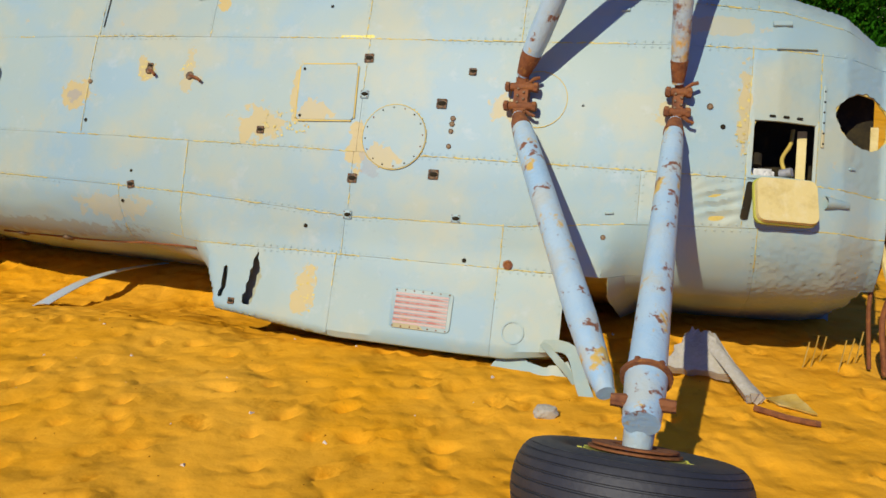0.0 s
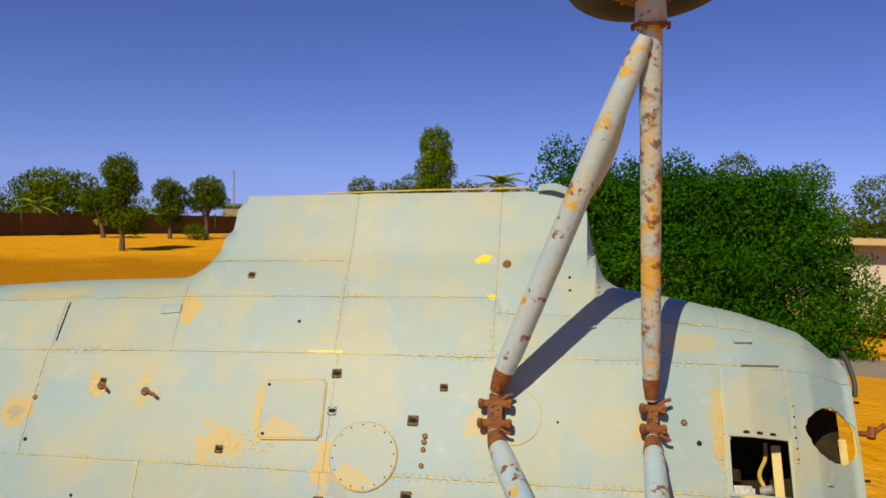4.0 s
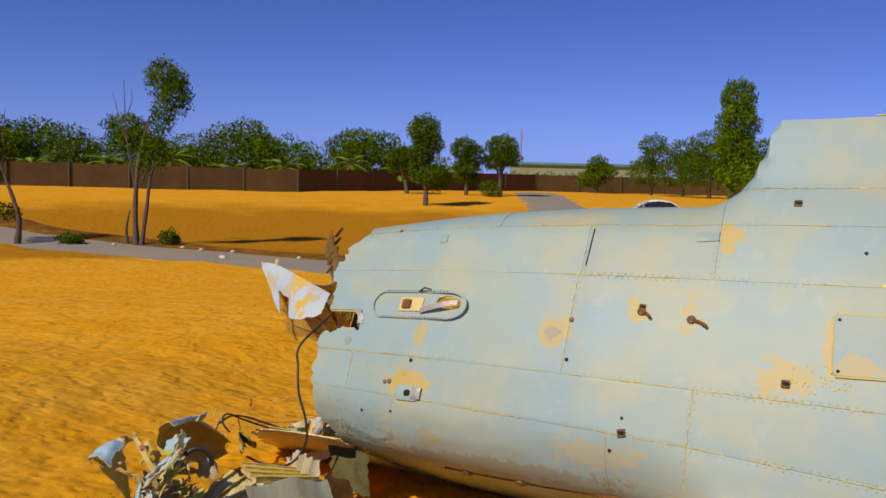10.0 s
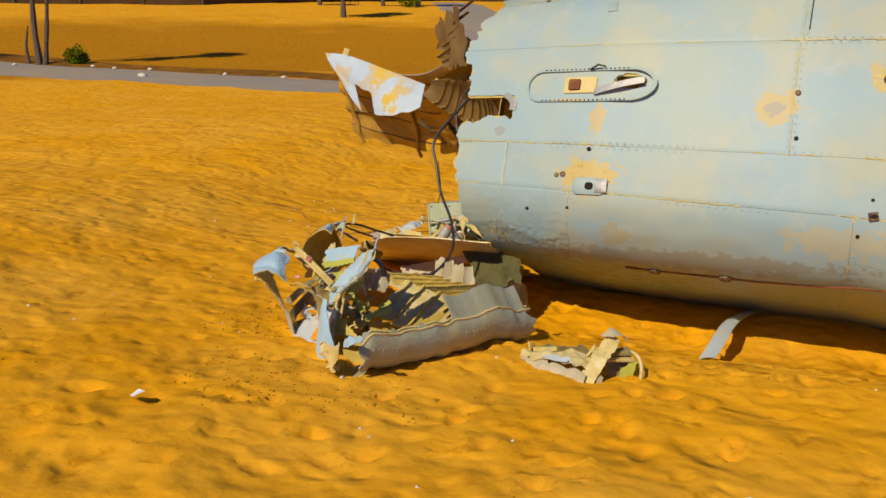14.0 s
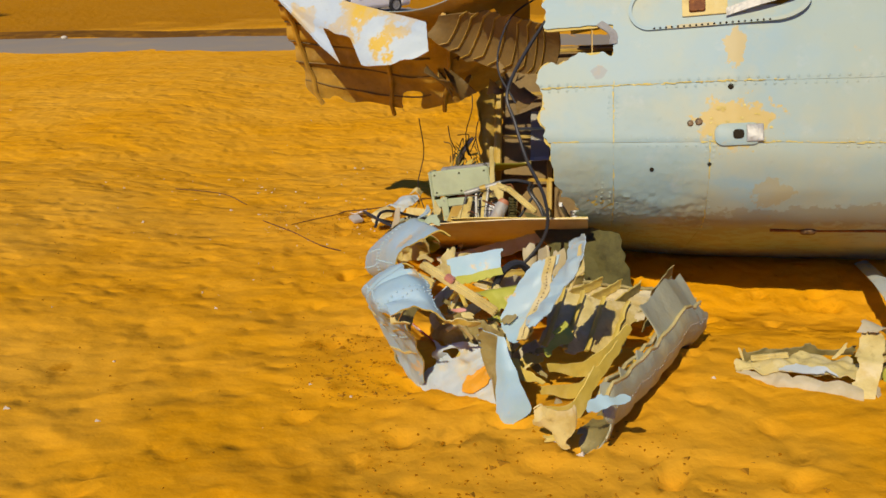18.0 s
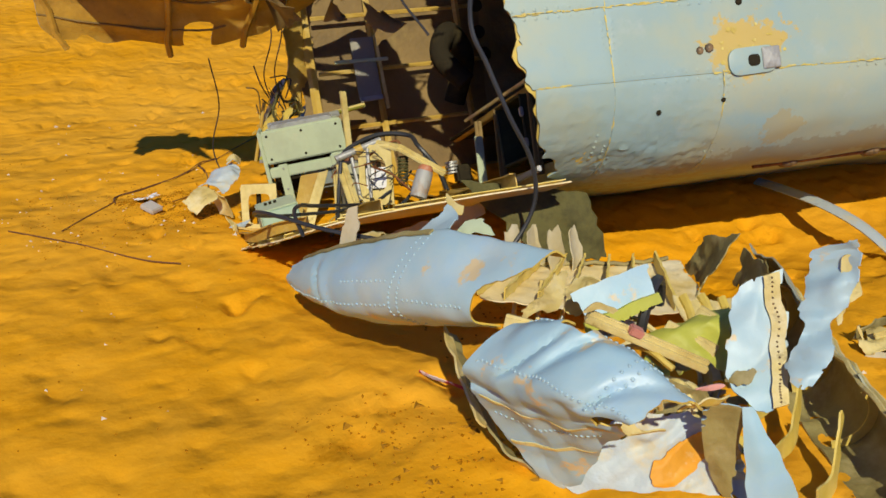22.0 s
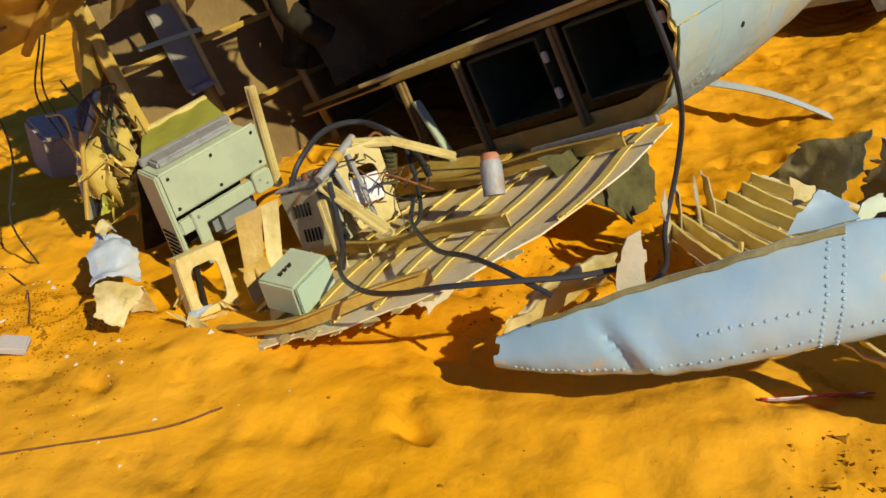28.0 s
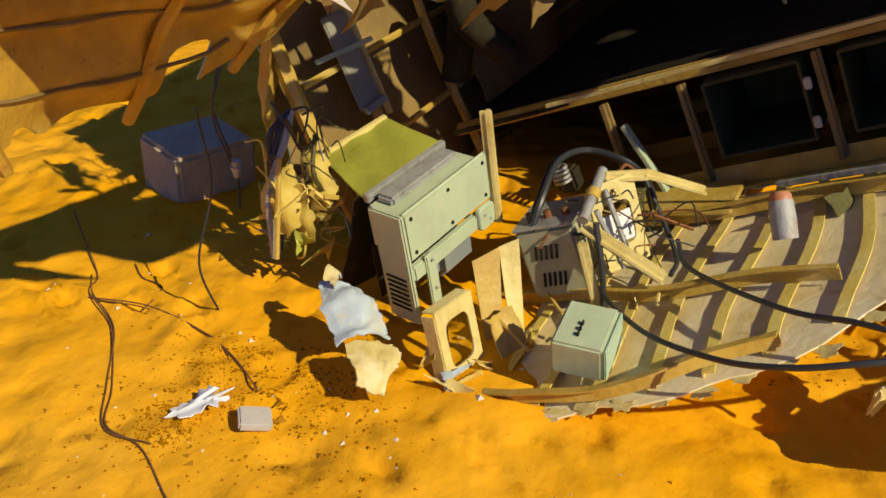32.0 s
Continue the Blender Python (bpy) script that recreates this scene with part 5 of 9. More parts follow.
for w0, w1 in ((-0.745, -0.515), (-0.425, -0.18)):
    comp = part("locker", bmesh.new(), COMP, AIRCRAFT, "open dark green locker under the floor")
    comp.data.clear_geometry()
    bm = bmesh.new()
    cz, cw = (w0 + w1) / 2, w1 - w0
    box_into(bm, 0.34, 0.006, cw, Matrix.Translation((-3.23, -0.395, cz)), 0.001)
    bm.to_mesh(comp.data)
    bm.free()
    comp.data.materials.append(COMP)
    part("side", box(0.34, 0.20, 0.006, Matrix.Translation((-3.23, -0.495, w0)), 0.001), COMP, comp)
    part("side", box(0.34, 0.20, 0.006, Matrix.Translation((-3.23, -0.495, w1)), 0.001), COMP, comp)
    part("bottom", box(0.34, 0.006, cw, Matrix.Translation((-3.23, -0.595, cz)), 0.001), COMP, comp)
    part("back", box(0.006, 0.20, cw, Matrix.Translation((-3.065, -0.495, cz)), 0.001), COMP, comp)
    rimb = bmesh.new()
    for p, q in (((-3.402, -0.395, w0), (-3.402, -0.395, w1)), ((-3.402, -0.595, w0), (-3.402, -0.595, w1)), ((-3.402, -0.395, w0), (-3.402, -0.595, w0)), ((-3.402, -0.395, w1), (-3.402, -0.595, w1))):
        tube_into(rimb, [p, q], 0.005, 5)
    # Rim takes the dark locker colour so that it looks shaded.
    part("rim", rimb, COMP, comp)
    part("latch", box(0.012, 0.03, 0.018, Matrix.Translation((-3.41, -0.45, w1 + 0.012)), 0.003), BARE, comp)
    part("latch", box(0.012, 0.03, 0.018, Matrix.Translation((-3.41, -0.55, w1 + 0.012)), 0.003), BARE, comp)
for w in (-0.47, -0.80, -1.02):
    part("upright", beam_on((-3.40, -0.66, w), (-3.38, -0.385, w - 0.01), 0.014, 0.018, (1, 0, 0), 0.014), INNER, AIRCRAFT)
part("upright", beam_on((-3.44, -0.66, -0.90), (-3.40, -0.45, -0.98), 0.012, 0.03, (1, 0, 0)), BOXGREEN, AIRCRAFT)
part("door_sill", beam_on((-3.46, -0.672, -0.62), (-3.50, -0.66, -0.22), 0.012, 0.016, (0, 1, 0)), BARE, AIRCRAFT)
valve = part("valve_block", box(0.06, 0.07, 0.06, Matrix.Translation((-3.42, -0.56, -1.18)), 0.008), DARK, AIRCRAFT, "dark fittings under the floor")
for k in range(4):
    part("coil", lathe([(0.020, -0.004), (0.026, -0.004), (0.026, 0.004), (0.020, 0.004)], 14, True), BARE, valve, m=Matrix.Translation((-3.46, -0.55 + 0.013 * k, -1.18)) @ Matrix.Rotation(math.pi / 2, 4, "X"))
part("ledge", box(0.20, 0.012, 0.30, Matrix.Translation((-3.48, -0.655, -0.86)) @ Matrix.Rotation(0.15, 4, "X"), 0.003), GOLD, AIRCRAFT)
# duct and loose lining deep in the cabin, coloured dark for its shade
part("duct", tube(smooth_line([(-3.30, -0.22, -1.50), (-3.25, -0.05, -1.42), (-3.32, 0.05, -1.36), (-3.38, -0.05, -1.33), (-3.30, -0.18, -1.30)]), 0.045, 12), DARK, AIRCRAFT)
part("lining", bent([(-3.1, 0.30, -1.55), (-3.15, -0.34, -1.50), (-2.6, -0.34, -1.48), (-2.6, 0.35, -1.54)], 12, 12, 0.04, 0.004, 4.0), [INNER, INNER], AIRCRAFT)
for p in ((-3.12, 0.20, -1.52), (-3.13, 0.08, -1.515), (-3.12, -0.02, -1.51)):
    part("lightening_hole", dome(0.03, 0.004, 14), DARK, AIRCRAFT, "", Matrix.Translation(p))

gear = part("grey_plate", box(0.10, 0.27, 0.012, Matrix.Translation((-3.65, -0.02, -1.555)), 0.004), material("dull_grey_plate", (0.24, 0.225, 0.17), 0.55, grain=[((0.32, 0.30, 0.24), 9, 0.5, 0.7, 0.6)]), AIRCRAFT, "grey equipment plate on the frame")
part("cross_bar", beam_on((-3.78, 0.02, -1.56), (-3.55, 0.01, -1.54), 0.014, 0.014), BOXGREEN, gear)
part("side_bar", beam_on((-3.59, 0.12, -1.55), (-3.58, -0.20, -1.56), 0.014, 0.018), PALE, gear)
part("foot", beam_on((-3.70, -0.155, -1.54), (-3.60, -0.15, -1.54), 0.02, 0.014), BARE, gear)

# upper side skin hanging free over the sand
crest = [Vector((-4.40, 5.70, 0.975)), Vector((-4.08, 5.50, 0.93)), Vector((-3.74, 5.32, 0.90)), Vector((-3.50, 4.98, 1.02)), Vector((-3.36, 4.75, 1.16))]
lower = [Vector((-4.25, 5.85, 0.41)), Vector((-3.97, 5.925, 0.345)), Vector((-3.68, 5.87, 0.31)), Vector((-3.42, 5.75, 0.42)), Vector((-3.15, 5.64, 0.60))]
crest_l, lower_l = smooth_line(crest, 6), smooth_line(lower, 6)
NF = len(crest_l) - 1


def flap_fn(s, t):
    i = round(s * NF)
    p = crest_l[i].lerp(lower_l[i], t)
    out = Vector((-0.5, -0.35, -0.6)).normalized()
    p = p - out * 0.07 * math.sin(math.pi * t) + out * 0.012 * math.sin(t * 30 + 1.5 * math.sin(s * 7)) * (1 - s * 0.5)
    p += Vector((-0.07, 0.03, 0.0)) * math.sin(math.pi * t) * (1 - s) ** 2
    p += Vector((0.3, -0.5, 0.1)) * 0.05 * noise.noise(Vector((s * 11, t * 2, 7))) * ease(t, 0.8, 1.0)
    return p + Vector((noise.noise(Vector((s * 5, t * 5, 2))), noise.noise(Vector((s * 5, t * 5, 5))), noise.noise(Vector((s * 5, t * 5, 8))))) * 0.012


def flap_keep(s, t):
    if t > 0.965 + 0.05 * noise.noise(Vector((s * 15, 1, 0))):
        return False
    if 0.42 < s < 0.50 and t > 0.80:
        return False
    return not (s > 0.62 and 0.30 + 0.2 * noise.noise(Vector((s * 9, 4, 0))) < t < 0.52 and s < 0.84)


FLAP_IN = material("gold_inner_skin", (0.54, 0.31, 0.035), 0.6, grain=[((0.26, 0.14, 0.02), 4, 0.42, 0.62, 0.8), ((0.52, 0.36, 0.10), 9, 0.52, 0.68, 0.6), ((0.10, 0.06, 0.02), 26, 0.60, 0.72, 0.6)], bump=0.25)
FLAP = part("hanging_side_skin", sheet(lambda s, t: HULL_INV @ flap_fn(s, t), NF, 46, 0.004, flap_keep), [HULL_PAINT, FLAP_IN], AIRCRAFT, "torn side skin hanging over the sand")
for t in (0.16, 0.33, 0.50, 0.67, 0.84):
    part("stringer", tube([HULL_INV @ (flap_fn(k / NF, t) + Vector((-0.3, -0.25, -0.4)).normalized() * (0.006 + 0.004 * math.sin(k * 1.3 + t * 20))) for k in range(0, int(NF * 0.62))], 0.0045, 5), INNER, FLAP)
for s in (0.05, 0.36, 0.62):
    part("frame_rib", tube([HULL_INV @ (flap_fn(s, t / 10) + Vector((-0.5, -0.35, -0.6)).normalized() * 0.016) for t in range(1, 11)], 0.013, 6), FLAP_IN, FLAP)
# the painted strip folded over its front
def fold_fn(s, t):
    top = smooth_line([(-4.41, 5.68, 0.99), (-4.24, 5.60, 0.985), (-3.95, 5.43, 0.92), (-3.68, 5.27, 0.855)], 6)
    low = smooth_line([(-4.36, 5.62, 0.93), (-4.085, 5.355, 0.675), (-3.87, 5.18, 0.655), (-3.68, 5.135, 0.735)], 6)
    i = round(s * (len(top) - 1))
    j = 0.05 * noise.noise(Vector((s * 17, 0, 3))) * t
    p = top[i].lerp(low[i], t + j)
    return HULL_INV @ (p + Vector((-0.3, -0.7, 0.4)) * (0.006 * math.sin(math.pi * t) + 0.010 * noise.noise(Vector((s * 6, t * 4, 1)))))


FOLD_PAINT = material("stained_blue_paint", (0.46, 0.55, 0.57), 0.5, grain=[((0.62, 0.40, 0.02), 3.6, 0.51, 0.54, 0.95), ((0.34, 0.44, 0.54), 4, 0.42, 0.6, 0.6), ((0.2, 0.18, 0.12), 25, 0.62, 0.75, 0.5)], bump=0.2)
part("folded_skin", sheet(fold_fn, 18, 40, 0.004, lambda s, t: not (0.34 < s < 0.48 and t > 0.50 + 0.2 * noise.noise(Vector((s * 25, 1, 6)))) and not (s > 0.5 and t > 0.93 + 0.1 * noise.noise(Vector((s * 30, 2, 6))))), [GOLD, FOLD_PAINT], FLAP)
part("torn_ear", bent([HULL_INV @ Vector(p) for p in ((-4.29, 5.64, 0.97), (-4.27, 5.63, 1.03), (-4.22, 5.60, 1.02), (-4.23, 5.60, 0.97))], 5, 5, 0.02, 0.003, 2.0), [PALE, PALE], FLAP)
# ribs and skin folded in the gash, the skin in the shade-darkened INNER
GASH = [[Vector(p) for p in r] for r in ([(-3.690, 5.220, 0.800), (-3.500, 5.200, 0.690), (-3.280, 4.980, 0.655), (-3.190, 4.740, 0.720)], [(-3.630, 5.190, 0.890), (-3.440, 5.020, 0.915), (-3.300, 4.780, 0.900), (-3.210, 4.600, 0.870)])]


def gash_fn(s, t):
    a, b = [smooth_line(r, 8) for r in GASH]
    i = round(s * (len(a) - 1))
    return HULL_INV @ (a[i].lerp(b[i], t + 0.10 * noise.noise(Vector((s * 14, t, 3))) * abs(2 * t - 1)) + Vector((0.5, 0.5, 0.1)) * 0.03 * math.sin(math.pi * t))


part("gash_skin", sheet(gash_fn, 24, 12, 0.004), [INNER, INNER], FLAP)
for k in range(9):
    s0 = (2 * k + 4) / 24
    part("gash_rib", sheet(lambda s, t, s0=s0: gash_fn(min(1, s0 + 0.045 * (s - 0.5)), s) + (HULL_INV.to_3x3() @ Vector((-0.4, -0.6, 0.3))) * 0.022 * t, 8, 2, 0.003), [GOLD, GOLD], FLAP)
part("gash_skin", bent([HULL_INV @ Vector(p) for p in ((-3.56, 4.90, 1.20), (-3.40, 4.66, 1.32), (-3.34, 4.66, 1.02), (-3.52, 4.92, 0.98))], 10, 8, 0.03, 0.004, 8.0, 0.25), [INNER, INNER], FLAP)
for k in range(5):
    p = Vector((-3.54 + 0.035 * k, 4.90 - 0.05 * k, 1.04 + 0.06 * k))
    part("gash_rib", beam_on(HULL_INV @ p, HULL_INV @ (p + Vector((0.09, -0.11, 0.06))), 0.006, 0.016, (0, 0, 1)), INNER, FLAP)
random.seed(5)
for k in range(16):
    p = Vector((-3.42 + random.uniform(-0.22, 0.16), 5.55 + random.uniform(-0.45, 0.3), 0.62 + random.uniform(-0.08, 0.14)))
    q = [HULL_INV @ (p + Vector((random.uniform(-0.09, 0.09), random.uniform(-0.09, 0.09), random.uniform(-0.13, 0.07)))) for _ in range(4)]
    part("torn_scrap", bent(q, 5, 5, 0.02, 0.003, k + 30.0, 0.25), [random.choice([GOLD, INNER, INNER, PRIMER]), INNER], FLAP)

# big black cable out of the break, and loose wires
def cable(name, pts, r, label, mat=CABLE, n=8):
    c = part(name, tube(smooth_line(pts, 8), r, n), mat)
    return tagged(c, label, "cable")


cable("black_cable", [(-3.20, 4.60, 1.00), (-3.36, 4.46, 0.82), (-3.45, 4.34, 0.69), (-3.43, 4.285, 0.59), (-3.395, 4.225, 0.465), (-3.335, 4.19, 0.33), (-3.33, 4.18, 0.20), (-3.42, 4.18, 0.08), (-3.56, 4.16, 0.07), (-3.68, 4.18, 0.09)], 0.0065, "thick black rubber cable hanging out of the torn fuselage")
cable("black_cable", [(-3.44, 5.02, 0.0), (-3.50, 4.97, -0.06), (-3.753, 4.86, 0.01), (-3.91, 4.735, 0.09), (-3.975, 4.63, 0.15), (-3.995, 4.534, 0.20), (-3.97, 4.43, 0.22), (-3.90, 4.30, 0.22), (-3.80, 4.20, 0.21)], 0.0058, "black rubber cable lying across the ribbed panel")
cable("black_cable", [(-3.44, 4.80, 0.05), (-3.54, 4.766, 0.04), (-3.784, 4.62, 0.14), (-3.878, 4.52, 0.20), (-3.93, 4.44, 0.22), (-3.95, 4.34, 0.20)], 0.0058, "black rubber cable lying across the ribbed panel")
cable("hanging_wire", [(-3.20, 4.90, 1.00), (-3.36, 4.85, 0.90), (-3.42, 4.80, 0.72), (-3.36, 4.70, 0.58)], 0.004, "thin black wire hanging from the torn fuselage")
for x, y, z0, z1 in ((-3.70, 5.83, 0.30, -0.24), (-3.42, 5.92, 0.52, 0.02), (-3.36, 5.95, 0.55, 0.00)):
    cable("hanging_wire", [(x, y, z0), (x + 0.02, y - 0.01, lerp(z0, z1, 0.35)), (x - 0.015, y + 0.02, lerp(z0, z1, 0.7)), (x + 0.02, y, z1)], 0.0028, "thin dark wire hanging from the torn skin")
plug = thing("connector_plug", Matrix.Translation((-3.346, 5.933, -0.03)), "grey metal connector hanging on a thin wire", "connector")
part("body", lathe([(0.001, 0.03), (0.012, 0.028), (0.014, 0.0), (0.010, -0.02), (0.001, -0.022)], 12), BARE, plug)
part("ring", lathe([(0.013, 0.004), (0.017, 0.004), (0.017, 0.012), (0.013, 0.012)], 12, True), BARE, plug)
part("tail", tube([(0, 0, -0.02), (0.01, 0.004, -0.07), (0.0, 0.0, -0.12)], 0.004, 6), CABLE, plug)


# ---- loose equipment on the ribbed panel ----
def frame_of(origin, x_to, up_to):
    """A pose at origin with x towards one place and z near towards another."""
    o = Vector(origin)
    x = (Vector(x_to) - o).normalized()
    z = Vector(up_to) - o
    z = (z - x * z.dot(x)).normalized()
    m = Matrix((x, z.cross(x), z)).transposed().to_4x4()
    m.translation = o
    return m


# green radio: x along its front, z up its front, y into it
radio = thing("radio_set", frame_of((-3.655, 5.371, -0.006), (-3.375, 5.250, 0.046), (-3.674, 5.395, 0.123)), "grey-green radio set tilted on the ribbed panel", "radio")
part("front_panel", box(0.305, 0.014, 0.128, Matrix.Translation((0.150, -0.006, 0.064)), 0.006), BOXGREEN, radio)
part("case", box(0.290, 0.105, 0.110, Matrix.Translation((0.150, 0.055, 0.058)), 0.008), BOXGREEN, radio)
part("lid", box(0.235, 0.050, 0.022, Matrix.Translation((0.150, 0.070, 0.122)), 0.006), BARE, radio, "grey metal lid")
part("side_plate", box(0.014, 0.09, 0.30, Matrix.Translation((-0.006, 0.03, -0.022)), 0.004), BOXGREEN, radio)
part("lower_rail", box(0.295, 0.020, 0.040, Matrix.Translation((0.150, -0.004, -0.035)), 0.004), BOXGREEN, radio)
part("meter_box", box(0.14, 0.07, 0.085, Matrix.Translation((0.175, 0.040, -0.095)), 0.020), STEEL_DULL, radio, "blue-grey rounded meter box")
part("leg", box(0.034, 0.010, 0.16, Matrix.Translation((0.055, -0.016, -0.085)), 0.003), BOXGREEN, radio)
part("bracket", rounded(0.060, 0.06, 0.010, 0.012), BOXGREEN, radio, m=Matrix.Translation((0.265, -0.014, -0.03)) @ Matrix.Rotation(math.pi / 2, 4, "X"))
# Near-black panel behind the radio's lower half.
part("dark_back", box(0.26, 0.012, 0.16, Matrix.Translation((0.14, 0.12, -0.08)), 0.004), DARK, radio)
for k in range(7):
    part("case_slot", box(0.004, 0.060, 0.006, Matrix.Translation((-0.014, 0.03, -0.13 + 0.014 * k)), 0.001), DARK, radio)
for x, z in ((0.02, 0.02), (0.02, 0.108), (0.28, 0.02), (0.28, 0.108), (0.15, 0.108), (0.15, 0.02)):
    part("screw", dome(0.005, 0.004, 6), DARK, radio, m=Matrix.Translation((x, -0.013, z)) @ Matrix.Rotation(math.pi / 2, 4, "X"))
for x, z in ((0.055, -0.02), (0.055, -0.10), (0.255, -0.02), (0.275, -0.04)):
    part("rivet", dome(0.004, 0.004, 6), BARE, radio, m=Matrix.Translation((x, -0.024, z)) @ Matrix.Rotation(math.pi / 2, 4, "X"))

post = thing("angle_bar", None, "pale yellow angle bar standing behind the radio set", "metal bar")
part("bar", beam_on((-3.385, 5.225, -0.02), (-3.384, 5.281, 0.262), 0.022, 0.006, (1, 0, 0), 0.016), PALE, post)

green_sheet = thing("green_shelf", None, "bright green painted shelf tilted behind the radio set", "shelf")
part("shelf", bent([(-3.600, 5.490, 0.100), (-3.350, 5.380, 0.145), (-3.130, 5.590, 0.085), (-3.300, 5.710, 0.020)], 12, 10, 0.010, 0.006, 2.0), [GREEN_PRIMER, GREEN_PRIMER], green_sheet)
part("edge", beam_on((-3.602, 5.488, 0.102), (-3.350, 5.378, 0.147), 0.016, 0.022), BARE, green_sheet)
part("back_edge", beam_on((-3.300, 5.712, 0.026), (-3.130, 5.592, 0.090), 0.016, 0.020), PALE, green_sheet)
# Near-black sheet hanging below the shelf's front edge.
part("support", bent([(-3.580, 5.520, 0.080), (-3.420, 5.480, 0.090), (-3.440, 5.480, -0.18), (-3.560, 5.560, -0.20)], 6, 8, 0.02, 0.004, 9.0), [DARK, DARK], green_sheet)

vent = thing("vented_box", frame_of((-3.505, 5.090, -0.140), (-3.525, 4.970, -0.080), (-3.490, 5.170, 0.034)), "grey vented power box among tangled wires", "electrical box")
part("case", box(0.145, 0.15, 0.175, Matrix.Translation((0.072, 0.075, 0.088)), 0.008), BOXGREY, vent)
part("top_plate", box(0.150, 0.155, 0.008, Matrix.Translation((0.072, 0.075, 0.179)), 0.003), BARE, vent)
for r in range(2):
    for k in range(5):
        part("louvre", box(0.006, 0.004, 0.036, Matrix.Translation((0.040 + 0.013 * k, -0.002, 0.048 + 0.070 * r)) @ Matrix.Rotation(0.25, 4, "Y"), 0.001), DARK, vent)
for x in (0.03, 0.075, 0.12):
    part("terminal", dome(0.010, 0.02, 8), RUST, vent, m=Matrix.Translation((x, 0.05, 0.182)))

small = thing("small_metal_box", frame_of((-3.846, 4.909, -0.068), (-3.728, 4.889, -0.048), (-3.84, 4.92, 0.03)), "pale green metal box with a bright end", "box")
part("case", box(0.13, 0.105, 0.085, Matrix.Translation((0.062, 0.055, 0.043)), 0.005), BOXGREEN, small)
part("end_plate", box(0.124, 0.006, 0.080, Matrix.Translation((0.062, -0.001, 0.043)), 0.003), material("mint_paint", (0.42, 0.55, 0.40), 0.5, grain=[((0.30, 0.40, 0.26), 14, 0.5, 0.7, 0.6)]), small)
for k in range(3):
    part("slot", box(0.010, 0.004, 0.016, Matrix.Translation((0.03 + 0.016 * k, 0.06, 0.0865)), 0.001), DARK, small)

inst = thing("instrument_bracket", frame_of((-3.818, 5.218, -0.188), (-3.708, 5.170, -0.188), (-3.816, 5.275, -0.034)), "cream sheet-metal bracket with a large cut-out", "bracket")


def ring_plate(sx, sz, hx, hz, r=0.025):
    def fn(s, t):
        a = 2 * math.pi * s
        c, d = math.cos(a), math.sin(a)
        k = max(abs(c), abs(d))
        o = Vector((c / k * sx / 2, 0, d / k * sz / 2))
        e = (abs(c) ** 5 + abs(d) ** 5) ** -0.2
        i = Vector((c * e * hx / 2, 0, d * e * hz / 2))
        return i.lerp(o, t)
    return sheet(fn, 48, 3, 0.004)


part("plate", ring_plate(0.125, 0.175, 0.078, 0.110), [PALE, PALE], inst, m=Matrix.Translation((0.058, 0, 0.085)))
part("flange", box(0.12, 0.035, 0.004, Matrix.Translation((0.058, 0.018, 0.172)), 0.001), PALE, inst)
part("flange", box(0.004, 0.035, 0.16, Matrix.Translation((-0.005, 0.018, 0.085)), 0.001), PALE, inst)
part("rod", tube([(0.05, 0.05, 0.0), (0.055, 0.03, 0.15)], 0.009, 8), DARK, inst)
part("foot", bent([(0.10, -0.005, -0.005), (0.16, 0.0, -0.005), (0.17, 0.04, 0.01), (0.12, 0.05, 0.01)], 5, 4, 0.01, 0.003), [GOLD, GOLD], inst)

yb = thing("equipment_rack", None, "broken cream equipment rack with chrome tubes", "rack")
part("face_plate", ring_plate(0.125, 0.21, 0.080, 0.105), [PALE, PALE], yb, m=frame_of((-3.480, 4.940, -0.045), (-3.400, 4.850, -0.020), (-3.425, 4.990, 0.150)) @ Matrix.Translation((0.060, 0.0, 0.100)))
part("card", box(0.076, 0.003, 0.072, Matrix.Translation((0.060, 0.003, 0.090)), 0.001), material("white_label", (0.72, 0.72, 0.70), 0.6, grain=[((0.1, 0.1, 0.1), 60, 0.62, 0.66, 0.8)]), yb, "white perforated card", frame_of((-3.480, 4.940, -0.045), (-3.400, 4.850, -0.020), (-3.425, 4.990, 0.150)))
part("rail", beam_on((-3.525, 5.015, 0.085), (-3.572, 4.822, 0.018), 0.030, 0.008, (0.3, 0, 1), 0.020), PALE, yb)
part("rail", beam_on((-3.545, 5.005, 0.060), (-3.575, 4.930, -0.120), 0.022, 0.008, (1, 0, 0), 0.014), PALE, yb)
part("rail", beam_on((-3.400, 4.985, 0.150), (-3.360, 4.890, 0.155), 0.022, 0.008, (0, 0, 1), 0.014), PALE, yb)
part("chrome_tube", tube([(-3.540, 5.013, 0.112), (-3.375, 4.993, 0.160)], 0.012, 12), BARE, yb)
part("chrome_tube", tube([(-3.435, 4.980, 0.142), (-3.467, 4.893, -0.004)], 0.0065, 8), BARE, yb)
part("chrome_tube", tube([(-3.490, 4.990, 0.115), (-3.500, 4.905, -0.010)], 0.0065, 8), BARE, yb)
part("clamp", tube([(-3.470, 5.005, 0.131), (-3.445, 5.002, 0.139)], 0.016, 12), GOLD, yb)
part("top_arm", beam_on((-3.360, 4.900, 0.158), (-3.262, 4.748, 0.092), 0.022, 0.008, (0, 0, 1), 0.012), PALE, yb)
for k in range(7):
    part("spring_coil", lathe([(0.012, -0.003), (0.019, -0.003), (0.019, 0.003), (0.012, 0.003)], 12, True), OLIVE_DARK, yb, m=Matrix.Translation((-3.335, 4.905, 0.035 + 0.013 * k)))
random.seed(11)
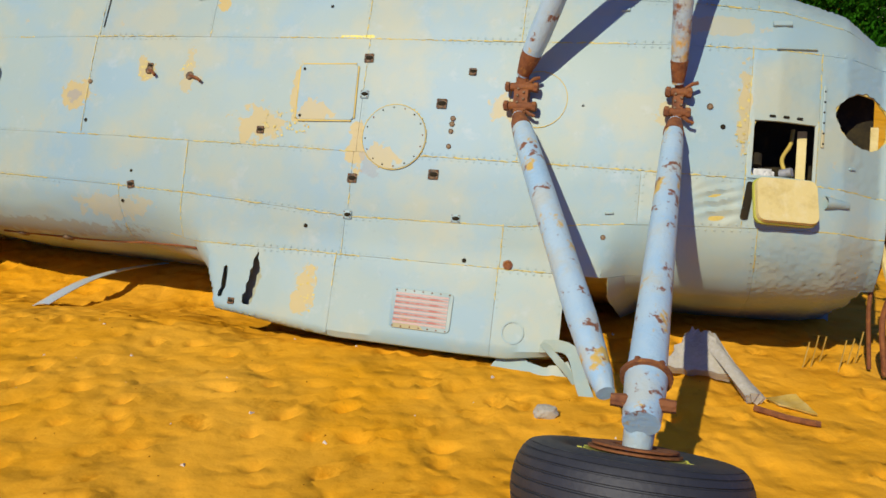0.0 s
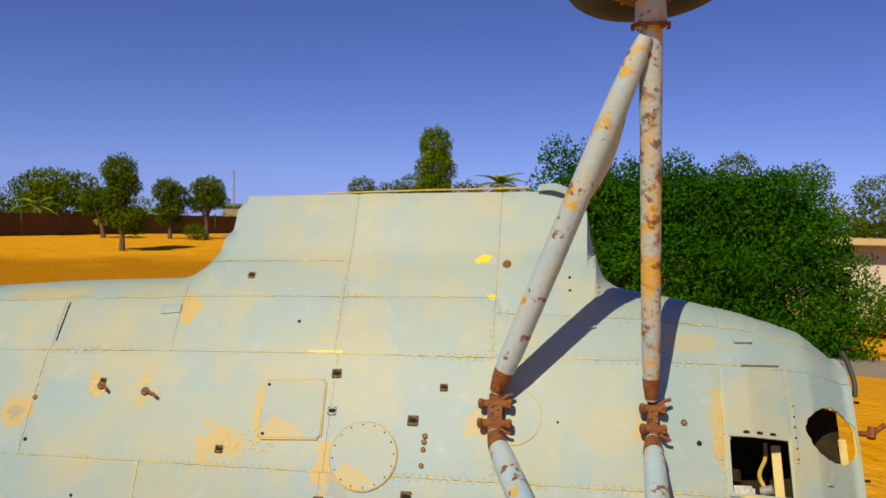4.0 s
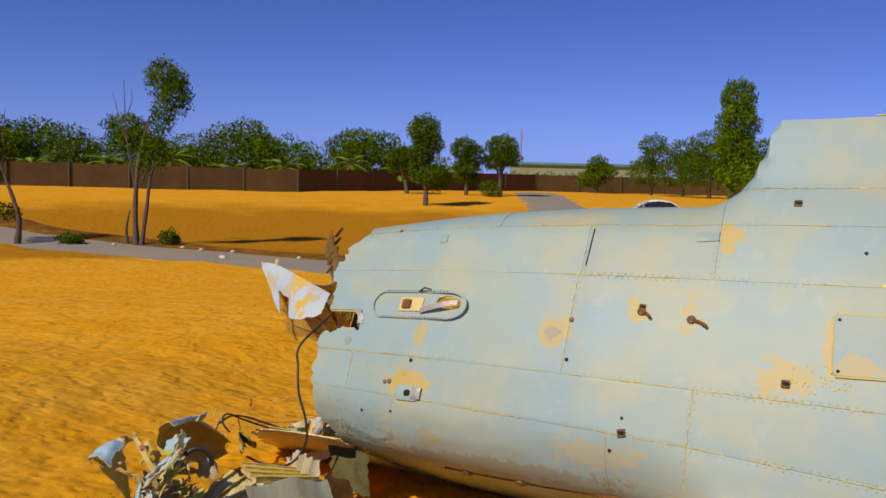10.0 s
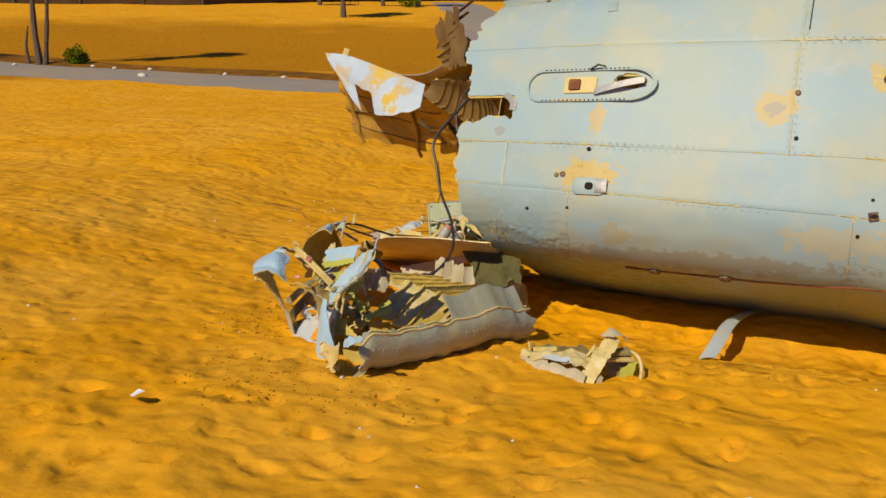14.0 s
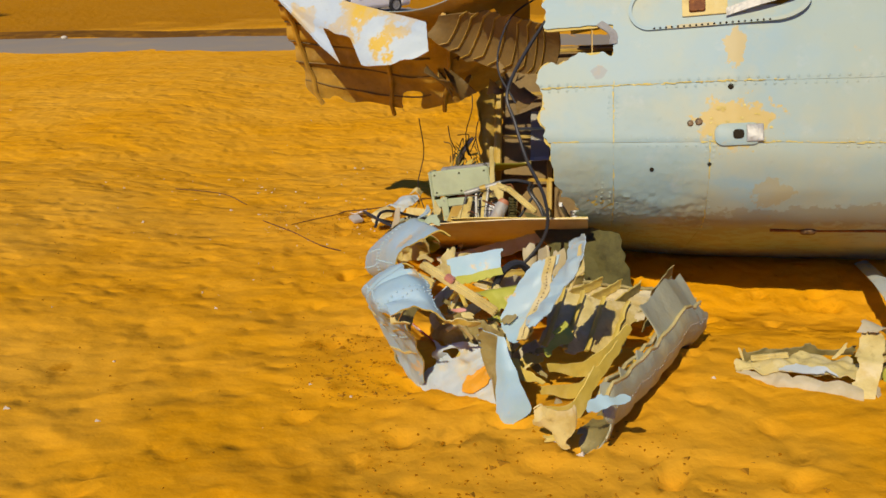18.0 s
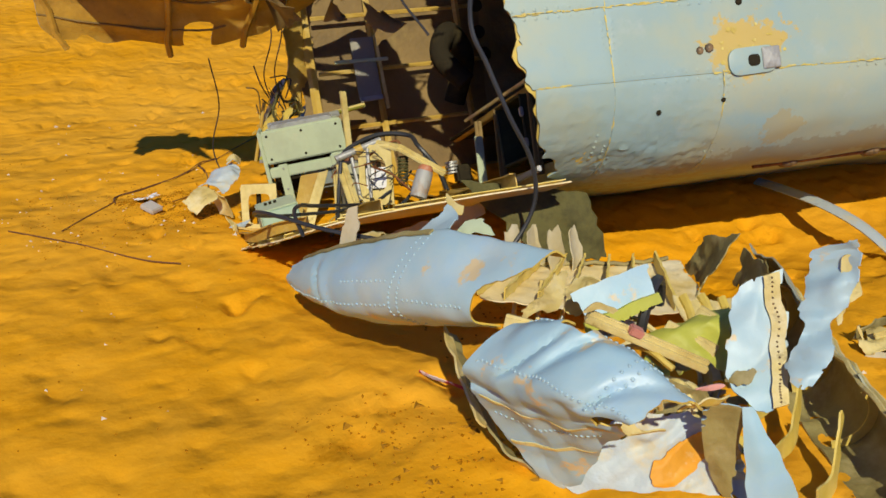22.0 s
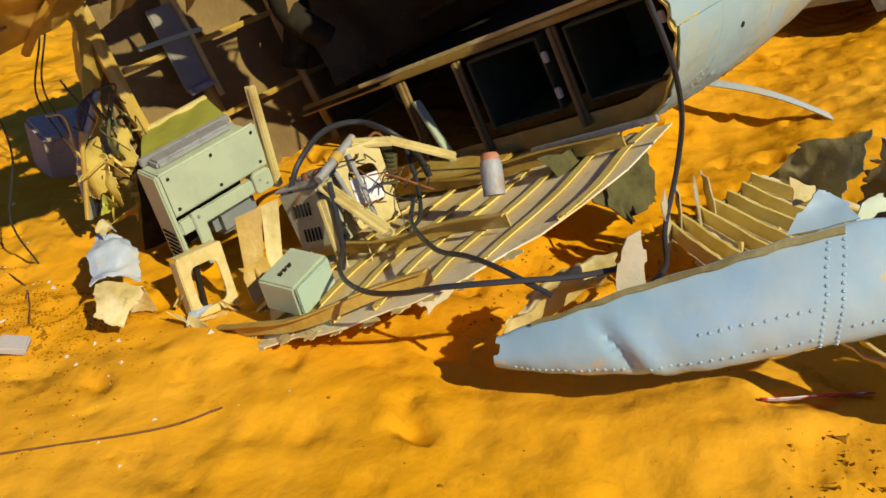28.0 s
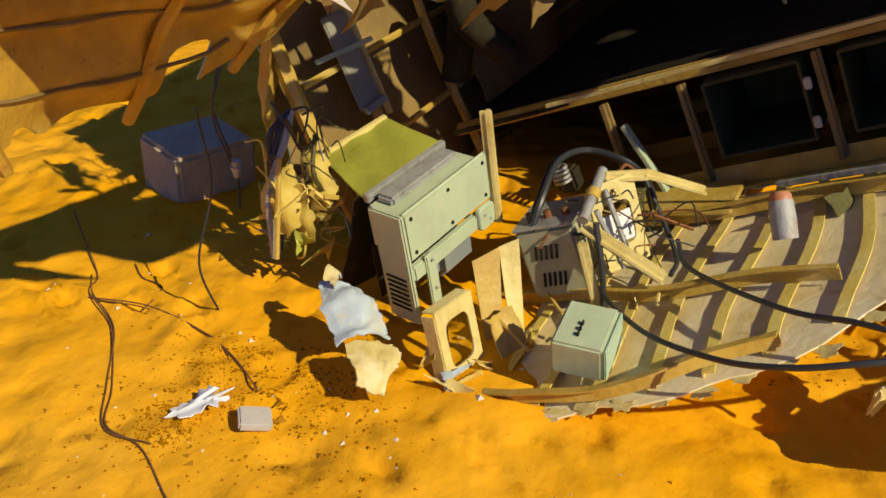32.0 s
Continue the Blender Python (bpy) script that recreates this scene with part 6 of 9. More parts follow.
wire_mats = [CABLE, CABLE, PALE, RUST, OLIVE_DARK]
for k in range(26):
    a = Vector((-3.40 + random.uniform(-0.12, 0.12), 4.93 + random.uniform(-0.10, 0.10), 0.05 + random.uniform(-0.09, 0.09)))
    b = a + Vector((random.uniform(-0.12, 0.14), random.uniform(-0.16, 0.10), random.uniform(-0.10, 0.06)))
    c = a.lerp(b, 0.5) + Vector((random.uniform(-0.05, 0.05), random.uniform(-0.05, 0.05), random.uniform(-0.02, 0.06)))
    part("wire", tube(smooth_line([a, c, b], 6), random.choice([0.0015, 0.002, 0.003, 0.004]), 5), random.choice(wire_mats), yb)
loop = [(-3.490, 5.125, 0.030), (-3.445, 5.115, 0.100), (-3.325, 5.100, 0.140), (-3.235, 5.040, 0.140), (-3.255, 4.940, 0.135), (-3.215, 4.880, 0.070), (-3.190, 4.845, -0.010)]
cable("cable_loom", loop, 0.008, "black cable loom looped over the equipment rack")
cable("cable_loom", [(p[0] + 0.015, p[1] + 0.012, p[2] - 0.012) for p in loop], 0.005, "black cable loom looped over the equipment rack")
cable("cable_loom", [(-3.535, 4.985, 0.110), (-3.560, 4.955, 0.020), (-3.580, 4.935, -0.080), (-3.600, 4.945, -0.140)], 0.007, "black cable loom looped over the equipment rack")
cable("cable_loom", [(-3.250, 4.900, 0.110), (-3.330, 4.830, 0.030), (-3.420, 4.790, -0.010), (-3.480, 4.800, -0.020)], 0.006, "black cable loom looped over the equipment rack")

can = thing("metal_can", Matrix.Translation((-3.449, 4.592, 0.138)) @ Vector((0.042, 0.027, 0.072)).to_track_quat("Z", "Y").to_matrix().to_4x4(), "rusty grey metal can on the ribbed panel", "can")
part("body", lathe([(0.001, -0.03), (0.027, -0.03), (0.0275, 0.020), (0.026, 0.050), (0.024, 0.055), (0.001, 0.055)], 20), material("dull_tin", (0.36, 0.36, 0.33), 0.6, metal=0.1, grain=[((0.30, 0.16, 0.06), 20, 0.5, 0.7, 0.8)], bump=0.3), can)
part("top", dome(0.024, 0.022, 12), material("red_lead", (0.45, 0.17, 0.08), 0.6, grain=[((0.6, 0.5, 0.4), 30, 0.5, 0.7, 0.6)]), can, "faded red cap", Matrix.Translation((0, 0, 0.053)))
brk = thing("corner_bracket", None, "cream triangular bracket beside the radio set", "bracket")
part("plate", bent([(-3.53, 5.19, 0.0), (-3.51, 5.15, 0.02), (-3.60, 5.10, -0.17), (-3.64, 5.12, -0.17)], 5, 8, 0.006, 0.004, 1.0), [PALE, PALE], brk)
part("plate", bent([(-3.53, 5.19, 0.0), (-3.58, 5.24, -0.02), (-3.65, 5.18, -0.18), (-3.63, 5.14, -0.18)], 5, 8, 0.006, 0.004, 2.0), [GOLD, GOLD], brk)
knot = thing("torn_bracket", None, "crumpled cream bracket on the ribbed panel", "bracket")
part("piece", bent([(-3.68, 5.18, -0.10), (-3.62, 5.13, -0.09), (-3.66, 5.08, -0.16), (-3.71, 5.13, -0.17)], 6, 6, 0.03, 0.004, 12.0, 0.2), [PALE, GOLD], knot)

cr = thing("crumpled_white_sheet", None, "crumpled white metal sheet at the panel's torn end", "metal sheet")
plate("sheet", [[(-3.745, 5.550, -0.040), (-3.722, 5.500, -0.030)], [(-3.825, 5.505, -0.050), (-3.800, 5.440, -0.030), (-3.770, 5.390, -0.060)], [(-3.915, 5.440, -0.080), (-3.885, 5.390, -0.055), (-3.850, 5.330, -0.085)]], [FOLD_WHITE, FOLD_WHITE], cr, 3.0, 0.012, 0.010, 0.006)
plate("fold", [[(-3.895, 5.425, -0.066), (-3.855, 5.325, -0.070)], [(-3.945, 5.400, -0.072), (-3.910, 5.310, -0.090)], [(-3.990, 5.372, -0.085), (-3.952, 5.318, -0.140)]], [CREAM_SKIN, CREAM_SKIN], cr, 6.0, 0.008, 0.008, 0.006)
plate("curl", [[(-3.700, 5.540, -0.010), (-3.720, 5.500, -0.035)], [(-3.735, 5.530, 0.005), (-3.750, 5.490, -0.015)], [(-3.765, 5.540, -0.020), (-3.780, 5.490, -0.030)]], [FOLD_WHITE, CREAM_SKIN], cr, 8.0, 0.010, 0.008, 0.006)
plate("under_fold", [[(-3.880, 5.400, -0.075), (-3.840, 5.345, -0.085)], [G(-3.850, 5.390, 0.0), G(-3.815, 5.340, 0.0)]], [CREAM_SKIN, CREAM_SKIN], cr, 9.0, 0.008, 0.006, 0.008)

tangle = thing("torn_wiring", None, "tangle of torn wires and scraps at the broken frame", "wiring")
random.seed(21)
for k in range(30):
    p = Vector((-3.47 + random.uniform(-0.06, 0.06), 5.68 + random.uniform(-0.08, 0.09), 0.04 + random.uniform(-0.12, 0.16)))
    q = p + Vector((random.uniform(-0.06, 0.06), random.uniform(-0.06, 0.06), random.uniform(-0.16, 0.16)))
    m = p.lerp(q, 0.5) + Vector((random.uniform(-0.05, 0.05), random.uniform(-0.05, 0.05), random.uniform(-0.05, 0.05)))
    part("wire", tube(smooth_line([p, m, q], 5), random.choice([0.002, 0.003, 0.006]), 5), random.choice([GOLD, OLIVE_DARK, CABLE, PRIMER]), tangle)
for k in range(12):
    p = Vector((-3.48 + random.uniform(-0.06, 0.06), 5.71 + random.uniform(-0.08, 0.08), -0.04 + random.uniform(-0.14, 0.10)))
    q = [p + Vector((random.uniform(-0.06, 0.06), random.uniform(-0.06, 0.06), random.uniform(-0.05, 0.05))) for _ in range(4)]
    part("scrap", bent(q, 5, 5, 0.025, 0.002, k + 60.0, 0.2), [random.choice([PALE, GOLD, PRIMER, GREEN_PRIMER]), GOLD], tangle)
for k, (p, a, b) in enumerate((((-3.50, 5.73, 0.00), (0.02, 0.05, 0.03), (0.02, -0.02, 0.06)), ((-3.49, 5.69, -0.03), (0.03, 0.04, -0.02), (0.00, 0.02, 0.07)), ((-3.47, 5.76, -0.04), (0.03, 0.03, 0.04), (-0.03, 0.03, 0.03)), ((-3.45, 5.66, 0.05), (0.02, 0.05, 0.01), (0.03, 0.01, 0.05)))):
    p, a, b = Vector(p), Vector(a), Vector(b)
    plate("crumpled_scrap", [[p - a - b, p - b * 1.2, p + a - b], [p - a * 1.2, p + b.cross(a) * 9, p + a * 1.2], [p - a + b, p + b * 1.2, p + a + b]], [(PRIMER, STRINGER, GREEN_PRIMER, CREAM_SKIN)[k], PRIMER], tangle, 400.0 + k, 0.010, 0.010, 0.007)
for k in range(3):
    part("hose", tube(smooth_line([(-3.55 + 0.02 * k, 5.74, -0.14), (-3.52 + 0.02 * k, 5.76, 0.02), (-3.46, 5.74 + 0.02 * k, 0.14), (-3.42, 5.74, 0.20)], 6), 0.009, 7), BARE if k == 0 else CABLE, tangle)
part("rod", tube([(-3.58, 5.72, -0.12), (-3.52, 5.73, 0.12)], 0.007, 7), GOLD, tangle)
litter = thing("torn_scraps", None, "yellowed torn metal scraps on the panel's end", "metal scraps")
for k in range(16):
    p = HW(-4.24 + random.uniform(-0.08, 0.10), -0.66 + random.uniform(-0.02, 0.05), -1.25 + random.uniform(-0.15, 0.14))
    q = [p + Vector((random.uniform(-0.05, 0.05), random.uniform(-0.05, 0.05), random.uniform(-0.03, 0.05))) for _ in range(4)]
    part("scrap", bent(q, 5, 5, 0.025, 0.002, k + 90.0, 0.2), [random.choice([PALE, GOLD, FOLD_PAINT]), GOLD], litter)
for k in range(9):
    p = HW(-4.02 + random.uniform(-0.15, 0.12), -0.675, -1.05 + random.uniform(-0.12, 0.12))
    q = p + Vector((random.uniform(-0.10, 0.10), random.uniform(-0.10, 0.10), random.uniform(-0.01, 0.03)))
    part("stick", tube([p, q], 0.004, 5), random.choice([GOLD, PALE]), litter)

# ---- crushed tail section lying in front of the break ----
PILE = thing("crushed_tail_section", None, "crushed blue-grey tail section with torn ribs, lying on sand", "wreckage")


# blue cone of skin: its top edge, its swelling side and its lower edge, tip to open end
CONE_IN = (-3.70, 3.95, 0.15)
cone_rows = [[(-3.925, 4.440, 0.058), (-3.905, 4.295, 0.150), (-3.862, 4.085, 0.262), (-3.815, 3.880, 0.358), (-3.765, 3.700, 0.398), (-3.730, 3.575, 0.420)],
             [(-3.940, 4.440, 0.066), (-3.925, 4.300, 0.158), (-3.885, 4.090, 0.272), (-3.838, 3.883, 0.370), (-3.800, 3.710, 0.410), (-3.768, 3.577, 0.437)],
             [(-3.965, 4.435, 0.040), (-3.975, 4.280, 0.112), (-3.960, 4.080, 0.210), (-3.920, 3.870, 0.300), (-3.880, 3.700, 0.350), (-3.840, 3.580, 0.385)],
             [(-3.962, 4.430, 0.018), (-3.975, 4.270, 0.060), (-3.972, 4.070, 0.125), (-3.935, 3.860, 0.215), (-3.895, 3.690, 0.275), (-3.855, 3.590, 0.315)],
             [(-3.940, 4.425, 0.000), (-3.915, 4.260, 0.022), (-3.885, 4.060, 0.068), (-3.850, 3.850, 0.160), (-3.825, 3.680, 0.240), (-3.800, 3.590, 0.285)]]
cone_base = loft_fn(cone_rows, 1.0, 0.0022)


def cone_fn(s, t):
    p = cone_base(s, t)
    out = Vector((-0.95, 0, 0.3))
    d = s - lerp(0.17, 0.36, t)
    fold = -0.009 * math.exp(-(d / 0.011) ** 2) + 0.007 * math.exp(-((d - 0.03) / 0.02) ** 2)
    dent = -0.012 * math.exp(-((s - 0.80) / 0.07) ** 2 - ((t - 0.40) / 0.10) ** 2)
    return p + out * (fold * ease(t, 0.25, 0.5) + dent)


cone_rag = torn_edge(cone_fn, 0.014, 3.0, "lr")
shell = part("shell", sheet(cone_fn, 74, 34, 0.004, lambda s, t: cone_rag(s, t) and s < lerp(0.995, 0.845, ease(t, 0.36, 0.58)) + 0.012 * (1 - 2 * abs(noise.noise(Vector((t * 24, 3.0, 0)))))), [PRIMER, BLUE], PILE, "blue-grey riveted cone of skin")
rivet_row(cone_fn, [(s0, 0.27 + 0.032 * k) for s0 in (0.575, 0.600) for k in range(22)], shell, BLUE, 0.0036, CONE_IN)
rivet_row(cone_fn, [(0.05 + 0.0155 * k, 0.70) for k in range(34)] + [(0.40 + 0.0155 * k, 0.55) for k in range(11)] + [(0.62 + 0.016 * k, 0.66) for k in range(13)], shell, BLUE, 0.0034, CONE_IN)
part("lap_strip", sheet(lambda s, t: cone_fn(lerp(0.10, 0.60, s), lerp(0.235, 0.285, t)) + Vector((-0.002, 0, 0.006)), 40, 3, 0.004), [OLIVE, OLIVE], shell)
rivet_row(cone_fn, [(0.12 + 0.018 * k, 0.262) for k in range(27)], shell, RUST, 0.0034, CONE_IN)
plate("fin", [[(-3.828, 3.965, 0.335), (-3.810, 3.850, 0.385)], [(-3.785, 3.950, 0.375), (-3.775, 3.885, 0.390)], [(-3.775, 3.930, 0.405), (-3.770, 3.915, 0.403)]], [BLUE, BLUE], PILE, 2.0, 0.004, 0.005, 0.006, "lrt", "torn blue tab")
plate("cream_tab", [[(-3.765, 3.965, 0.36), (-3.740, 3.925, 0.37)], [(-3.748, 3.975, 0.405), (-3.730, 3.930, 0.39)]], [CREAM_SKIN, CREAM_SKIN], PILE, 3.0, 0.006, 0.008)
plate("back_tear", [[(-3.800, 3.870, 0.360), (-3.740, 3.770, 0.372)], [(-3.760, 3.850, 0.405), (-3.715, 3.765, 0.400)]], [BOXGREEN, OLIVE], PILE, 4.0, 0.008, 0.014)
back, back_fn = plate("ribbed_panel", [[(-3.345, 4.195, 0.025), (-3.215, 4.105, 0.030), (-3.080, 4.025, 0.030), (-2.940, 3.985, 0.036)], [(-3.480, 4.120, 0.050), (-3.340, 4.000, 0.050), (-3.190, 3.900, 0.045), (-3.020, 3.850, 0.045)], [(-3.640, 4.020, 0.085), (-3.480, 3.880, 0.080), (-3.310, 3.760, 0.070), (-3.110, 3.690, 0.060)]],
                      [PANEL_PALE, PANEL_PALE], PILE, 20.0, 0.004, 0.012, 0.010, "lrb", "cream ribbed inner panel", lambda s, t: t < 0.10 and 0.40 < s < 0.44)
for k, s0 in enumerate((0.02, 0.13, 0.26, 0.38, 0.52, 0.66, 0.82)):
    part("stringer", sheet(lambda s, t, s0=s0: back_fn(min(0.99, s0 + 0.010 * max(0, 2 * t - 1)), lerp(0.03, 0.98, s)) + Vector((0, 0, 0.004 + 0.034 * min(1, 2 * t))), 14, 4, 0.003), [STRINGER, OLIVE if k in (3, 6) else STRINGER], back)
part("hem", tube([back_fn(0.02 + 0.06 * k, 0.04) + Vector((0, 0, 0.006 + 0.006 * (k % 2))) for k in range(16)], 0.007, 5), OLIVE, back)
plate("torn_lip", [[(-3.850, 4.440, 0.000), (-3.800, 4.365, 0.060), (-3.740, 4.275, 0.100)], [(-3.845, 4.425, 0.080), (-3.805, 4.335, 0.162), (-3.765, 4.240, 0.205)], [(-3.760, 4.440, 0.020), (-3.710, 4.340, 0.100), (-3.680, 4.250, 0.140)]], [CREAM_SKIN, GREEN_PRIMER], PILE, 6.0, 0.012, 0.014, 0.007, "lrt", "crumpled yellow torn lip")
plate("torn_lip", [[(-3.880, 4.450, 0.000), (-3.850, 4.440, 0.005)], [(-3.885, 4.440, 0.055), (-3.850, 4.430, 0.060)]], [CREAM_SKIN, CREAM_SKIN], PILE, 8.0, 0.006, 0.006, 0.006)
plate("torn_flange", [[(-3.905, 4.228, 0.180), (-3.880, 4.170, 0.205)], [(-3.885, 4.236, 0.250), (-3.862, 4.188, 0.262)], [(-3.872, 4.232, 0.300), (-3.852, 4.205, 0.312)]], [SKIN_GREY, GREEN_PRIMER], PILE, 7.0, 0.005, 0.006, 0.006)

# folded shell below it: swollen top, sharp ridge and a skirt down to the sand
fold_rows = [[(-3.855, 3.505, 0.352), (-3.825, 3.400, 0.392), (-3.800, 3.290, 0.380), (-3.775, 3.175, 0.340)],
             [(-3.915, 3.515, 0.352), (-3.880, 3.400, 0.408), (-3.860, 3.290, 0.412), (-3.825, 3.165, 0.378)],
             [(-3.975, 3.525, 0.305), (-3.955, 3.400, 0.345), (-3.945, 3.290, 0.365), (-3.900, 3.170, 0.362)],
             [(-3.985, 3.530, 0.272), (-3.965, 3.410, 0.288), (-3.945, 3.310, 0.318), (-3.895, 3.200, 0.338)],
             [(-3.955, 3.520, 0.210), (-3.920, 3.420, 0.215), (-3.895, 3.330, 0.245), (-3.860, 3.240, 0.285)],
             [(-3.900, 3.470, 0.110), (-3.880, 3.420, 0.125), (-3.860, 3.370, 0.150), (-3.835, 3.310, 0.190)],
             [(-3.850, 3.420, 0.025), (-3.845, 3.405, 0.030), (-3.835, 3.390, 0.045), (-3.825, 3.370, 0.070)]]
fold_base = loft_fn(fold_rows, 9.0, 0.0045)


def fold2(s, t):
    p = fold_base(s, t)
    side = Vector((-0.8, -0.3, 0.5))
    for s0, t0, w, deep in ((0.50, 0.20, 0.05, -0.020), (0.28, 0.30, 0.03, -0.012), (0.80, 0.28, 0.04, -0.016)):
        d = (s - s0) + 0.7 * (t - t0)
        p = p + side * deep * math.exp(-(d / w) ** 2) * math.exp(-((t - t0) / 0.14) ** 2)
    return p - side * 0.012 * math.exp(-((t - 0.56) / 0.03) ** 2)


fold_rag = torn_edge(fold2, 0.014, 5.0, "rb")
pillow = part("folded_shell", sheet(fold2, 52, 62, 0.004, lambda s, t: fold_rag(s, t) and not (t < 0.16 and 0.30 < s < 0.46) and not (s > 0.80 and 0.44 < t < 0.56 + 0.06 * noise.noise(Vector((s * 30, t * 30, 1))))), [PRIMER, BLUE], PILE, "blue-grey folded shell")
PIL_IN = (-3.80, 3.35, 0.22)
rivet_row(fold2, [(0.05 + 0.030 * k, t0) for t0 in (0.06, 0.345) for k in range(30) if not (t0 < 0.1 and 8 < k < 15)] + [(0.08 + 0.04 * k, 0.70) for k in range(20)] + [(s0, 0.08 + 0.028 * k) for s0 in (0.76, 0.80) for k in range(12)], pillow, BLUE, 0.0034, PIL_IN)
for t0, w in ((0.62, 0.010), (0.79, 0.008)):
    part("crease_strip", sheet(lambda s, t, t0=t0, w=w: fold2(lerp(0.05, 0.92, s), t0 + 0.012 * t + 0.03 * s) + Vector((-0.003, -0.001, 0.002)), 30, 2, 0.003), [CREAM_SKIN, CREAM_SKIN], pillow)
plate("crumpled_corner", [[(-3.920, 3.235, 0.372), (-3.880, 3.180, 0.368), (-3.845, 3.135, 0.352)], [(-3.925, 3.225, 0.345), (-3.890, 3.175, 0.342), (-3.845, 3.140, 0.330)], [(-3.905, 3.225, 0.322), (-3.870, 3.190, 0.318), (-3.835, 3.155, 0.310)]], [CREAM_SKIN, CREAM_SKIN], PILE, 11.0, 0.020, 0.014, 0.006)
plate("rib_strip", [[(-3.835, 3.835, 0.150), (-3.880, 3.680, 0.120), (-3.905, 3.520, 0.085), (-3.860, 3.425, 0.050)], [(-3.805, 3.835, 0.125), (-3.850, 3.680, 0.090), (-3.880, 3.520, 0.055), (-3.840, 3.430, 0.025)]], [OLIVE, CREAM_SKIN], PILE, 12.0, 0.006, 0.004, 0.010, "r", "bent rib strip", None, 0.005)
plate("rib_strip", [[(-3.850, 3.815, 0.175), (-3.905, 3.665, 0.150), (-3.935, 3.560, 0.130)], [(-3.840, 3.800, 0.155), (-3.890, 3.655, 0.125), (-3.915, 3.550, 0.105)]], [CREAM_SKIN, PRIMER], PILE, 13.0, 0.006, 0.005, 0.010, "r", "", None, 0.005)

# white plate below, with its orange stripe
front, front_fn = plate("front_plate", [[(-3.850, 3.405, 0.028), (-3.748, 3.275, 0.030), (-3.690, 3.190, 0.036), (-3.645, 3.120, 0.045)],
                                        [(-3.830, 3.405, 0.090), (-3.730, 3.305, 0.085), (-3.665, 3.230, 0.090), (-3.610, 3.165, 0.115)],
                                        [(-3.815, 3.410, 0.140), (-3.700, 3.325, 0.150), (-3.640, 3.265, 0.165), (-3.600, 3.200, 0.190)],
                                        [(-3.800, 3.420, 0.180), (-3.690, 3.345, 0.190), (-3.625, 3.290, 0.205), (-3.610, 3.230, 0.250)]],
                        [FOLD_WHITE, FOLD_WHITE], PILE, 6.0, 0.014, 0.014, 0.007, "lrbt", "white plate with an orange stripe",
                        lambda s, t: ((s - 0.17) / 0.06) ** 2 + ((t - 0.75) / 0.13) ** 2 < 1 + 0.6 * noise.noise(Vector((s * 20, t * 20, 4))) or ((s - 0.62) / 0.05) ** 2 + ((t - 0.93) / 0.12) ** 2 < 1)
stripe = lambda s, t: front_fn(lerp(0.34, 0.90, s), lerp(0.27 + 0.33 * s, 0.47 + 0.33 * s, t)) + Vector((-0.0045, -0.0025, 0.004))
stripe_rag = torn_edge(stripe, 0.006, 8.0)
part("stripe", sheet(stripe, 44, 14, 0.002, stripe_rag), [ORANGE, ORANGE], front, "orange paint stripe")
plate("inner_wall", [[(-3.820, 3.430, 0.160), (-3.690, 3.360, 0.170), (-3.600, 3.260, 0.200)], [(-3.800, 3.430, 0.290), (-3.700, 3.370, 0.270), (-3.620, 3.290, 0.275)]], [OLIVE, OLIVE], PILE, 14.0, 0.014, 0.018, 0.010)

# spike: a sheet folded down a sharp line to a point
plate("spike", [[(-3.648, 3.195, 0.285), (-3.640, 3.190, 0.285), (-3.632, 3.186, 0.285)], [(-3.655, 3.165, 0.200), (-3.635, 3.140, 0.200), (-3.608, 3.130, 0.205)], [(-3.660, 3.140, 0.125), (-3.630, 3.115, 0.120), (-3.578, 3.100, 0.125)], [(-3.656, 3.126, 0.080), (-3.644, 3.114, 0.076), (-3.622, 3.106, 0.080)], [(-3.652, 3.113, 0.030), (-3.651, 3.112, 0.030), (-3.650, 3.111, 0.030)]], [BLUE, BLUE], PILE, 15.0, 0.003, 0.002, 0.006, "", "pale blue folded spike of skin")
# Left half of the fold; its shade is put in as olive colour.
plate("shaded_wall", [[(-3.700, 3.235, 0.300), (-3.630, 3.180, 0.290)], [(-3.680, 3.240, 0.200), (-3.635, 3.185, 0.180)], [(-3.660, 3.230, 0.110), (-3.640, 3.170, 0.080)]], [BLUE, OLIVE], PILE, 16.0, 0.008, 0.012, 0.008)

# upright torn plates
up, up_fn = plate("upright_plate", [[(-3.568, 3.335, 0.398), (-3.520, 3.318, 0.432), (-3.472, 3.292, 0.458)], [(-3.600, 3.290, 0.355), (-3.545, 3.270, 0.375), (-3.498, 3.245, 0.390)], [(-3.640, 3.245, 0.300), (-3.590, 3.215, 0.310), (-3.545, 3.190, 0.330)], [(-3.632, 3.195, 0.270), (-3.615, 3.175, 0.272), (-3.590, 3.160, 0.285)]],
                  [BLUE, BLUE], PILE, 17.0, 0.011, 0.012, 0.007, "lrbt", "upright torn plate with a riveted strap")
strap_fn = lambda s, t: up_fn(lerp(0.815, 0.845, s), t) + Vector((-0.004, -0.004, 0.003)) + Vector((0.02, -0.012, 0.008)) * (s - 0.5)
part("strap", sheet(strap_fn, 3, 34, 0.004), [CREAM_SKIN, CREAM_SKIN], up)
rivet_row(strap_fn, [(0.5, 0.03 + 0.036 * k) for k in range(27)], up, PAD, 0.0022, (-3.40, 3.40, 0.30))
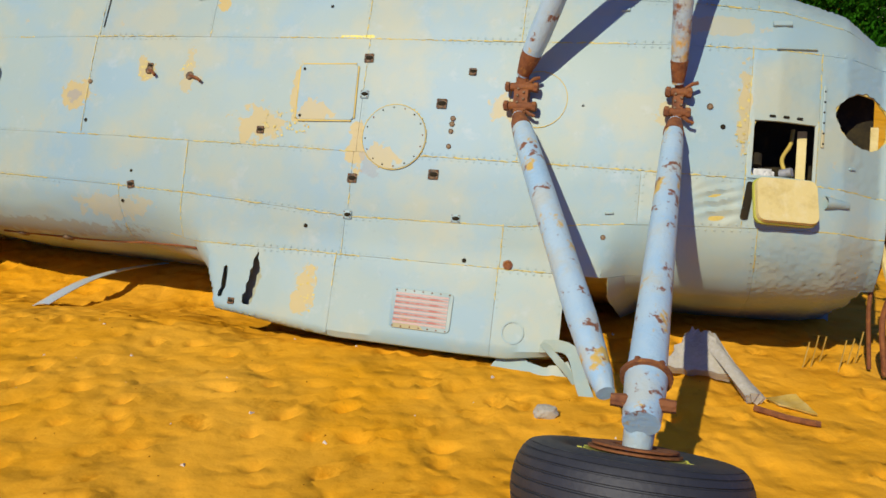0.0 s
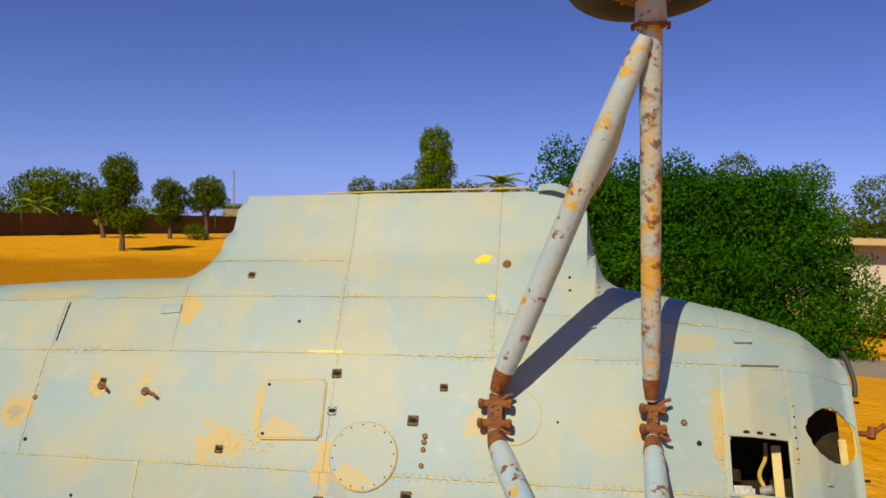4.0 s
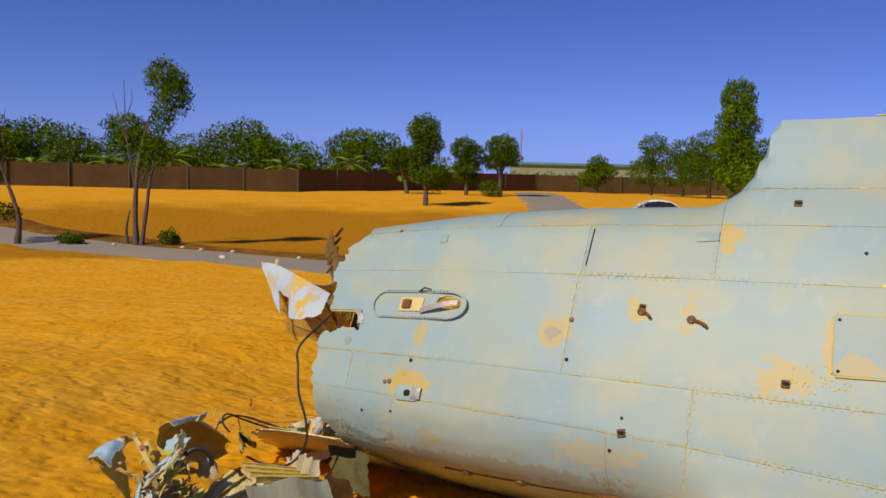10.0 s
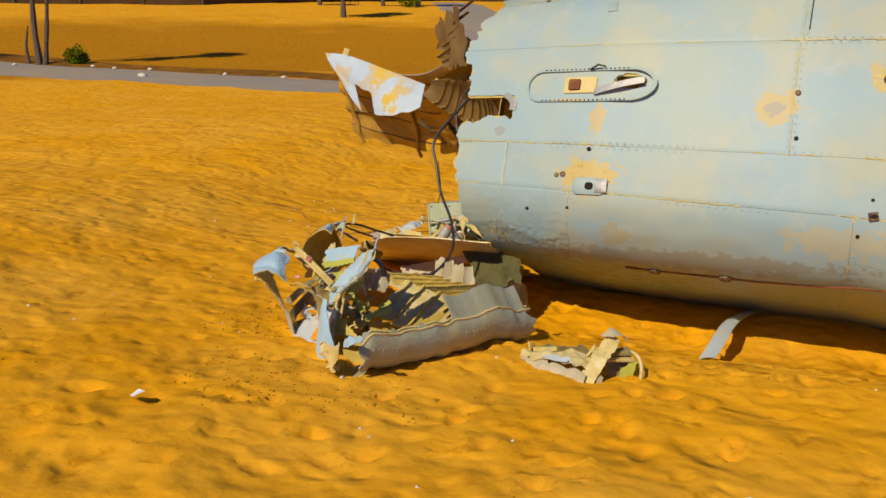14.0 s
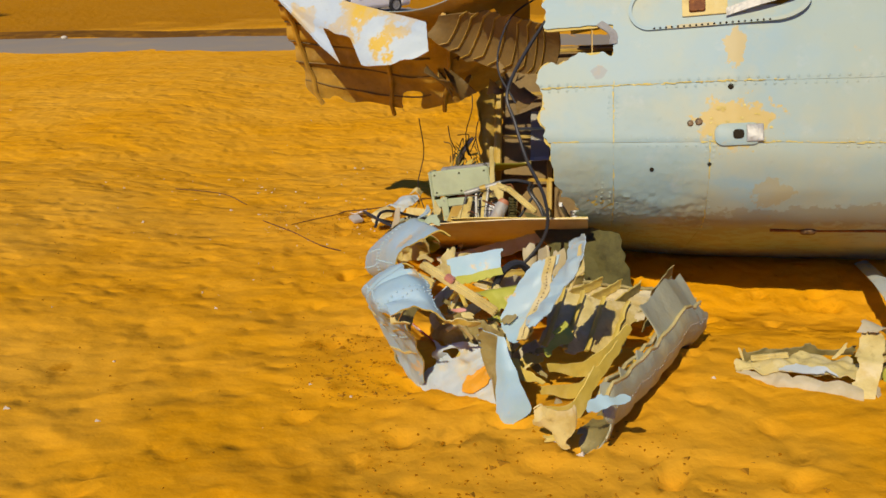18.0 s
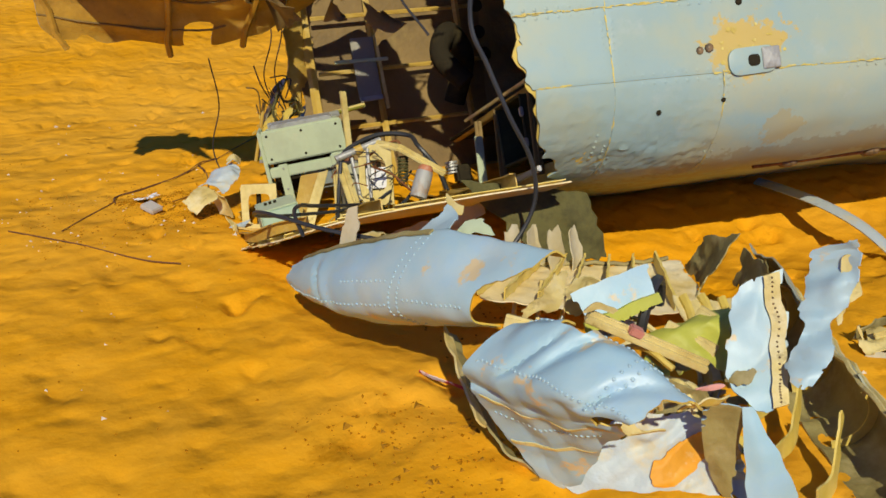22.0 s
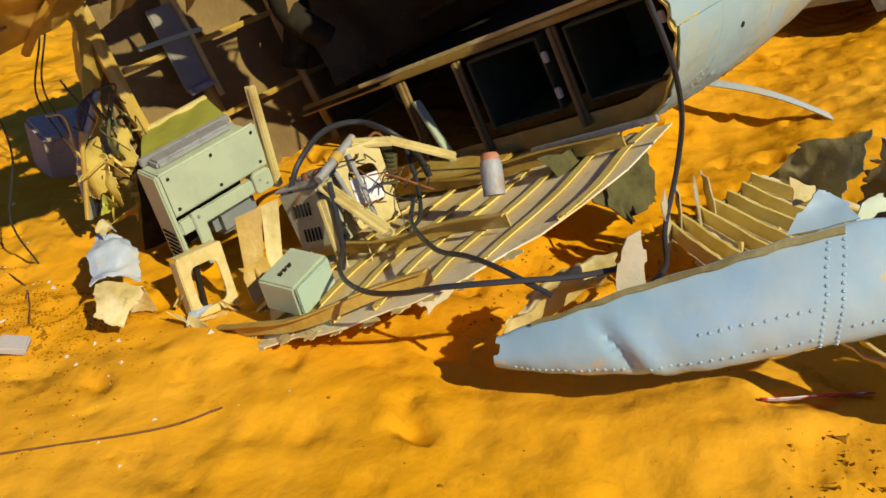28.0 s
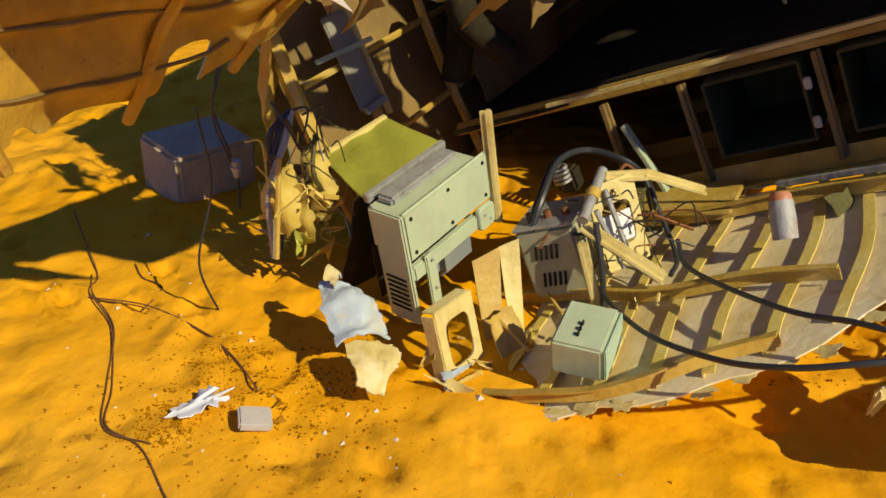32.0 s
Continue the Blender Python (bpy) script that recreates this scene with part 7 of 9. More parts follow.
plate("upright_fin", [[(-3.450, 3.268, 0.512), (-3.438, 3.225, 0.540), (-3.432, 3.190, 0.556)], [(-3.480, 3.235, 0.450), (-3.468, 3.200, 0.470), (-3.455, 3.165, 0.480)], [(-3.525, 3.215, 0.385), (-3.515, 3.180, 0.395), (-3.500, 3.150, 0.400)], [(-3.585, 3.175, 0.320), (-3.585, 3.150, 0.325), (-3.575, 3.125, 0.325)]], [BLUE, BLUE], PILE, 18.0, 0.016, 0.012, 0.007, "lrbt", "blue torn fin of skin")
plate("upright_edge", [[(-3.452, 3.215, 0.520), (-3.442, 3.180, 0.530)], [(-3.470, 3.180, 0.430), (-3.455, 3.145, 0.425)], [(-3.555, 3.140, 0.330), (-3.535, 3.110, 0.325)]], [CREAM_SKIN, CREAM_SKIN], PILE, 19.0, 0.014, 0.018, 0.007)

# leading edge trough
TA, TB = Vector((-3.51, 2.95, 0.0)), Vector((-2.95, 3.78, 0.0))
TD = (TB - TA).normalized()
TS = Vector((TD.y, -TD.x, 0))


def trough_fn(s, t):
    p = TA.lerp(TB, s)
    z0 = ground_z(p.x, p.y)
    r = 0.078 + 0.014 * s + 0.006 * noise.noise(Vector((s * 8, t * 3, 2)))
    a = radians(lerp(-100, 75, t))
    x = math.cos(a) * r
    z = r * 1.05 + math.sin(a) * r
    if t > 0.85:
        z += (t - 0.85) * 0.40
        x -= (t - 0.85) * 0.16
    return crush(Vector((p.x, p.y, z0)) + TS * x + Vector((0, 0, z - 0.005)), 4.0, 0.0018)


tr = part("leading_edge", sheet(trough_fn, 74, 26, 0.004, lambda s, t: not (s < 0.03 + 0.05 * noise.noise(Vector((t * 9, 0, 0)))) and not (s > 0.95 + 0.06 * noise.noise(Vector((t * 7, 3, 0)))) and not (t > 0.86 + 0.03 * noise.noise(Vector((s * 22, 2, 0))) and (s < 0.50 or s > 0.92))), [TROUGH, OLIVE], PILE, "grey curved leading edge skin")
rivet_row(trough_fn, [(0.06 + 0.022 * k, t0) for t0 in (0.80, 0.62) for k in range(41)], tr, BARE, 0.003, TA.lerp(TB, 0.5) + Vector((0, 0, 0.08)))
for dt in (0.845, 0.875):
    part("hem", tube([trough_fn(k / 40, dt - 0.03) + Vector((0, 0, 0.004)) - TS * (dt - 0.845) * 0.35 for k in range(2, 39)], 0.0055, 5), CREAM_SKIN, tr)
for s0, drop in ((0.30, 0.2), (0.52, 0.4), (0.74, 0.3)):
    def rib(s, t, s0=s0, drop=drop):
        q = trough_fn(s0, lerp(0.10, 0.86, s))
        base = TA.lerp(TB, s0) - TS * 0.02
        return q.lerp(Vector((base.x, base.y, ground_z(base.x, base.y) + 0.10)), t * drop)
    part("rib", sheet(rib, 14, 4, 0.003), [PRIMER, OLIVE], tr)
# yellow rib blades that lean from the shell into the trough, and its pale lining
for k, (a, b, c, w) in enumerate((((-3.555, 3.085, 0.135), (-3.470, 3.110, 0.135), (-3.400, 3.165, 0.215), 0.040), ((-3.540, 3.200, 0.130), (-3.420, 3.235, 0.120), (-3.300, 3.320, 0.190), 0.034), ((-3.500, 3.300, 0.140), (-3.380, 3.330, 0.130), (-3.240, 3.420, 0.190), 0.036))):
    low = Vector((0.012, -0.006, -w))
    plate("rib_blade", [[a, b, c], [Vector(p) + low * f for p, f in ((a, 0.6), (b, 1.2), (c, 0.7))]], [STRINGER, PRIMER], PILE, 30.0 + k, 0.004, 0.005, 0.008, "lr", "curved yellow rib", None, 0.004)
plate("lining", [[(-3.575, 3.100, 0.095), (-3.490, 3.240, 0.085)], [(-3.540, 3.030, 0.050), (-3.430, 3.180, 0.045)], [(-3.500, 2.985, 0.055), (-3.390, 3.130, 0.050)]], [SKIN_GREY, SKIN_GREY], PILE, 33.0, 0.006, 0.016, 0.010)
fl, fl_fn = plate("ribbed_floor", [[(-3.520, 3.385, 0.150), (-3.400, 3.385, 0.120), (-3.250, 3.420, 0.085)], [(-3.470, 3.475, 0.205), (-3.350, 3.475, 0.175), (-3.210, 3.480, 0.135)], [(-3.430, 3.570, 0.250), (-3.310, 3.565, 0.215), (-3.160, 3.560, 0.170)]], [CREAM_SKIN, PRIMER], PILE, 34.0, 0.005, 0.010, 0.009, "lrbt", "cream ribbed inner panel")
for s0 in (0.12, 0.36, 0.60, 0.84):
    part("stiffener", tube([fl_fn(s0 + 0.02 * t, t) + Vector((0, -0.004, 0.010)) for t in [0.02 + 0.12 * k for k in range(9)]], [(0.010, 0.005)] * 9, 6), PRIMER, fl)
plate("far_end", [[(-2.930, 3.960, 0.020), (-3.000, 3.850, 0.015), (-3.120, 3.760, 0.020)], [(-2.935, 3.920, 0.110), (-2.990, 3.820, 0.125), (-3.080, 3.740, 0.130)], [(-2.950, 3.890, 0.150), (-2.985, 3.800, 0.200), (-3.010, 3.725, 0.235)]], [OLIVE, OLIVE], PILE, 35.0, 0.012, 0.014, 0.010, "lrbt", "olive torn end plate")
plate("far_lip", [[(-3.010, 3.730, 0.090), (-3.090, 3.600, 0.110), (-3.180, 3.480, 0.120)], [(-3.010, 3.720, 0.235), (-3.085, 3.590, 0.230), (-3.175, 3.470, 0.200)]], [OLIVE, PAINT], PILE, 36.0, 0.008, 0.014, 0.010)
plate("torn_end", [[(-3.600, 2.990, 0.225), (-3.550, 2.955, 0.240), (-3.495, 2.935, 0.275)], [(-3.595, 2.985, 0.180), (-3.550, 2.945, 0.170), (-3.495, 2.915, 0.190)], [(-3.590, 2.980, 0.130), (-3.545, 2.940, 0.115), (-3.500, 2.905, 0.130)]], [CREAM_SKIN, CREAM_SKIN], PILE, 37.0, 0.020, 0.022, 0.006, "lrbt", "crumpled cream torn end")
plate("torn_end", [[(-3.560, 3.000, 0.140), (-3.500, 2.960, 0.150)], [(-3.580, 2.960, 0.100), (-3.520, 2.925, 0.110)]], [CREAM_SKIN, PRIMER], PILE, 38.0, 0.018, 0.014, 0.006)
plate("torn_tongue", [[(-3.505, 2.915, 0.215), (-3.455, 2.885, 0.235), (-3.400, 2.855, 0.285)], [(-3.490, 2.925, 0.250), (-3.445, 2.900, 0.280), (-3.395, 2.860, 0.300)]], [BLUE, BLUE], PILE, 39.0, 0.006, 0.010, 0.006, "lrbt", "pale blue torn tongue")

# between the shells: mesh plate, hose hoop, bars, ribs and crumpled linings
mesh, mesh_fn = plate("mesh_panel", [[(-3.745, 3.540, 0.362), (-3.668, 3.520, 0.384), (-3.590, 3.500, 0.404)], [(-3.740, 3.485, 0.305), (-3.668, 3.465, 0.328), (-3.595, 3.445, 0.350)]], [GREEN_PRIMER, BLUE], PILE, 40.0, 0.003, 0.006, 0.008, "lr", "white perforated panel with green moss edge")
plate("green_edge", [[(-3.746, 3.492, 0.322), (-3.600, 3.455, 0.366)], [(-3.742, 3.482, 0.300), (-3.596, 3.442, 0.345)]], [GREEN_PRIMER, GREEN_PRIMER], mesh, 41.0, 0.003, 0.006, 0.006, "t", "green flaking edge", None, 0.008)
part("hoop", tube([Vector((-3.560, 3.500, 0.270)) + Vector((0.060 * math.cos(a), 0.035 * math.cos(a), 0.085 * math.sin(a))) for a in [math.pi * k / 16 for k in range(17)]], 0.011, 7), CABLE, PILE, "black rubber hoop")
part("cross_bar", beam_on((-3.825, 3.405, 0.405), (-3.640, 3.285, 0.305), 0.018, 0.014, (0, 0, 1), 0.008), CREAM_SKIN, PILE, "cream bar with red marks")
part("red_mark", beam_on((-3.762, 3.362, 0.386), (-3.742, 3.350, 0.374), 0.0195, 0.0155, (0, 0, 1)), RED, PILE)
for k, rows in enumerate(([[(-3.850, 3.420, 0.405), (-3.800, 3.370, 0.425)], [(-3.830, 3.405, 0.445), (-3.790, 3.360, 0.440)]],
                          [[(-3.700, 3.430, 0.300), (-3.580, 3.400, 0.320), (-3.480, 3.400, 0.330)], [(-3.670, 3.370, 0.310), (-3.580, 3.345, 0.340), (-3.500, 3.340, 0.350)], [(-3.640, 3.310, 0.260), (-3.570, 3.290, 0.270), (-3.530, 3.280, 0.290)]],
                          [[(-3.790, 3.640, 0.250), (-3.730, 3.590, 0.280)], [(-3.770, 3.610, 0.360), (-3.705, 3.570, 0.380)]],
                          [[(-3.730, 3.590, 0.270), (-3.650, 3.560, 0.290)], [(-3.710, 3.580, 0.380), (-3.640, 3.545, 0.370)]],
                          [[(-3.870, 3.600, 0.200), (-3.800, 3.560, 0.220)], [(-3.860, 3.580, 0.300), (-3.795, 3.560, 0.330)]],
                          [[(-3.620, 3.260, 0.330), (-3.585, 3.220, 0.360)], [(-3.640, 3.240, 0.270), (-3.600, 3.205, 0.290)]],
                          [[(-3.800, 3.215, 0.340), (-3.740, 3.180, 0.350), (-3.680, 3.190, 0.330)], [(-3.800, 3.225, 0.310), (-3.740, 3.200, 0.310), (-3.680, 3.210, 0.300)]],
                          [[(-3.640, 3.600, 0.180), (-3.480, 3.560, 0.190)], [(-3.620, 3.580, 0.300), (-3.470, 3.550, 0.300)]])):
    plate("torn_lining", rows, [CREAM_SKIN if k not in (1, 7) else SKIN_GREY, (PRIMER, GREEN_PRIMER, OLIVE)[k % 3]], PILE, 50.0 + k, 0.012, 0.016, 0.007)
for a, b in (((-3.630, 3.400, 0.325), (-3.590, 3.310, 0.305)), ((-3.560, 3.390, 0.342), (-3.540, 3.310, 0.325)), ((-3.880, 3.560, 0.330), (-3.790, 3.480, 0.310))):
    part("stiffener", beam_on(a, b, 0.010, 0.022, (0.3, 0.2, 1), 0.010), CREAM_SKIN, PILE)
PINK = material("faded_pink_paint", (0.62, 0.30, 0.26), 0.6, grain=[((0.62, 0.55, 0.45), 18, 0.5, 0.68, 0.7)], bump=0.2)
plate("pink_scrap", [[(-3.785, 3.225, 0.335), (-3.715, 3.180, 0.350)], [(-3.775, 3.205, 0.360), (-3.715, 3.170, 0.370)]], [PINK, CREAM_SKIN], PILE, 60.0, 0.012, 0.010, 0.006, "lrbt", "faded pink scrap")
random.seed(31)
for k in range(34):
    s0, w0 = random.random(), random.random()
    p = Vector((-3.80, 3.60, 0)).lerp(Vector((-3.60, 3.20, 0)), s0) + Vector((0.16 * w0, 0.09 * w0, 0))
    p.z = ground_z(p.x, p.y) + random.uniform(0.05, 0.25) * (1 - 0.35 * w0)
    a = Vector((random.uniform(-1, 1), random.uniform(-1, 1), random.uniform(-0.4, 0.6))).normalized() * random.uniform(0.03, 0.075)
    b = a.orthogonal().normalized() * random.uniform(0.015, 0.04)
    plate("torn_rib", [[p - a - b, p + a - b], [p - a + b, p + a + b]], [random.choice([CREAM_SKIN, CREAM_SKIN, PRIMER, SKIN_GREY, GREEN_PRIMER, FOLD_WHITE]), random.choice([CREAM_SKIN, OLIVE])], PILE, 70.0 + k, 0.014, 0.012, 0.008)
for k in range(6):
    p = Vector((-3.76 + random.uniform(-0.05, 0.15), 3.5 + random.uniform(-0.25, 0.1), 0.26 + random.uniform(-0.06, 0.08)))
    q = p + Vector((random.uniform(0.0, 0.14), random.uniform(-0.16, 0.05), random.uniform(-0.06, 0.05)))
    part("bent_bar", tube(smooth_line([p, p.lerp(q, 0.5) + Vector((0, 0, 0.03)), q], 4), 0.006, 6), random.choice([CREAM_SKIN, PRIMER, RUST, CABLE]), PILE)
for k in range(5):
    p = Vector((-3.50 + 0.05 * k, 4.02 - 0.04 * k, -0.02))
    part("splinter", tube([p, p + Vector((0.03, 0.03, 0.08 + 0.02 * (k % 2)))], 0.007, 5), CREAM_SKIN, PILE)

# long pale strake under the peeled panel, half torn off
strake = thing("torn_strake", None, "long pale torn strake beneath the fuselage", "metal strip")
plate("strip", [[(-3.700, 4.700, -0.075), (-3.540, 4.640, -0.020), (-3.400, 4.560, 0.040), (-3.285, 4.475, 0.105)], [(-3.690, 4.670, -0.105), (-3.530, 4.600, -0.065), (-3.395, 4.530, -0.010), (-3.280, 4.465, 0.065)]], [BOXGREEN, SKIN_GREY], strake, 3.3, 0.006, 0.008, 0.010, "lr")
hang = thing("torn_metal_sheet", None, "torn panel under the fuselage, coloured dark as in its shadow", "metal panel")
# Dark olive puts the fuselage's shadow into the panel's colour.
part("panel", bent([(-3.36, 4.50, 0.18), (-3.02, 4.30, 0.14), (-2.98, 4.22, -0.06), (-3.20, 4.28, -0.05)], 12, 8, 0.03, 0.004, 5.0, 0.08), [OLIVE_DARK, OLIVE_DARK], hang)
for k in range(4):
    p = Vector((-3.42 + 0.05 * k, 4.16 - 0.03 * k, 0.02))
    part("scrap", bent([p, p + Vector((0.07, 0.02, 0.02)), p + Vector((0.05, 0.05, 0.13)), p + Vector((0.01, 0.04, 0.12))], 5, 5, 0.02, 0.003, 70.0 + k, 0.2), [SKIN_GREY, GOLD], hang)

# smaller crumpled piece: a folded sheet, a tall bent plate and a torn frame at its end
clump = thing("crumpled_wreckage", None, "small crumpled heap of cream and white aircraft metal", "wreckage")
for name, rows, mats, seed, deep, rag in (
        ("lower_fold", [[(-2.945, 3.385, 0.005), (-2.83, 3.245, 0.012), (-2.69, 3.135, 0.030)], [(-2.940, 3.390, 0.030), (-2.82, 3.255, 0.045), (-2.685, 3.150, 0.066)], [(-2.930, 3.395, 0.040), (-2.80, 3.285, 0.072), (-2.675, 3.190, 0.088)]], (SKIN_GREY, CREAM_SKIN), 1.0, 0.010, 0.007),
        ("upper_fold", [[(-2.935, 3.390, 0.036), (-2.81, 3.275, 0.074), (-2.670, 3.190, 0.088)], [(-2.900, 3.420, 0.052), (-2.78, 3.330, 0.082), (-2.640, 3.250, 0.096)], [(-2.850, 3.450, 0.050), (-2.74, 3.390, 0.076), (-2.600, 3.320, 0.080)]], (CREAM_SKIN, CREAM_SKIN), 2.0, 0.012, 0.010),
        ("white_patch", [[(-2.845, 3.305, 0.072), (-2.715, 3.200, 0.094)], [(-2.815, 3.325, 0.090), (-2.725, 3.235, 0.106)]], (FOLD_WHITE, FOLD_WHITE), 3.0, 0.006, 0.012),
        ("back_plate", [[(-2.890, 3.445, 0.020), (-2.760, 3.440, 0.040), (-2.580, 3.400, 0.045)], [(-2.900, 3.440, 0.070), (-2.750, 3.430, 0.085), (-2.570, 3.380, 0.095)]], (OLIVE, CREAM_SKIN), 4.0, 0.010, 0.014),
        ("bent_plate", [[(-2.705, 3.155, 0.020), (-2.665, 3.140, 0.022)], [(-2.695, 3.200, 0.090), (-2.630, 3.180, 0.096)], [(-2.650, 3.260, 0.140), (-2.590, 3.235, 0.142)], [(-2.615, 3.325, 0.176), (-2.560, 3.300, 0.176)]], (CREAM_SKIN, OLIVE), 5.0, 0.009, 0.008),
        ("folded_top", [[(-2.640, 3.310, 0.180), (-2.590, 3.275, 0.186)], [(-2.590, 3.335, 0.192), (-2.545, 3.300, 0.190)], [(-2.555, 3.345, 0.165), (-2.515, 3.310, 0.150)]], (SKIN_GREY, CREAM_SKIN), 6.0, 0.008, 0.008),
        # Olive plate stands in for the shade in the hollow behind.
        ("dark_web", [[(-2.610, 3.250, 0.010), (-2.510, 3.300, 0.020)], [(-2.610, 3.290, 0.090), (-2.520, 3.320, 0.110)], [(-2.590, 3.320, 0.150), (-2.530, 3.330, 0.140)]], (OLIVE, OLIVE), 7.0, 0.010, 0.010),
        ("side_web", [[(-2.570, 3.230, 0.010), (-2.500, 3.270, 0.015)], [(-2.545, 3.290, 0.085), (-2.495, 3.310, 0.095)]], (GREEN_PRIMER, OLIVE), 8.0, 0.006, 0.008),
        ("curl", [[(-2.660, 3.130, 0.010), (-2.620, 3.155, 0.012)], [(-2.655, 3.150, 0.060), (-2.618, 3.170, 0.055)], [(-2.640, 3.190, 0.090), (-2.605, 3.205, 0.080)]], (SKIN_GREY, CREAM_SKIN), 9.0, 0.008, 0.008),
        ("torn_tab", [[(-2.690, 3.330, 0.080), (-2.665, 3.320, 0.085)], [(-2.660, 3.320, 0.140), (-2.648, 3.314, 0.145)]], (CREAM_SKIN, CREAM_SKIN), 10.0, 0.004, 0.004),
        ("torn_tab", [[(-2.905, 3.425, 0.045), (-2.880, 3.415, 0.050)], [(-2.905, 3.440, 0.090), (-2.890, 3.430, 0.085)]], (CREAM_SKIN, PRIMER), 11.0, 0.006, 0.006)):
    plate(name, rows, list(mats), clump, 300.0 + seed, deep, rag, 0.007)
part("frame_loop", tube(smooth_line([(-2.640, 3.160, 0.020), (-2.570, 3.200, 0.016), (-2.495, 3.265, 0.020), (-2.480, 3.285, 0.070), (-2.500, 3.320, 0.110), (-2.560, 3.330, 0.125)], 6), 0.007, 6), CREAM_SKIN, clump)
part("low_bar", beam_on((-2.815, 3.175, 0.012), (-2.690, 3.120, 0.016), 0.020, 0.012, (0, 0, 1), 0.008), SKIN_GREY, clump)
part("bent_bar", tube(smooth_line([(-2.690, 3.190, 0.050), (-2.680, 3.130, 0.040), (-2.678, 3.125, 0.012)], 4), 0.006, 6), PRIMER, clump)
for k, (p, q) in enumerate((((-2.62, 3.27, 0.125), (-2.52, 3.30, 0.120)), ((-2.61, 3.26, 0.105), (-2.51, 3.30, 0.096)), ((-2.88, 3.40, 0.062), (-2.79, 3.36, 0.088)))):
    part("stiffener", beam_on(p, q, 0.010, 0.010, (0, 0, 1), 0.008), CREAM_SKIN if k else OLIVE, clump)

sliver = thing("metal_strip", None, "curved pale metal strip lying half in shade", "metal strip")
def sliver_fn(s, t):
    line = [(-1.88, 4.54), (-1.98, 4.30), (-2.06, 4.08), (-2.12, 3.90), (-2.185, 3.74)]
    p = spline([Vector((x, y, 0)) for x, y in line], s)
    q = p + Vector((0.95, 0.35, 0)) * (t - 0.5) * 0.075
    z0, z1 = ground_z(-1.88, 4.54) + 0.02, ground_z(-2.185, 3.74) + 0.012
    return Vector((q.x, q.y, lerp(z0, z1, s) + 0.055 * math.sin(math.pi * s) - 0.006 * (2 * t - 1) ** 2))


part("strip", sheet(sliver_fn, 30, 6, 0.004), [FOLD_WHITE, FOLD_WHITE], sliver)

# slab, rock and scrap by the nose gear
CONCRETE = material("concrete", (0.42, 0.385, 0.29), 0.9, grain=[((0.30, 0.28, 0.24), 9, 0.45, 0.7, 0.7), ((0.52, 0.50, 0.46), 50, 0.5, 0.7, 0.5)], bump=0.6)


def lump(pts_seed, sx, sy, sz, rough=0.25):
    bm = bmesh.new()
    bmesh.ops.create_icosphere(bm, subdivisions=3, radius=1)
    for v in bm.verts:
        c = v.co.copy()
        n = 1 + rough * noise.noise(c * 1.6 + Vector((pts_seed, 0, 0))) + rough * 0.4 * noise.noise(c * 4 + Vector((0, pts_seed, 0)))
        k = max(abs(c.x), abs(c.y), abs(c.z))
        c = c.lerp(c / k, 0.35)
        v.co = Vector((c.x * sx * n, c.y * sy * n, c.z * sz * n))
    return bm


slab = thing("broken_slab", None, "broken grey concrete slab leaning on sand", "rubble")
part("slab", bent([G(0.72, 3.10, 0.02), G(0.98, 3.02, 0.03), G(0.94, 3.16, 0.15), G(0.86, 3.24, 0.16)], 10, 8, 0.02, 0.045, 3.0, 0.1), [CONCRETE, CONCRETE], slab)
part("arm", bent([G(0.90, 3.22, 0.15), G(0.94, 3.20, 0.15), G(1.05, 2.84, 0.02), G(0.98, 2.82, 0.02)], 10, 4, 0.02, 0.04, 5.0, 0.05), [CONCRETE, CONCRETE], slab)
tagged(part("rock", lump(2.0, 0.04, 0.03, 0.025), CONCRETE, m=Matrix.Translation(G(0.23, 2.60, 0.015))), "small pale grey stone on the sand", "rock")
scrap = thing("rusty_bar", None, "short rusty bar on the sand", "metal bar")
part("bar", tube(smooth_line([G(1.00, 2.78, 0.015), G(1.10, 2.70, 0.015), G(1.20, 2.68, 0.012)], 5), 0.012, 7), RUST, scrap)
tagged(part("scrap_plate", bent([G(1.10, 2.82, 0.01), G(1.22, 2.76, 0.015), G(1.18, 2.88, 0.04), G(1.08, 2.90, 0.03)], 6, 6, 0.015, 0.006, 4.4), [GOLD, GOLD]), "bent ochre scrap plate half buried in sand", "metal scrap")

# torn wires and rods at the nose
nose = thing("nose_wreckage", None, "torn hoses and wires hanging from the nose", "wiring")
for k, (dx, dy) in enumerate(((0.0, 0.0), (0.05, 0.04), (0.09, -0.03), (-0.03, 0.06))):
    a = HW(1.45, -0.45 + 0.02 * k, -0.36)
    part("hose", tube(smooth_line([a, a + Vector((0.06 + dx, -0.03 + dy, -0.16)), a + Vector((0.03 + dx, -0.05 + dy, -0.36)), G(a.x + 0.06 + dx, a.y - 0.10 + dy, 0.02)], 6), [0.012, 0.006, 0.006, 0.009][k], 7), [RUST, CABLE, GOLD, RUST][k], nose)
part("rod", tube([HW(1.41, -0.40, -0.40), HW(1.52, -0.75, -0.45)], 0.016, 8), PALE, nose)
for v in (0.36, 0.12, -0.20):
    part("bent_pin", tube([HW(1.43, v, -0.31), HW(1.462, v - 0.004, -0.30)], 0.006, 5), DARK, nose)
part("rubber_strip", tube(smooth_line([HW(1.425, 0.34, -0.31), HW(1.440, 0.28, -0.30), HW(1.452, 0.20, -0.295), HW(1.448, 0.14, -0.30)], 6), 0.011, 7), CABLE, nose)
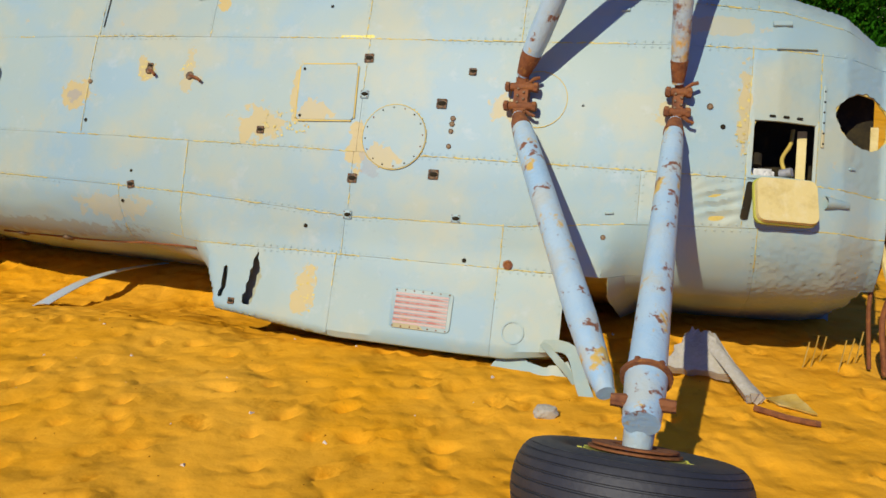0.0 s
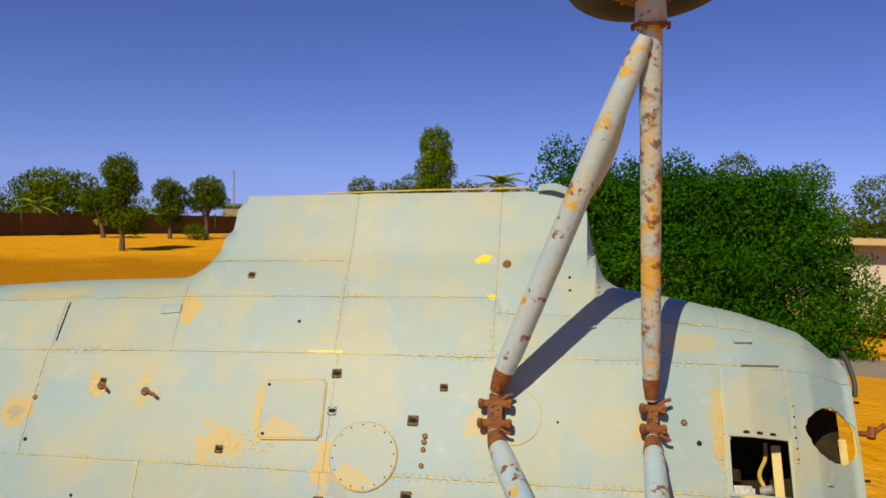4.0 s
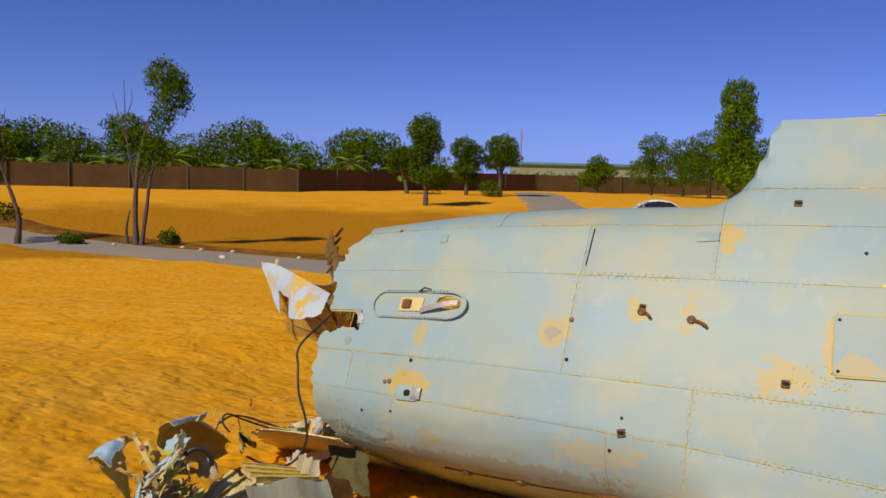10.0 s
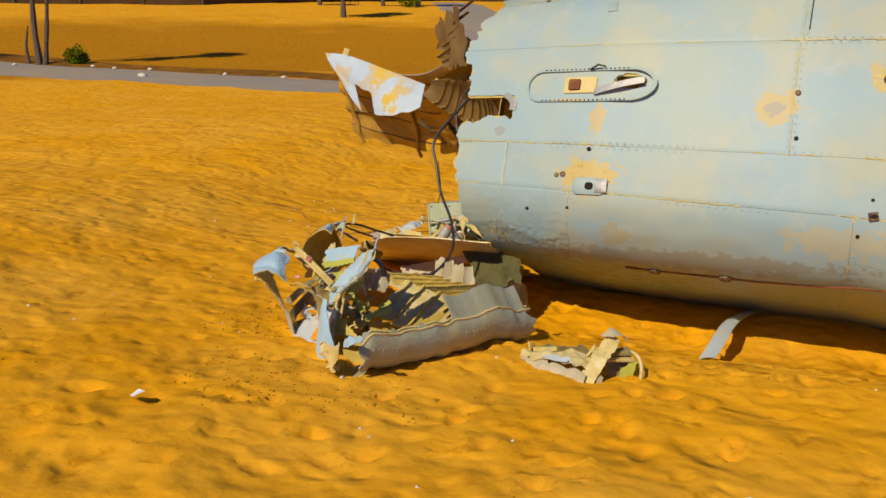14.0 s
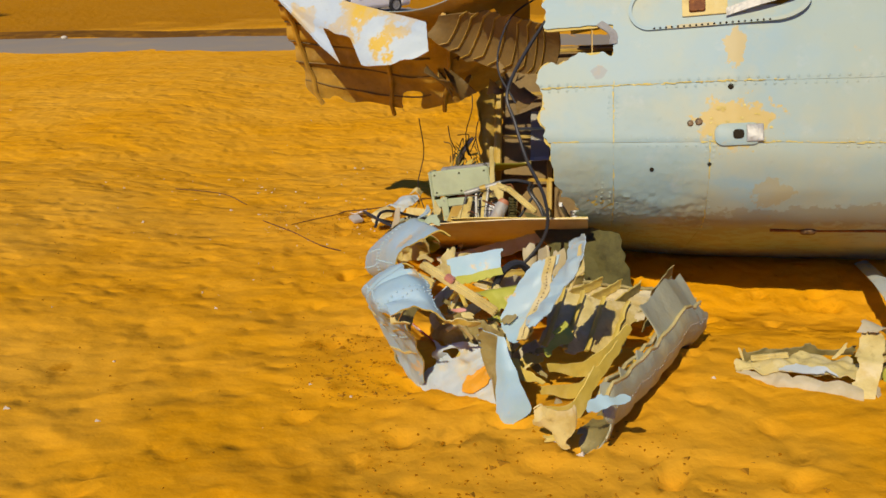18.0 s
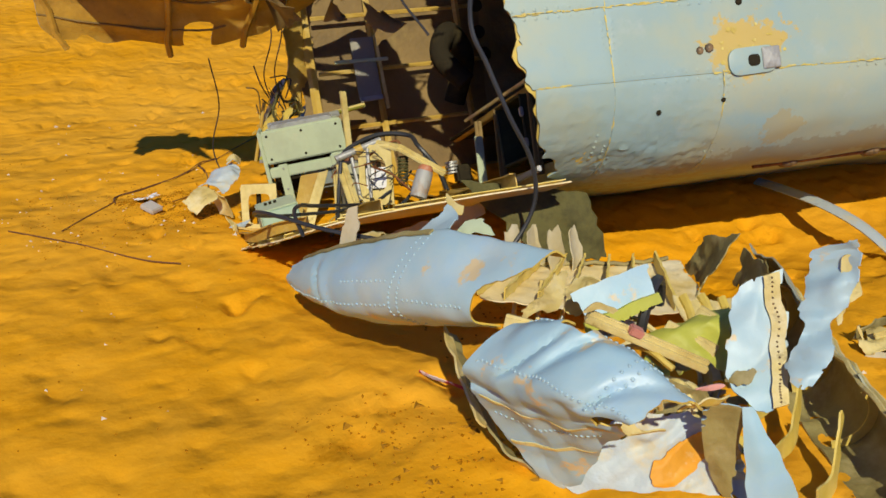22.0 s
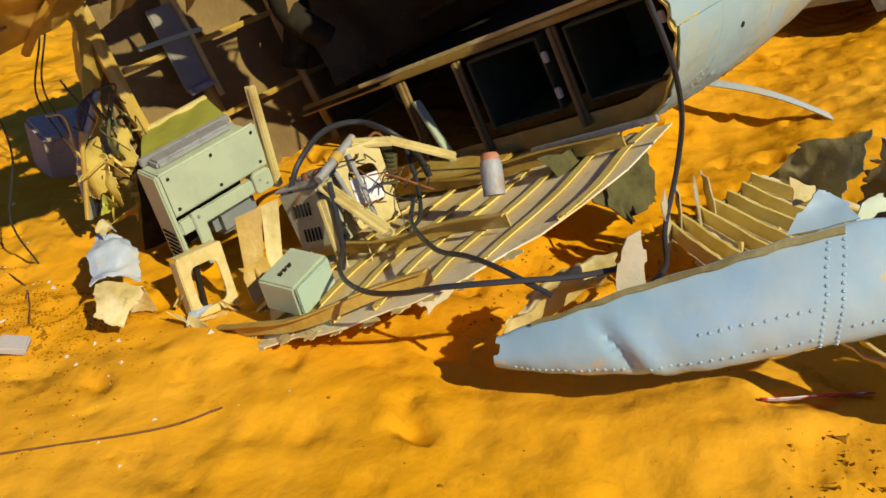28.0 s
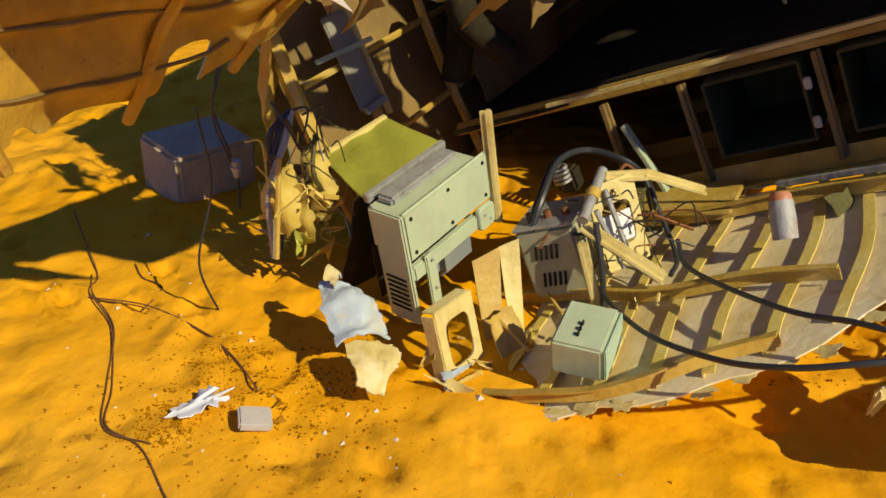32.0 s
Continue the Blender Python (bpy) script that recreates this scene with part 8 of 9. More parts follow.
part("hanging_rod", tube([HW(1.458, -0.27, -0.30), HW(1.456, -0.44, -0.31)], 0.012, 8), BARE, nose)
part("bent_pipe", tube(smooth_line([HW(1.43, 0.0, -0.34), HW(1.49, -0.01, -0.31), HW(1.55, 0.03, -0.32)], 5), 0.011, 7), RUST, nose)
part("pipe_clamp", tube([HW(1.49, -0.03, -0.31), HW(1.50, 0.015, -0.31)], 0.018, 8), RUST, nose)
for k in range(6):
    p = G(1.36 + 0.05 * k, 3.30 + 0.04 * (k % 3), 0)
    part("dry_stem", tube([p, p + Vector((0.01, 0.0, 0.12 + 0.03 * (k % 2)))], 0.003, 4), GOLD, nose)

# by the break: concrete block, paper, tag, stones, cords
blk = thing("concrete_block", Matrix.Translation(G(-3.01, 6.24, -0.03)) @ Matrix.Rotation(radians(-32), 4, "Z"), "grey concrete block in the shade", "block")
part("block", box(0.27, 0.24, 0.24, Matrix.Translation((0, 0, 0.075)), 0.012), material("dusty_concrete", (0.44, 0.36, 0.22), 0.9, grain=[((0.32, 0.26, 0.16), 9, 0.45, 0.7, 0.7), ((0.52, 0.44, 0.30), 50, 0.5, 0.7, 0.5)], bump=0.6), blk)
PAPER = material("white_paper", (0.75, 0.77, 0.78), 0.8, grain=[((0.55, 0.55, 0.52), 20, 0.5, 0.7, 0.5)])
tagged(part("crumpled_paper", bent([G(-4.09, 5.70, 0.012), G(-4.03, 5.62, 0.02), G(-4.01, 5.68, 0.05), G(-4.07, 5.74, 0.03)], 10, 8, 0.05, 0.002, 2.0, 0.5), [PAPER, PAPER]), "crumpled white paper on the sand", "paper")
tagged(part("plastic_tag", box(0.055, 0.065, 0.02, Matrix.Translation(G(-4.06, 5.555, 0.012)) @ Matrix.Rotation(0.5, 4, "Z") @ Matrix.Rotation(0.2, 4, "X"), 0.004), material("grey_card", (0.45, 0.42, 0.38), 0.7, grain=[((0.35, 0.30, 0.24), 30, 0.5, 0.7, 0.5)])), "small grey card lying on the sand", "card")
CORD = material("dark_brown_cord", (0.16, 0.07, 0.02), 0.8, grain=[((0.08, 0.035, 0.012), 30, 0.45, 0.65, 0.7)])
cord = thing("thin_cord", None, "thin dark cord lying in loops on the sand", "cord")
main = [(-3.30, 6.50), (-3.45, 6.36), (-3.60, 6.22), (-3.68, 6.19), (-3.80, 6.05), (-4.00, 5.915), (-4.12, 5.85), (-4.17, 5.74), (-4.28, 5.62), (-4.39, 5.49)]
branch = [(-3.70, 6.16), (-3.72, 6.00), (-3.765, 5.82), (-3.86, 5.70), (-3.97, 5.593)]
for k, pts in enumerate((main, main[2:8], branch, branch[:4], [(-3.72, 6.03), (-3.62, 6.02), (-3.58, 6.10), (-3.52, 6.16)])):
    wave = 0.018 if k in (1, 3) else 0.0
    part("cord", tube(smooth_line([G(x + wave * math.sin(3.0 * j), y + wave * math.cos(2.0 * j), 0.004) for j, (x, y) in enumerate(pts)], 8), 0.0020, 5), CORD, cord)
for pts in ([(-4.36, 5.30), (-4.22, 5.05), (-4.12, 4.96)], [(-4.55, 5.60), (-4.44, 5.42), (-4.36, 5.30)], [(-5.2, 6.5), (-4.9, 6.4), (-4.7, 6.05)]):
    tagged(part("twig", tube(smooth_line([G(x, y, 0.005) for x, y in pts], 6), 0.0026, 5), CORD), "thin dry twig on the sand", "twig", "twigs on the sand")
RIBBON = material("red_white_tape", (0.55, 0.05, 0.05), 0.6, grain=[((0.75, 0.7, 0.68), 3, 0.52, 0.54, 0.9)])
tagged(part("barrier_tape", bent([G(-3.845, 3.93, 0.008), G(-3.765, 3.73, 0.012), G(-3.752, 3.738, 0.010), G(-3.832, 3.94, 0.008)], 12, 2, 0.015, 0.002, 2.0), [RIBBON, RIBBON]), "scrap of red and white tape under the wreck", "tape")

# pebbles, straw and crumbs of sand
random.seed(77)


def litter_field(name, label, count, region, size, mat, flat=0.5, kind="stuff"):
    bm = bmesh.new()
    for _ in range(count):
        x0, x1, y0, y1 = random.choice(region)
        x, y = random.uniform(x0, x1), random.uniform(y0, y1)
        r = size * random.uniform(0.4, 1.4) ** 2
        c = G(x, y, r * 0.2)
        a = random.uniform(0, 6.28)
        vs = [bm.verts.new(c + Vector((math.cos(a + k * 2.1) * r * random.uniform(0.7, 1.2), math.sin(a + k * 2.1) * r * random.uniform(0.7, 1.2), -r * 0.3))) for k in range(3)]
        t = bm.verts.new(c + Vector((random.uniform(-0.3, 0.3) * r, random.uniform(-0.3, 0.3) * r, r * flat)))
        for k in range(3):
            bm.faces.new((vs[k], vs[(k + 1) % 3], t))
    tagged(part(name, bm, mat, smooth=False), label, "litter", kind=kind)


litter_field("pebbles", "pale pebbles and crumbs on the sand", 220, [(-5.2, -3.2, 5.0, 7.5), (-6.0, -4.0, 3.0, 7.0), (-3.6, 0.8, 1.9, 3.6), (-8, -3, 4, 10)], 0.007, material("pale_pebble", (0.62, 0.56, 0.46), 0.9, per_object=0.1))
litter_field("sand_crumbs", "dark crumbs of damp sand and dry straw", 3000, [(-4.2, -3.9, 3.2, 3.9), (-4.0, -3.2, 2.6, 3.1), (-4.5, -3.7, 5.2, 6.0), (-3.7, -3.1, 4.0, 4.6), (-5.5, 1.0, 1.2, 4.0), (-6, -4, 3, 7)], 0.0036, material("dark_sand_crumb", (0.32, 0.135, 0.006), 0.95, spec=0.05))
litter_field("sand_crumbs", "dark crumbs and dry straw by the torn panel", 2600, [(-4.20, -3.75, 5.30, 5.90), (-4.05, -3.85, 5.40, 5.62), (-4.00, -3.80, 5.62, 5.80), (-4.16, -4.02, 5.66, 5.80)], 0.0029, bpy.data.materials["dark_sand_crumb"])
litter_field("pebbles", "small pale pebbles by the torn panel", 70, [(-4.6, -3.7, 5.2, 6.3)], 0.0045, bpy.data.materials["pale_pebble"])
litter_field("dry_straw", "dry straw trampled into the sand", 260, [(-4.1, -3.85, 3.25, 3.8), (-4.4, -3.9, 5.4, 6.0), (-4.0, -3.0, 2.5, 2.9)], 0.009, material("dry_straw", (0.34, 0.16, 0.015), 0.95, spec=0.05), 0.1)
tagged(part("white_scrap", bent([G(-4.0, 2.45, 0.01), G(-3.97, 2.42, 0.015), G(-3.95, 2.45, 0.03), G(-3.98, 2.47, 0.02)], 4, 4, 0.02, 0.002, 1.0), [PAPER, PAPER]), "tiny white scrap on the sand", "scrap")

# ---- beyond the wreck: road side, trees, fence, buildings ----
LEAF_GREEN = material("green_leaves", (0.060, 0.115, 0.003), 0.7, grain=[((0.14, 0.195, 0.004), 0.9, 0.45, 0.62, 0.8), ((0.02, 0.05, 0.002), 2.2, 0.52, 0.68, 0.7)], per_object=0.15, spec=0.05)
LEAF_BUSH = material("dense_bush_leaves", (0.018, 0.100, 0.003), 0.8, grain=[((0.040, 0.15, 0.004), 0.8, 0.46, 0.62, 0.8), ((0.010, 0.050, 0.002), 1.6, 0.50, 0.66, 0.8)], spec=0.05)
LEAF_PALM = material("palm_leaves", (0.13, 0.22, 0.012), 0.6, grain=[((0.22, 0.29, 0.02), 2.0, 0.45, 0.65, 0.7)], per_object=0.2, spec=0.3)
MESH_CLOTH = material("brown_fence_cloth", (0.085, 0.045, 0.010), 0.9, grain=[((0.13, 0.07, 0.012), 0.6, 0.45, 0.7, 0.7), ((0.05, 0.03, 0.008), 6, 0.5, 0.7, 0.5)], per_object=0.12)
POST_GREEN = material("green_fence_post", (0.06, 0.08, 0.02), 0.7, grain=[((0.10, 0.08, 0.03), 4, 0.5, 0.7, 0.5)])
SOIL = material("dark_soil", (0.20, 0.085, 0.008), 0.95, grain=[((0.10, 0.045, 0.006), 0.7, 0.42, 0.65, 0.8), ((0.42, 0.19, 0.012), 1.8, 0.5, 0.68, 0.7)], bump=0.8, bump_scale=8, spec=0.1)


def leaves(name, blobs, count, size, mat, parent=None, seed=1, droop=0.0, m=None, flat=0.0):
    """A crown of many small leaf blades, thicker towards the outside of each blob and with gaps."""
    rng = np.random.default_rng(seed)
    vol = np.array([b[3] * b[4] * b[5] for b in blobs]) ** 0.75
    pick = rng.choice(len(blobs), count, p=vol / vol.sum())
    bl = np.array(blobs)[pick]
    d = rng.normal(size=(count, 3))
    d /= np.linalg.norm(d, axis=1)[:, None]
    r = rng.uniform(0.25, 1.0, count) ** 0.5 * (1 + 0.16 * np.sin(d[:, 0] * 7 + pick) * np.cos(d[:, 2] * 6 + pick))
    c = bl[:, :3] + d * bl[:, 3:] * r[:, None]
    c[:, 2] -= droop * rng.random(count) ** 2
    a = rng.normal(size=(count, 3)) + np.array([0, 0, -droop * 2])
    a /= np.linalg.norm(a, axis=1)[:, None]
    b = np.cross(a, rng.normal(size=(count, 3)))
    b /= np.linalg.norm(b, axis=1)[:, None]
    s = size * rng.uniform(0.6, 1.5, count)[:, None]
    v = np.stack([c - a * s, c + b * s * 0.42, c + a * s, c - b * s * 0.42], 1).reshape(-1, 3)
    me = bpy.data.meshes.new(name)
    me.from_pydata(v.tolist(), [], np.arange(count * 4).reshape(-1, 4).tolist())
    me.materials.append(mat)
    ob = new(name, me)
    if parent is not None:
        ob.parent = parent
    if m is not None:
        ob.matrix_basis = m
    return ob


def tree(x, y, trunks, blobs, count, size, label, mat=None, droop=0.2, seed=1, name="tree", dead=()):
    """Trunk and limbs as lines of (x, y, z, radius) from its foot, and a crown of leaves in blobs."""
    t = thing(name, Matrix.Translation((x, y, ground_z(x, y) - 0.05)), label, "tree", "trees beyond the road")
    for k, line in enumerate(trunks):
        pts = smooth_line([p[:3] for p in line], 4)
        n = len(pts) - 1
        rad = [lerp(line[0][3], line[-1][3], j / n) * (1 + 0.12 * math.sin(j * 1.9 + k)) for j in range(n + 1)]
        part("trunk" if k == 0 else "limb", tube(pts, rad, 8), BARK, t)
    for line in dead:
        part("dead_branch", tube(smooth_line([p[:3] for p in line], 4), [lerp(line[0][3], line[-1][3], j / (4 * (len(line) - 1))) for j in range(4 * (len(line) - 1) + 1)], 6), BARK, t)
    leaves("crown", blobs, count, size, mat or LEAF_GREEN, t, seed, droop)
    return t


def limbs(h, spread, n, seed, r=0.12, lean=0.0):
    rng = random.Random(seed)
    out = [[(0, 0, 0, r), (lean * 0.4, 0.05, h * 0.35, r), (lean, 0.1, h * 0.75, r * 0.5)]]
    for k in range(n):
        a = 2 * math.pi * k / n + rng.uniform(-0.4, 0.4)
        z0 = h * rng.uniform(0.3, 0.5)
        out.append([(lean * 0.5, 0.05, z0, r * 0.6), (lean * 0.6 + math.cos(a) * spread * 0.4, math.sin(a) * spread * 0.4, z0 + h * 0.2, r * 0.4), (lean + math.cos(a) * spread, math.sin(a) * spread, h * rng.uniform(0.7, 0.95), r * 0.15)])
    return out


# tall thin tree by the road, with a bare branch
tree(-26.9, 34.95, [[(0, 0, 0, 0.15), (-0.12, 0.1, 2.0, 0.11), (0.1, 0.1, 4.2, 0.08), (0.7, 0.1, 6.2, 0.05)], [(0.28, 0, 0, 0.12), (0.5, 0.1, 1.8, 0.09), (0.75, 0.1, 3.4, 0.06), (1.3, 0.2, 5.4, 0.04)],
                    [(0.3, 0.1, 3.2, 0.06), (0.9, 0.3, 4.6, 0.04), (1.7, 0.4, 6.6, 0.02)]],
     [(1.3, 0.2, 8.2, 0.9, 0.8, 0.8), (1.9, 0.3, 7.4, 0.85, 0.8, 0.9), (1.3, 0.2, 6.4, 0.6, 0.6, 0.8), (0.8, 0.2, 5.2, 0.6, 0.6, 0.6), (1.2, 0.3, 4.6, 0.45, 0.5, 0.6), (0.5, 0.1, 4.4, 0.4, 0.4, 0.5), (2.2, 0.2, 8.0, 0.5, 0.5, 0.5)],
     6500, 0.07, "tall slender tree with sparse crown and bare branch beside the road", droop=0.7, seed=3,
     dead=[[(-0.05, 0.1, 2.6, 0.06), (-0.5, 0.0, 5.0, 0.045), (-0.75, 0.1, 7.9, 0.012)], [(-0.45, 0, 4.8, 0.03), (-1.0, 0.1, 6.0, 0.02), (-1.2, 0.1, 6.9, 0.008)], [(-0.6, 0, 6.0, 0.03), (-0.3, 0.1, 6.9, 0.02), (-0.35, 0.1, 7.5, 0.008)], [(-0.5, 0, 5.6, 0.02), (-1.05, 0.1, 6.3, 0.012), (-1.3, 0, 7.3, 0.006)],
           [(-0.65, 0.2, 0, 0.10), (-0.7, 0.2, 0.8, 0.08), (-0.5, 0.2, 1.7, 0.03)]])
tree(-31.5, 32.4, [[(0, 0, 0, 0.16), (0.1, 0, 1.2, 0.14), (-0.4, 0, 2.6, 0.08), (-1.4, 0, 4.6, 0.04)]], [(-1.6, 0, 4.6, 1.2, 1.0, 1.0), (-0.6, 0, 1.6, 0.7, 0.6, 0.4), (-1.9, 0, 3.4, 0.9, 0.9, 0.9)], 2600, 0.09,
     "small tree with a dark stump-like trunk by the road", seed=4, dead=[[(-0.8, 0, 3.6, 0.05), (-0.7, 0, 5.0, 0.03), (-0.6, 0, 6.3, 0.01)]])
tree(-21.3, 63.1, limbs(5.4, 0.8, 4, 5, 0.22), [(-0.3, 0, 6.0, 1.35, 1.3, 1.2), (0.1, 0, 5.0, 1.2, 1.2, 1.2), (-0.5, 0, 4.2, 1.0, 1.0, 0.9), (0.5, 0, 2.6, 1.4, 1.3, 0.9), (0.9, 0.3, 2.2, 0.9, 0.9, 0.7), (-0.9, 0.2, 2.7, 0.7, 0.7, 0.6)], 11000, 0.10,
     "tall round-crowned tree with drooping green foliage on sand", droop=0.5, seed=6)
tree(-27.2, 75.9, limbs(3.4, 0.8, 3, 8, 0.22, -0.5), [(-0.6, 0, 3.5, 1.5, 1.3, 1.0), (0.2, 0, 2.8, 1.0, 1.0, 0.8), (-1.2, 0, 2.8, 0.9, 0.9, 0.8)], 5000, 0.10, "small leaning tree on the sand before the fence", seed=7)
tree(-18.8, 78.3, limbs(5.0, 1.0, 4, 9, 0.22), [(0, 0, 4.7, 1.6, 1.5, 1.2), (0.5, 0, 3.8, 1.5, 1.4, 1.0), (-0.6, 0, 3.4, 1.2, 1.2, 0.9)], 8000, 0.10, "round green tree standing beside another on sand", seed=8)
tree(-21.9, 77.6, limbs(4.8, 1.0, 4, 10, 0.20), [(-0.4, 0, 4.4, 1.3, 1.3, 1.2), (0.6, 0, 4.0, 1.2, 1.2, 1.1), (0, 0, 2.8, 1.5, 1.4, 0.8), (-0.2, 0.5, 1.8, 1.3, 1.2, 0.6)], 8000, 0.10, "round green tree standing beside another on sand", seed=9)
tree(1.7, 75.0, limbs(9.0, 1.0, 4, 11, 0.30), [(0.1, 0, 9.3, 1.5, 1.4, 1.6), (0.2, 0, 7.4, 1.8, 1.7, 1.7), (0, 0, 5.2, 1.9, 1.9, 1.6), (0.4, 0, 3.4, 2.0, 2.0, 1.4)], 14000, 0.12, "very tall dense tree with hanging green foliage", droop=0.8, seed=12)
for x, y, h, w, s in ((-6.0, 99.5, 7.0, 2.2, 21), (-2.5, 96.0, 6.4, 2.6, 22), (0.2, 92.0, 7.2, 3.0, 23), (5.5, 90.0, 6.3, 2.6, 24), (10.5, 95.0, 6.0, 2.4, 25), (13.6, 80.0, 6.2, 2.2, 26), (-12.5, 103.0, 4.6, 1.8, 27)):
    tree(x, y, limbs(h * 0.85, w * 0.5, 3, s, 0.2), [(0, 0, h - 1.3, w * 0.8, w * 0.8, 1.4), (0.6, 0, h * 0.6, w, w, h * 0.25), (-0.7, 0, h * 0.4, w, w, h * 0.25)], 6000, 0.12, "dense green tree beyond the far fence", seed=s)
for x, y, h, w, s in ((15.9, 42.1, 7.7, 1.5, 31), (21.2, 45.2, 7.4, 1.8, 32), (24.2, 43.8, 6.6, 1.9, 33), (18.8, 47.0, 6.0, 2.2, 34), (12.5, 46.0, 6.2, 2.2, 35), (27.5, 41.0, 4.8, 2.4, 36), (8.8, 49.0, 4.4, 2.2, 37)):
    tree(x, y, limbs(h * 0.85, w * 0.5, 3, s, 0.16), [(0, 0, h - 0.8, w * 0.75, w * 0.75, 0.9), (0.3, 0, h * 0.65, w, w, h * 0.2), (-0.3, 0, h * 0.4, w, w, h * 0.25)], 6000, 0.085, "green garden tree behind the low house", seed=s)

# big dense bush across the road
bush = thing("bush", Matrix.Translation((9.0, 25.5, ground_z(9.0, 25.5))), "huge dense bright green bush across the road", "bush")
blobs = []
brng = random.Random(50)
for k in range(34):
    a = k / 33
    x = lerp(-4.6, 3.0, a) + brng.uniform(-0.4, 0.4)
    top = 6.0 - 1.0 * a - 1.5 * ease(a, 0.80, 1.0) + 0.35 * math.sin(k * 1.3) + 0.3 * math.sin(k * 0.47 + 1)
    for z in (0.5, 1.5, 2.6, 3.6, 4.6):
        if z < top - 0.2:
            blobs.append((x + brng.uniform(-0.5, 0.5), -0.32 * x + brng.uniform(-0.8, 0.8) - 0.35 * (3 - z) * 0.4, z + brng.uniform(-0.2, 0.3), 0.95, 0.95, 0.75))
    blobs.append((x, -0.32 * x + 0.2, top - 0.55, 0.7, 0.7, 0.6))
leaves("foliage", blobs, 110000, 0.066, LEAF_BUSH, bush, 51, 0.30)
for k in range(7):
    x = -4.0 + 1.1 * k
    part("stem", tube([(x, -0.32 * x, -0.1), (x + 0.2, -0.32 * x + 0.1, 1.2), (x - 0.1, -0.32 * x, 2.6)], [0.09, 0.06, 0.03], 7), BARK, bush)


def small_bush(x, y, w, h, s, label, n=900, size=0.07):
    b = thing("shrub", Matrix.Translation((x, y, ground_z(x, y))), label, "shrub", "roadside shrubs")
    leaves("foliage", [(0, 0, h * 0.5, w * 0.5, w * 0.5, h * 0.5), (w * 0.25, 0, h * 0.35, w * 0.35, w * 0.35, h * 0.35)], n, size, LEAF_GREEN, b, s, 0.1)
    for k in range(3):
        part("stem", tube([(0, 0, -0.05), (0.1 * (k - 1), 0.05, h * 0.6)], [0.02, 0.008], 5), BARK, b)


for x, y, w, h, s in ((-25.4, 35.4, 1.0, 0.9, 61), (-29.6, 33.6, 1.3, 0.6, 62), (16.1, 32.6, 1.7, 1.6, 63), (16.1, 29.3, 1.8, 1.8, 64), (17.8, 29.6, 1.6, 1.6, 66), (-19.6, 77.0, 2.2, 1.6, 65), (14.2, 33.6, 1.6, 1.2, 67)):
    small_bush(x, y, w, h, s, "green shrub growing out of the sand", 1500 if h > 1 else 700)


def palm(x, y, h, r, n, seed, label):
    t = thing("palm_tree", Matrix.Translation((x, y, ground_z(x, y) - 0.05)), label, "palm tree", "palm trees")
    prng = random.Random(seed)
    part("trunk", tube([(0, 0, 0), (0.05, 0, h * 0.5), (0, 0, h)], [0.24, 0.2, 0.22], 9), BARK, t)
    for k in range(n):
        a = 2 * math.pi * k / n * 2.618 + prng.uniform(-0.2, 0.2)
        lift = lerp(1.25, -0.15, k / n)
        d, up = Vector((math.cos(a), math.sin(a), 0)), Vector((0, 0, 1))
        spine = [Vector((0, 0, h)) + d * (r * s * math.cos(lift * (1 - 0.5 * s))) + up * (r * (s * math.sin(lift) - 0.55 * s * s)) for s in [j / 10 for j in range(11)]]
        bm = tube(spine, [0.035 - 0.003 * j for j in range(11)], 5)
        side = Vector((-d.y, d.x, 0))
        for j in range(2, 20):
            p = spine[j // 2].lerp(spine[min(10, j // 2 + 1)], (j % 2) / 2)
            f = (spine[min(10, j // 2 + 1)] - spine[j // 2 - 1]).normalized()
            ll = r * 0.26 * math.sin(math.pi * (j + 2) / 23)
            for sg in (-1, 1):
                tip = p + (f * 0.75 + side * sg * 0.9 - up * 0.28).normalized() * ll
                w = f * 0.085 * r / 2.4
                bm.faces.new([bm.verts.new(q) for q in (p - w, p + w, tip)])
        part("frond", bm, LEAF_PALM, t, smooth=False)


palm(7.3, 72.0, 5.6, 2.6, 18, 71, "date palm with spreading fronds among trees")
palm(11.6, 78.0, 4.6, 2.2, 14, 72, "date palm with spreading fronds among trees")
palm(20.3, 40.4, 2.5, 2.2, 16, 73, "short palm behind the low house")
for k, (x, y) in enumerate(((-72, 50), (-66, 55), (-60.5, 59), (-57, 61.5), (-52, 65), (-47, 67.5), (-42.5, 70), (-38.5, 73), (-34, 78), (-31, 84), (-27, 92))):
    palm(x, y, 1.6 + 0.5 * (k % 3), 2.2 + 0.25 * (k % 2), 13, 80 + k, "low date palm behind the brown fence")

# woods behind the fence
wrng = random.Random(90)
blobs = []
for k in range(150):
    a = k / 149
    base = Vector((-125, 28, 0)).lerp(Vector((-33, 92, 0)), a)
    x, y = base.x + wrng.uniform(-3, 3), base.y + wrng.uniform(0, 9)
    top = 5.5 + 1.1 * math.sin(k * 0.37) + 1.1 * math.sin(k * 0.83 + 1) + wrng.uniform(-0.6, 0.6)
    w = wrng.uniform(1.6, 2.6)
    blobs += [(x, y, top - 1.0, w, w, 1.2), (x + 0.8, y, top - 2.6, w * 1.15, w * 1.1, 1.5), (x - 0.6, y - 0.5, 1.3, w * 1.2, w, 1.6)]
for k in range(70):
    a = k / 69
    base = Vector((-30, 106, 0)).lerp(Vector((60, 120, 0)), a)
    x, y = base.x + wrng.uniform(-2, 2), base.y + wrng.uniform(0, 9)
    blobs.append((x, y, (0.8 if x < -2 else 3.4) + wrng.uniform(-0.4, 0.8), 2.2, 2.0, 1.5))
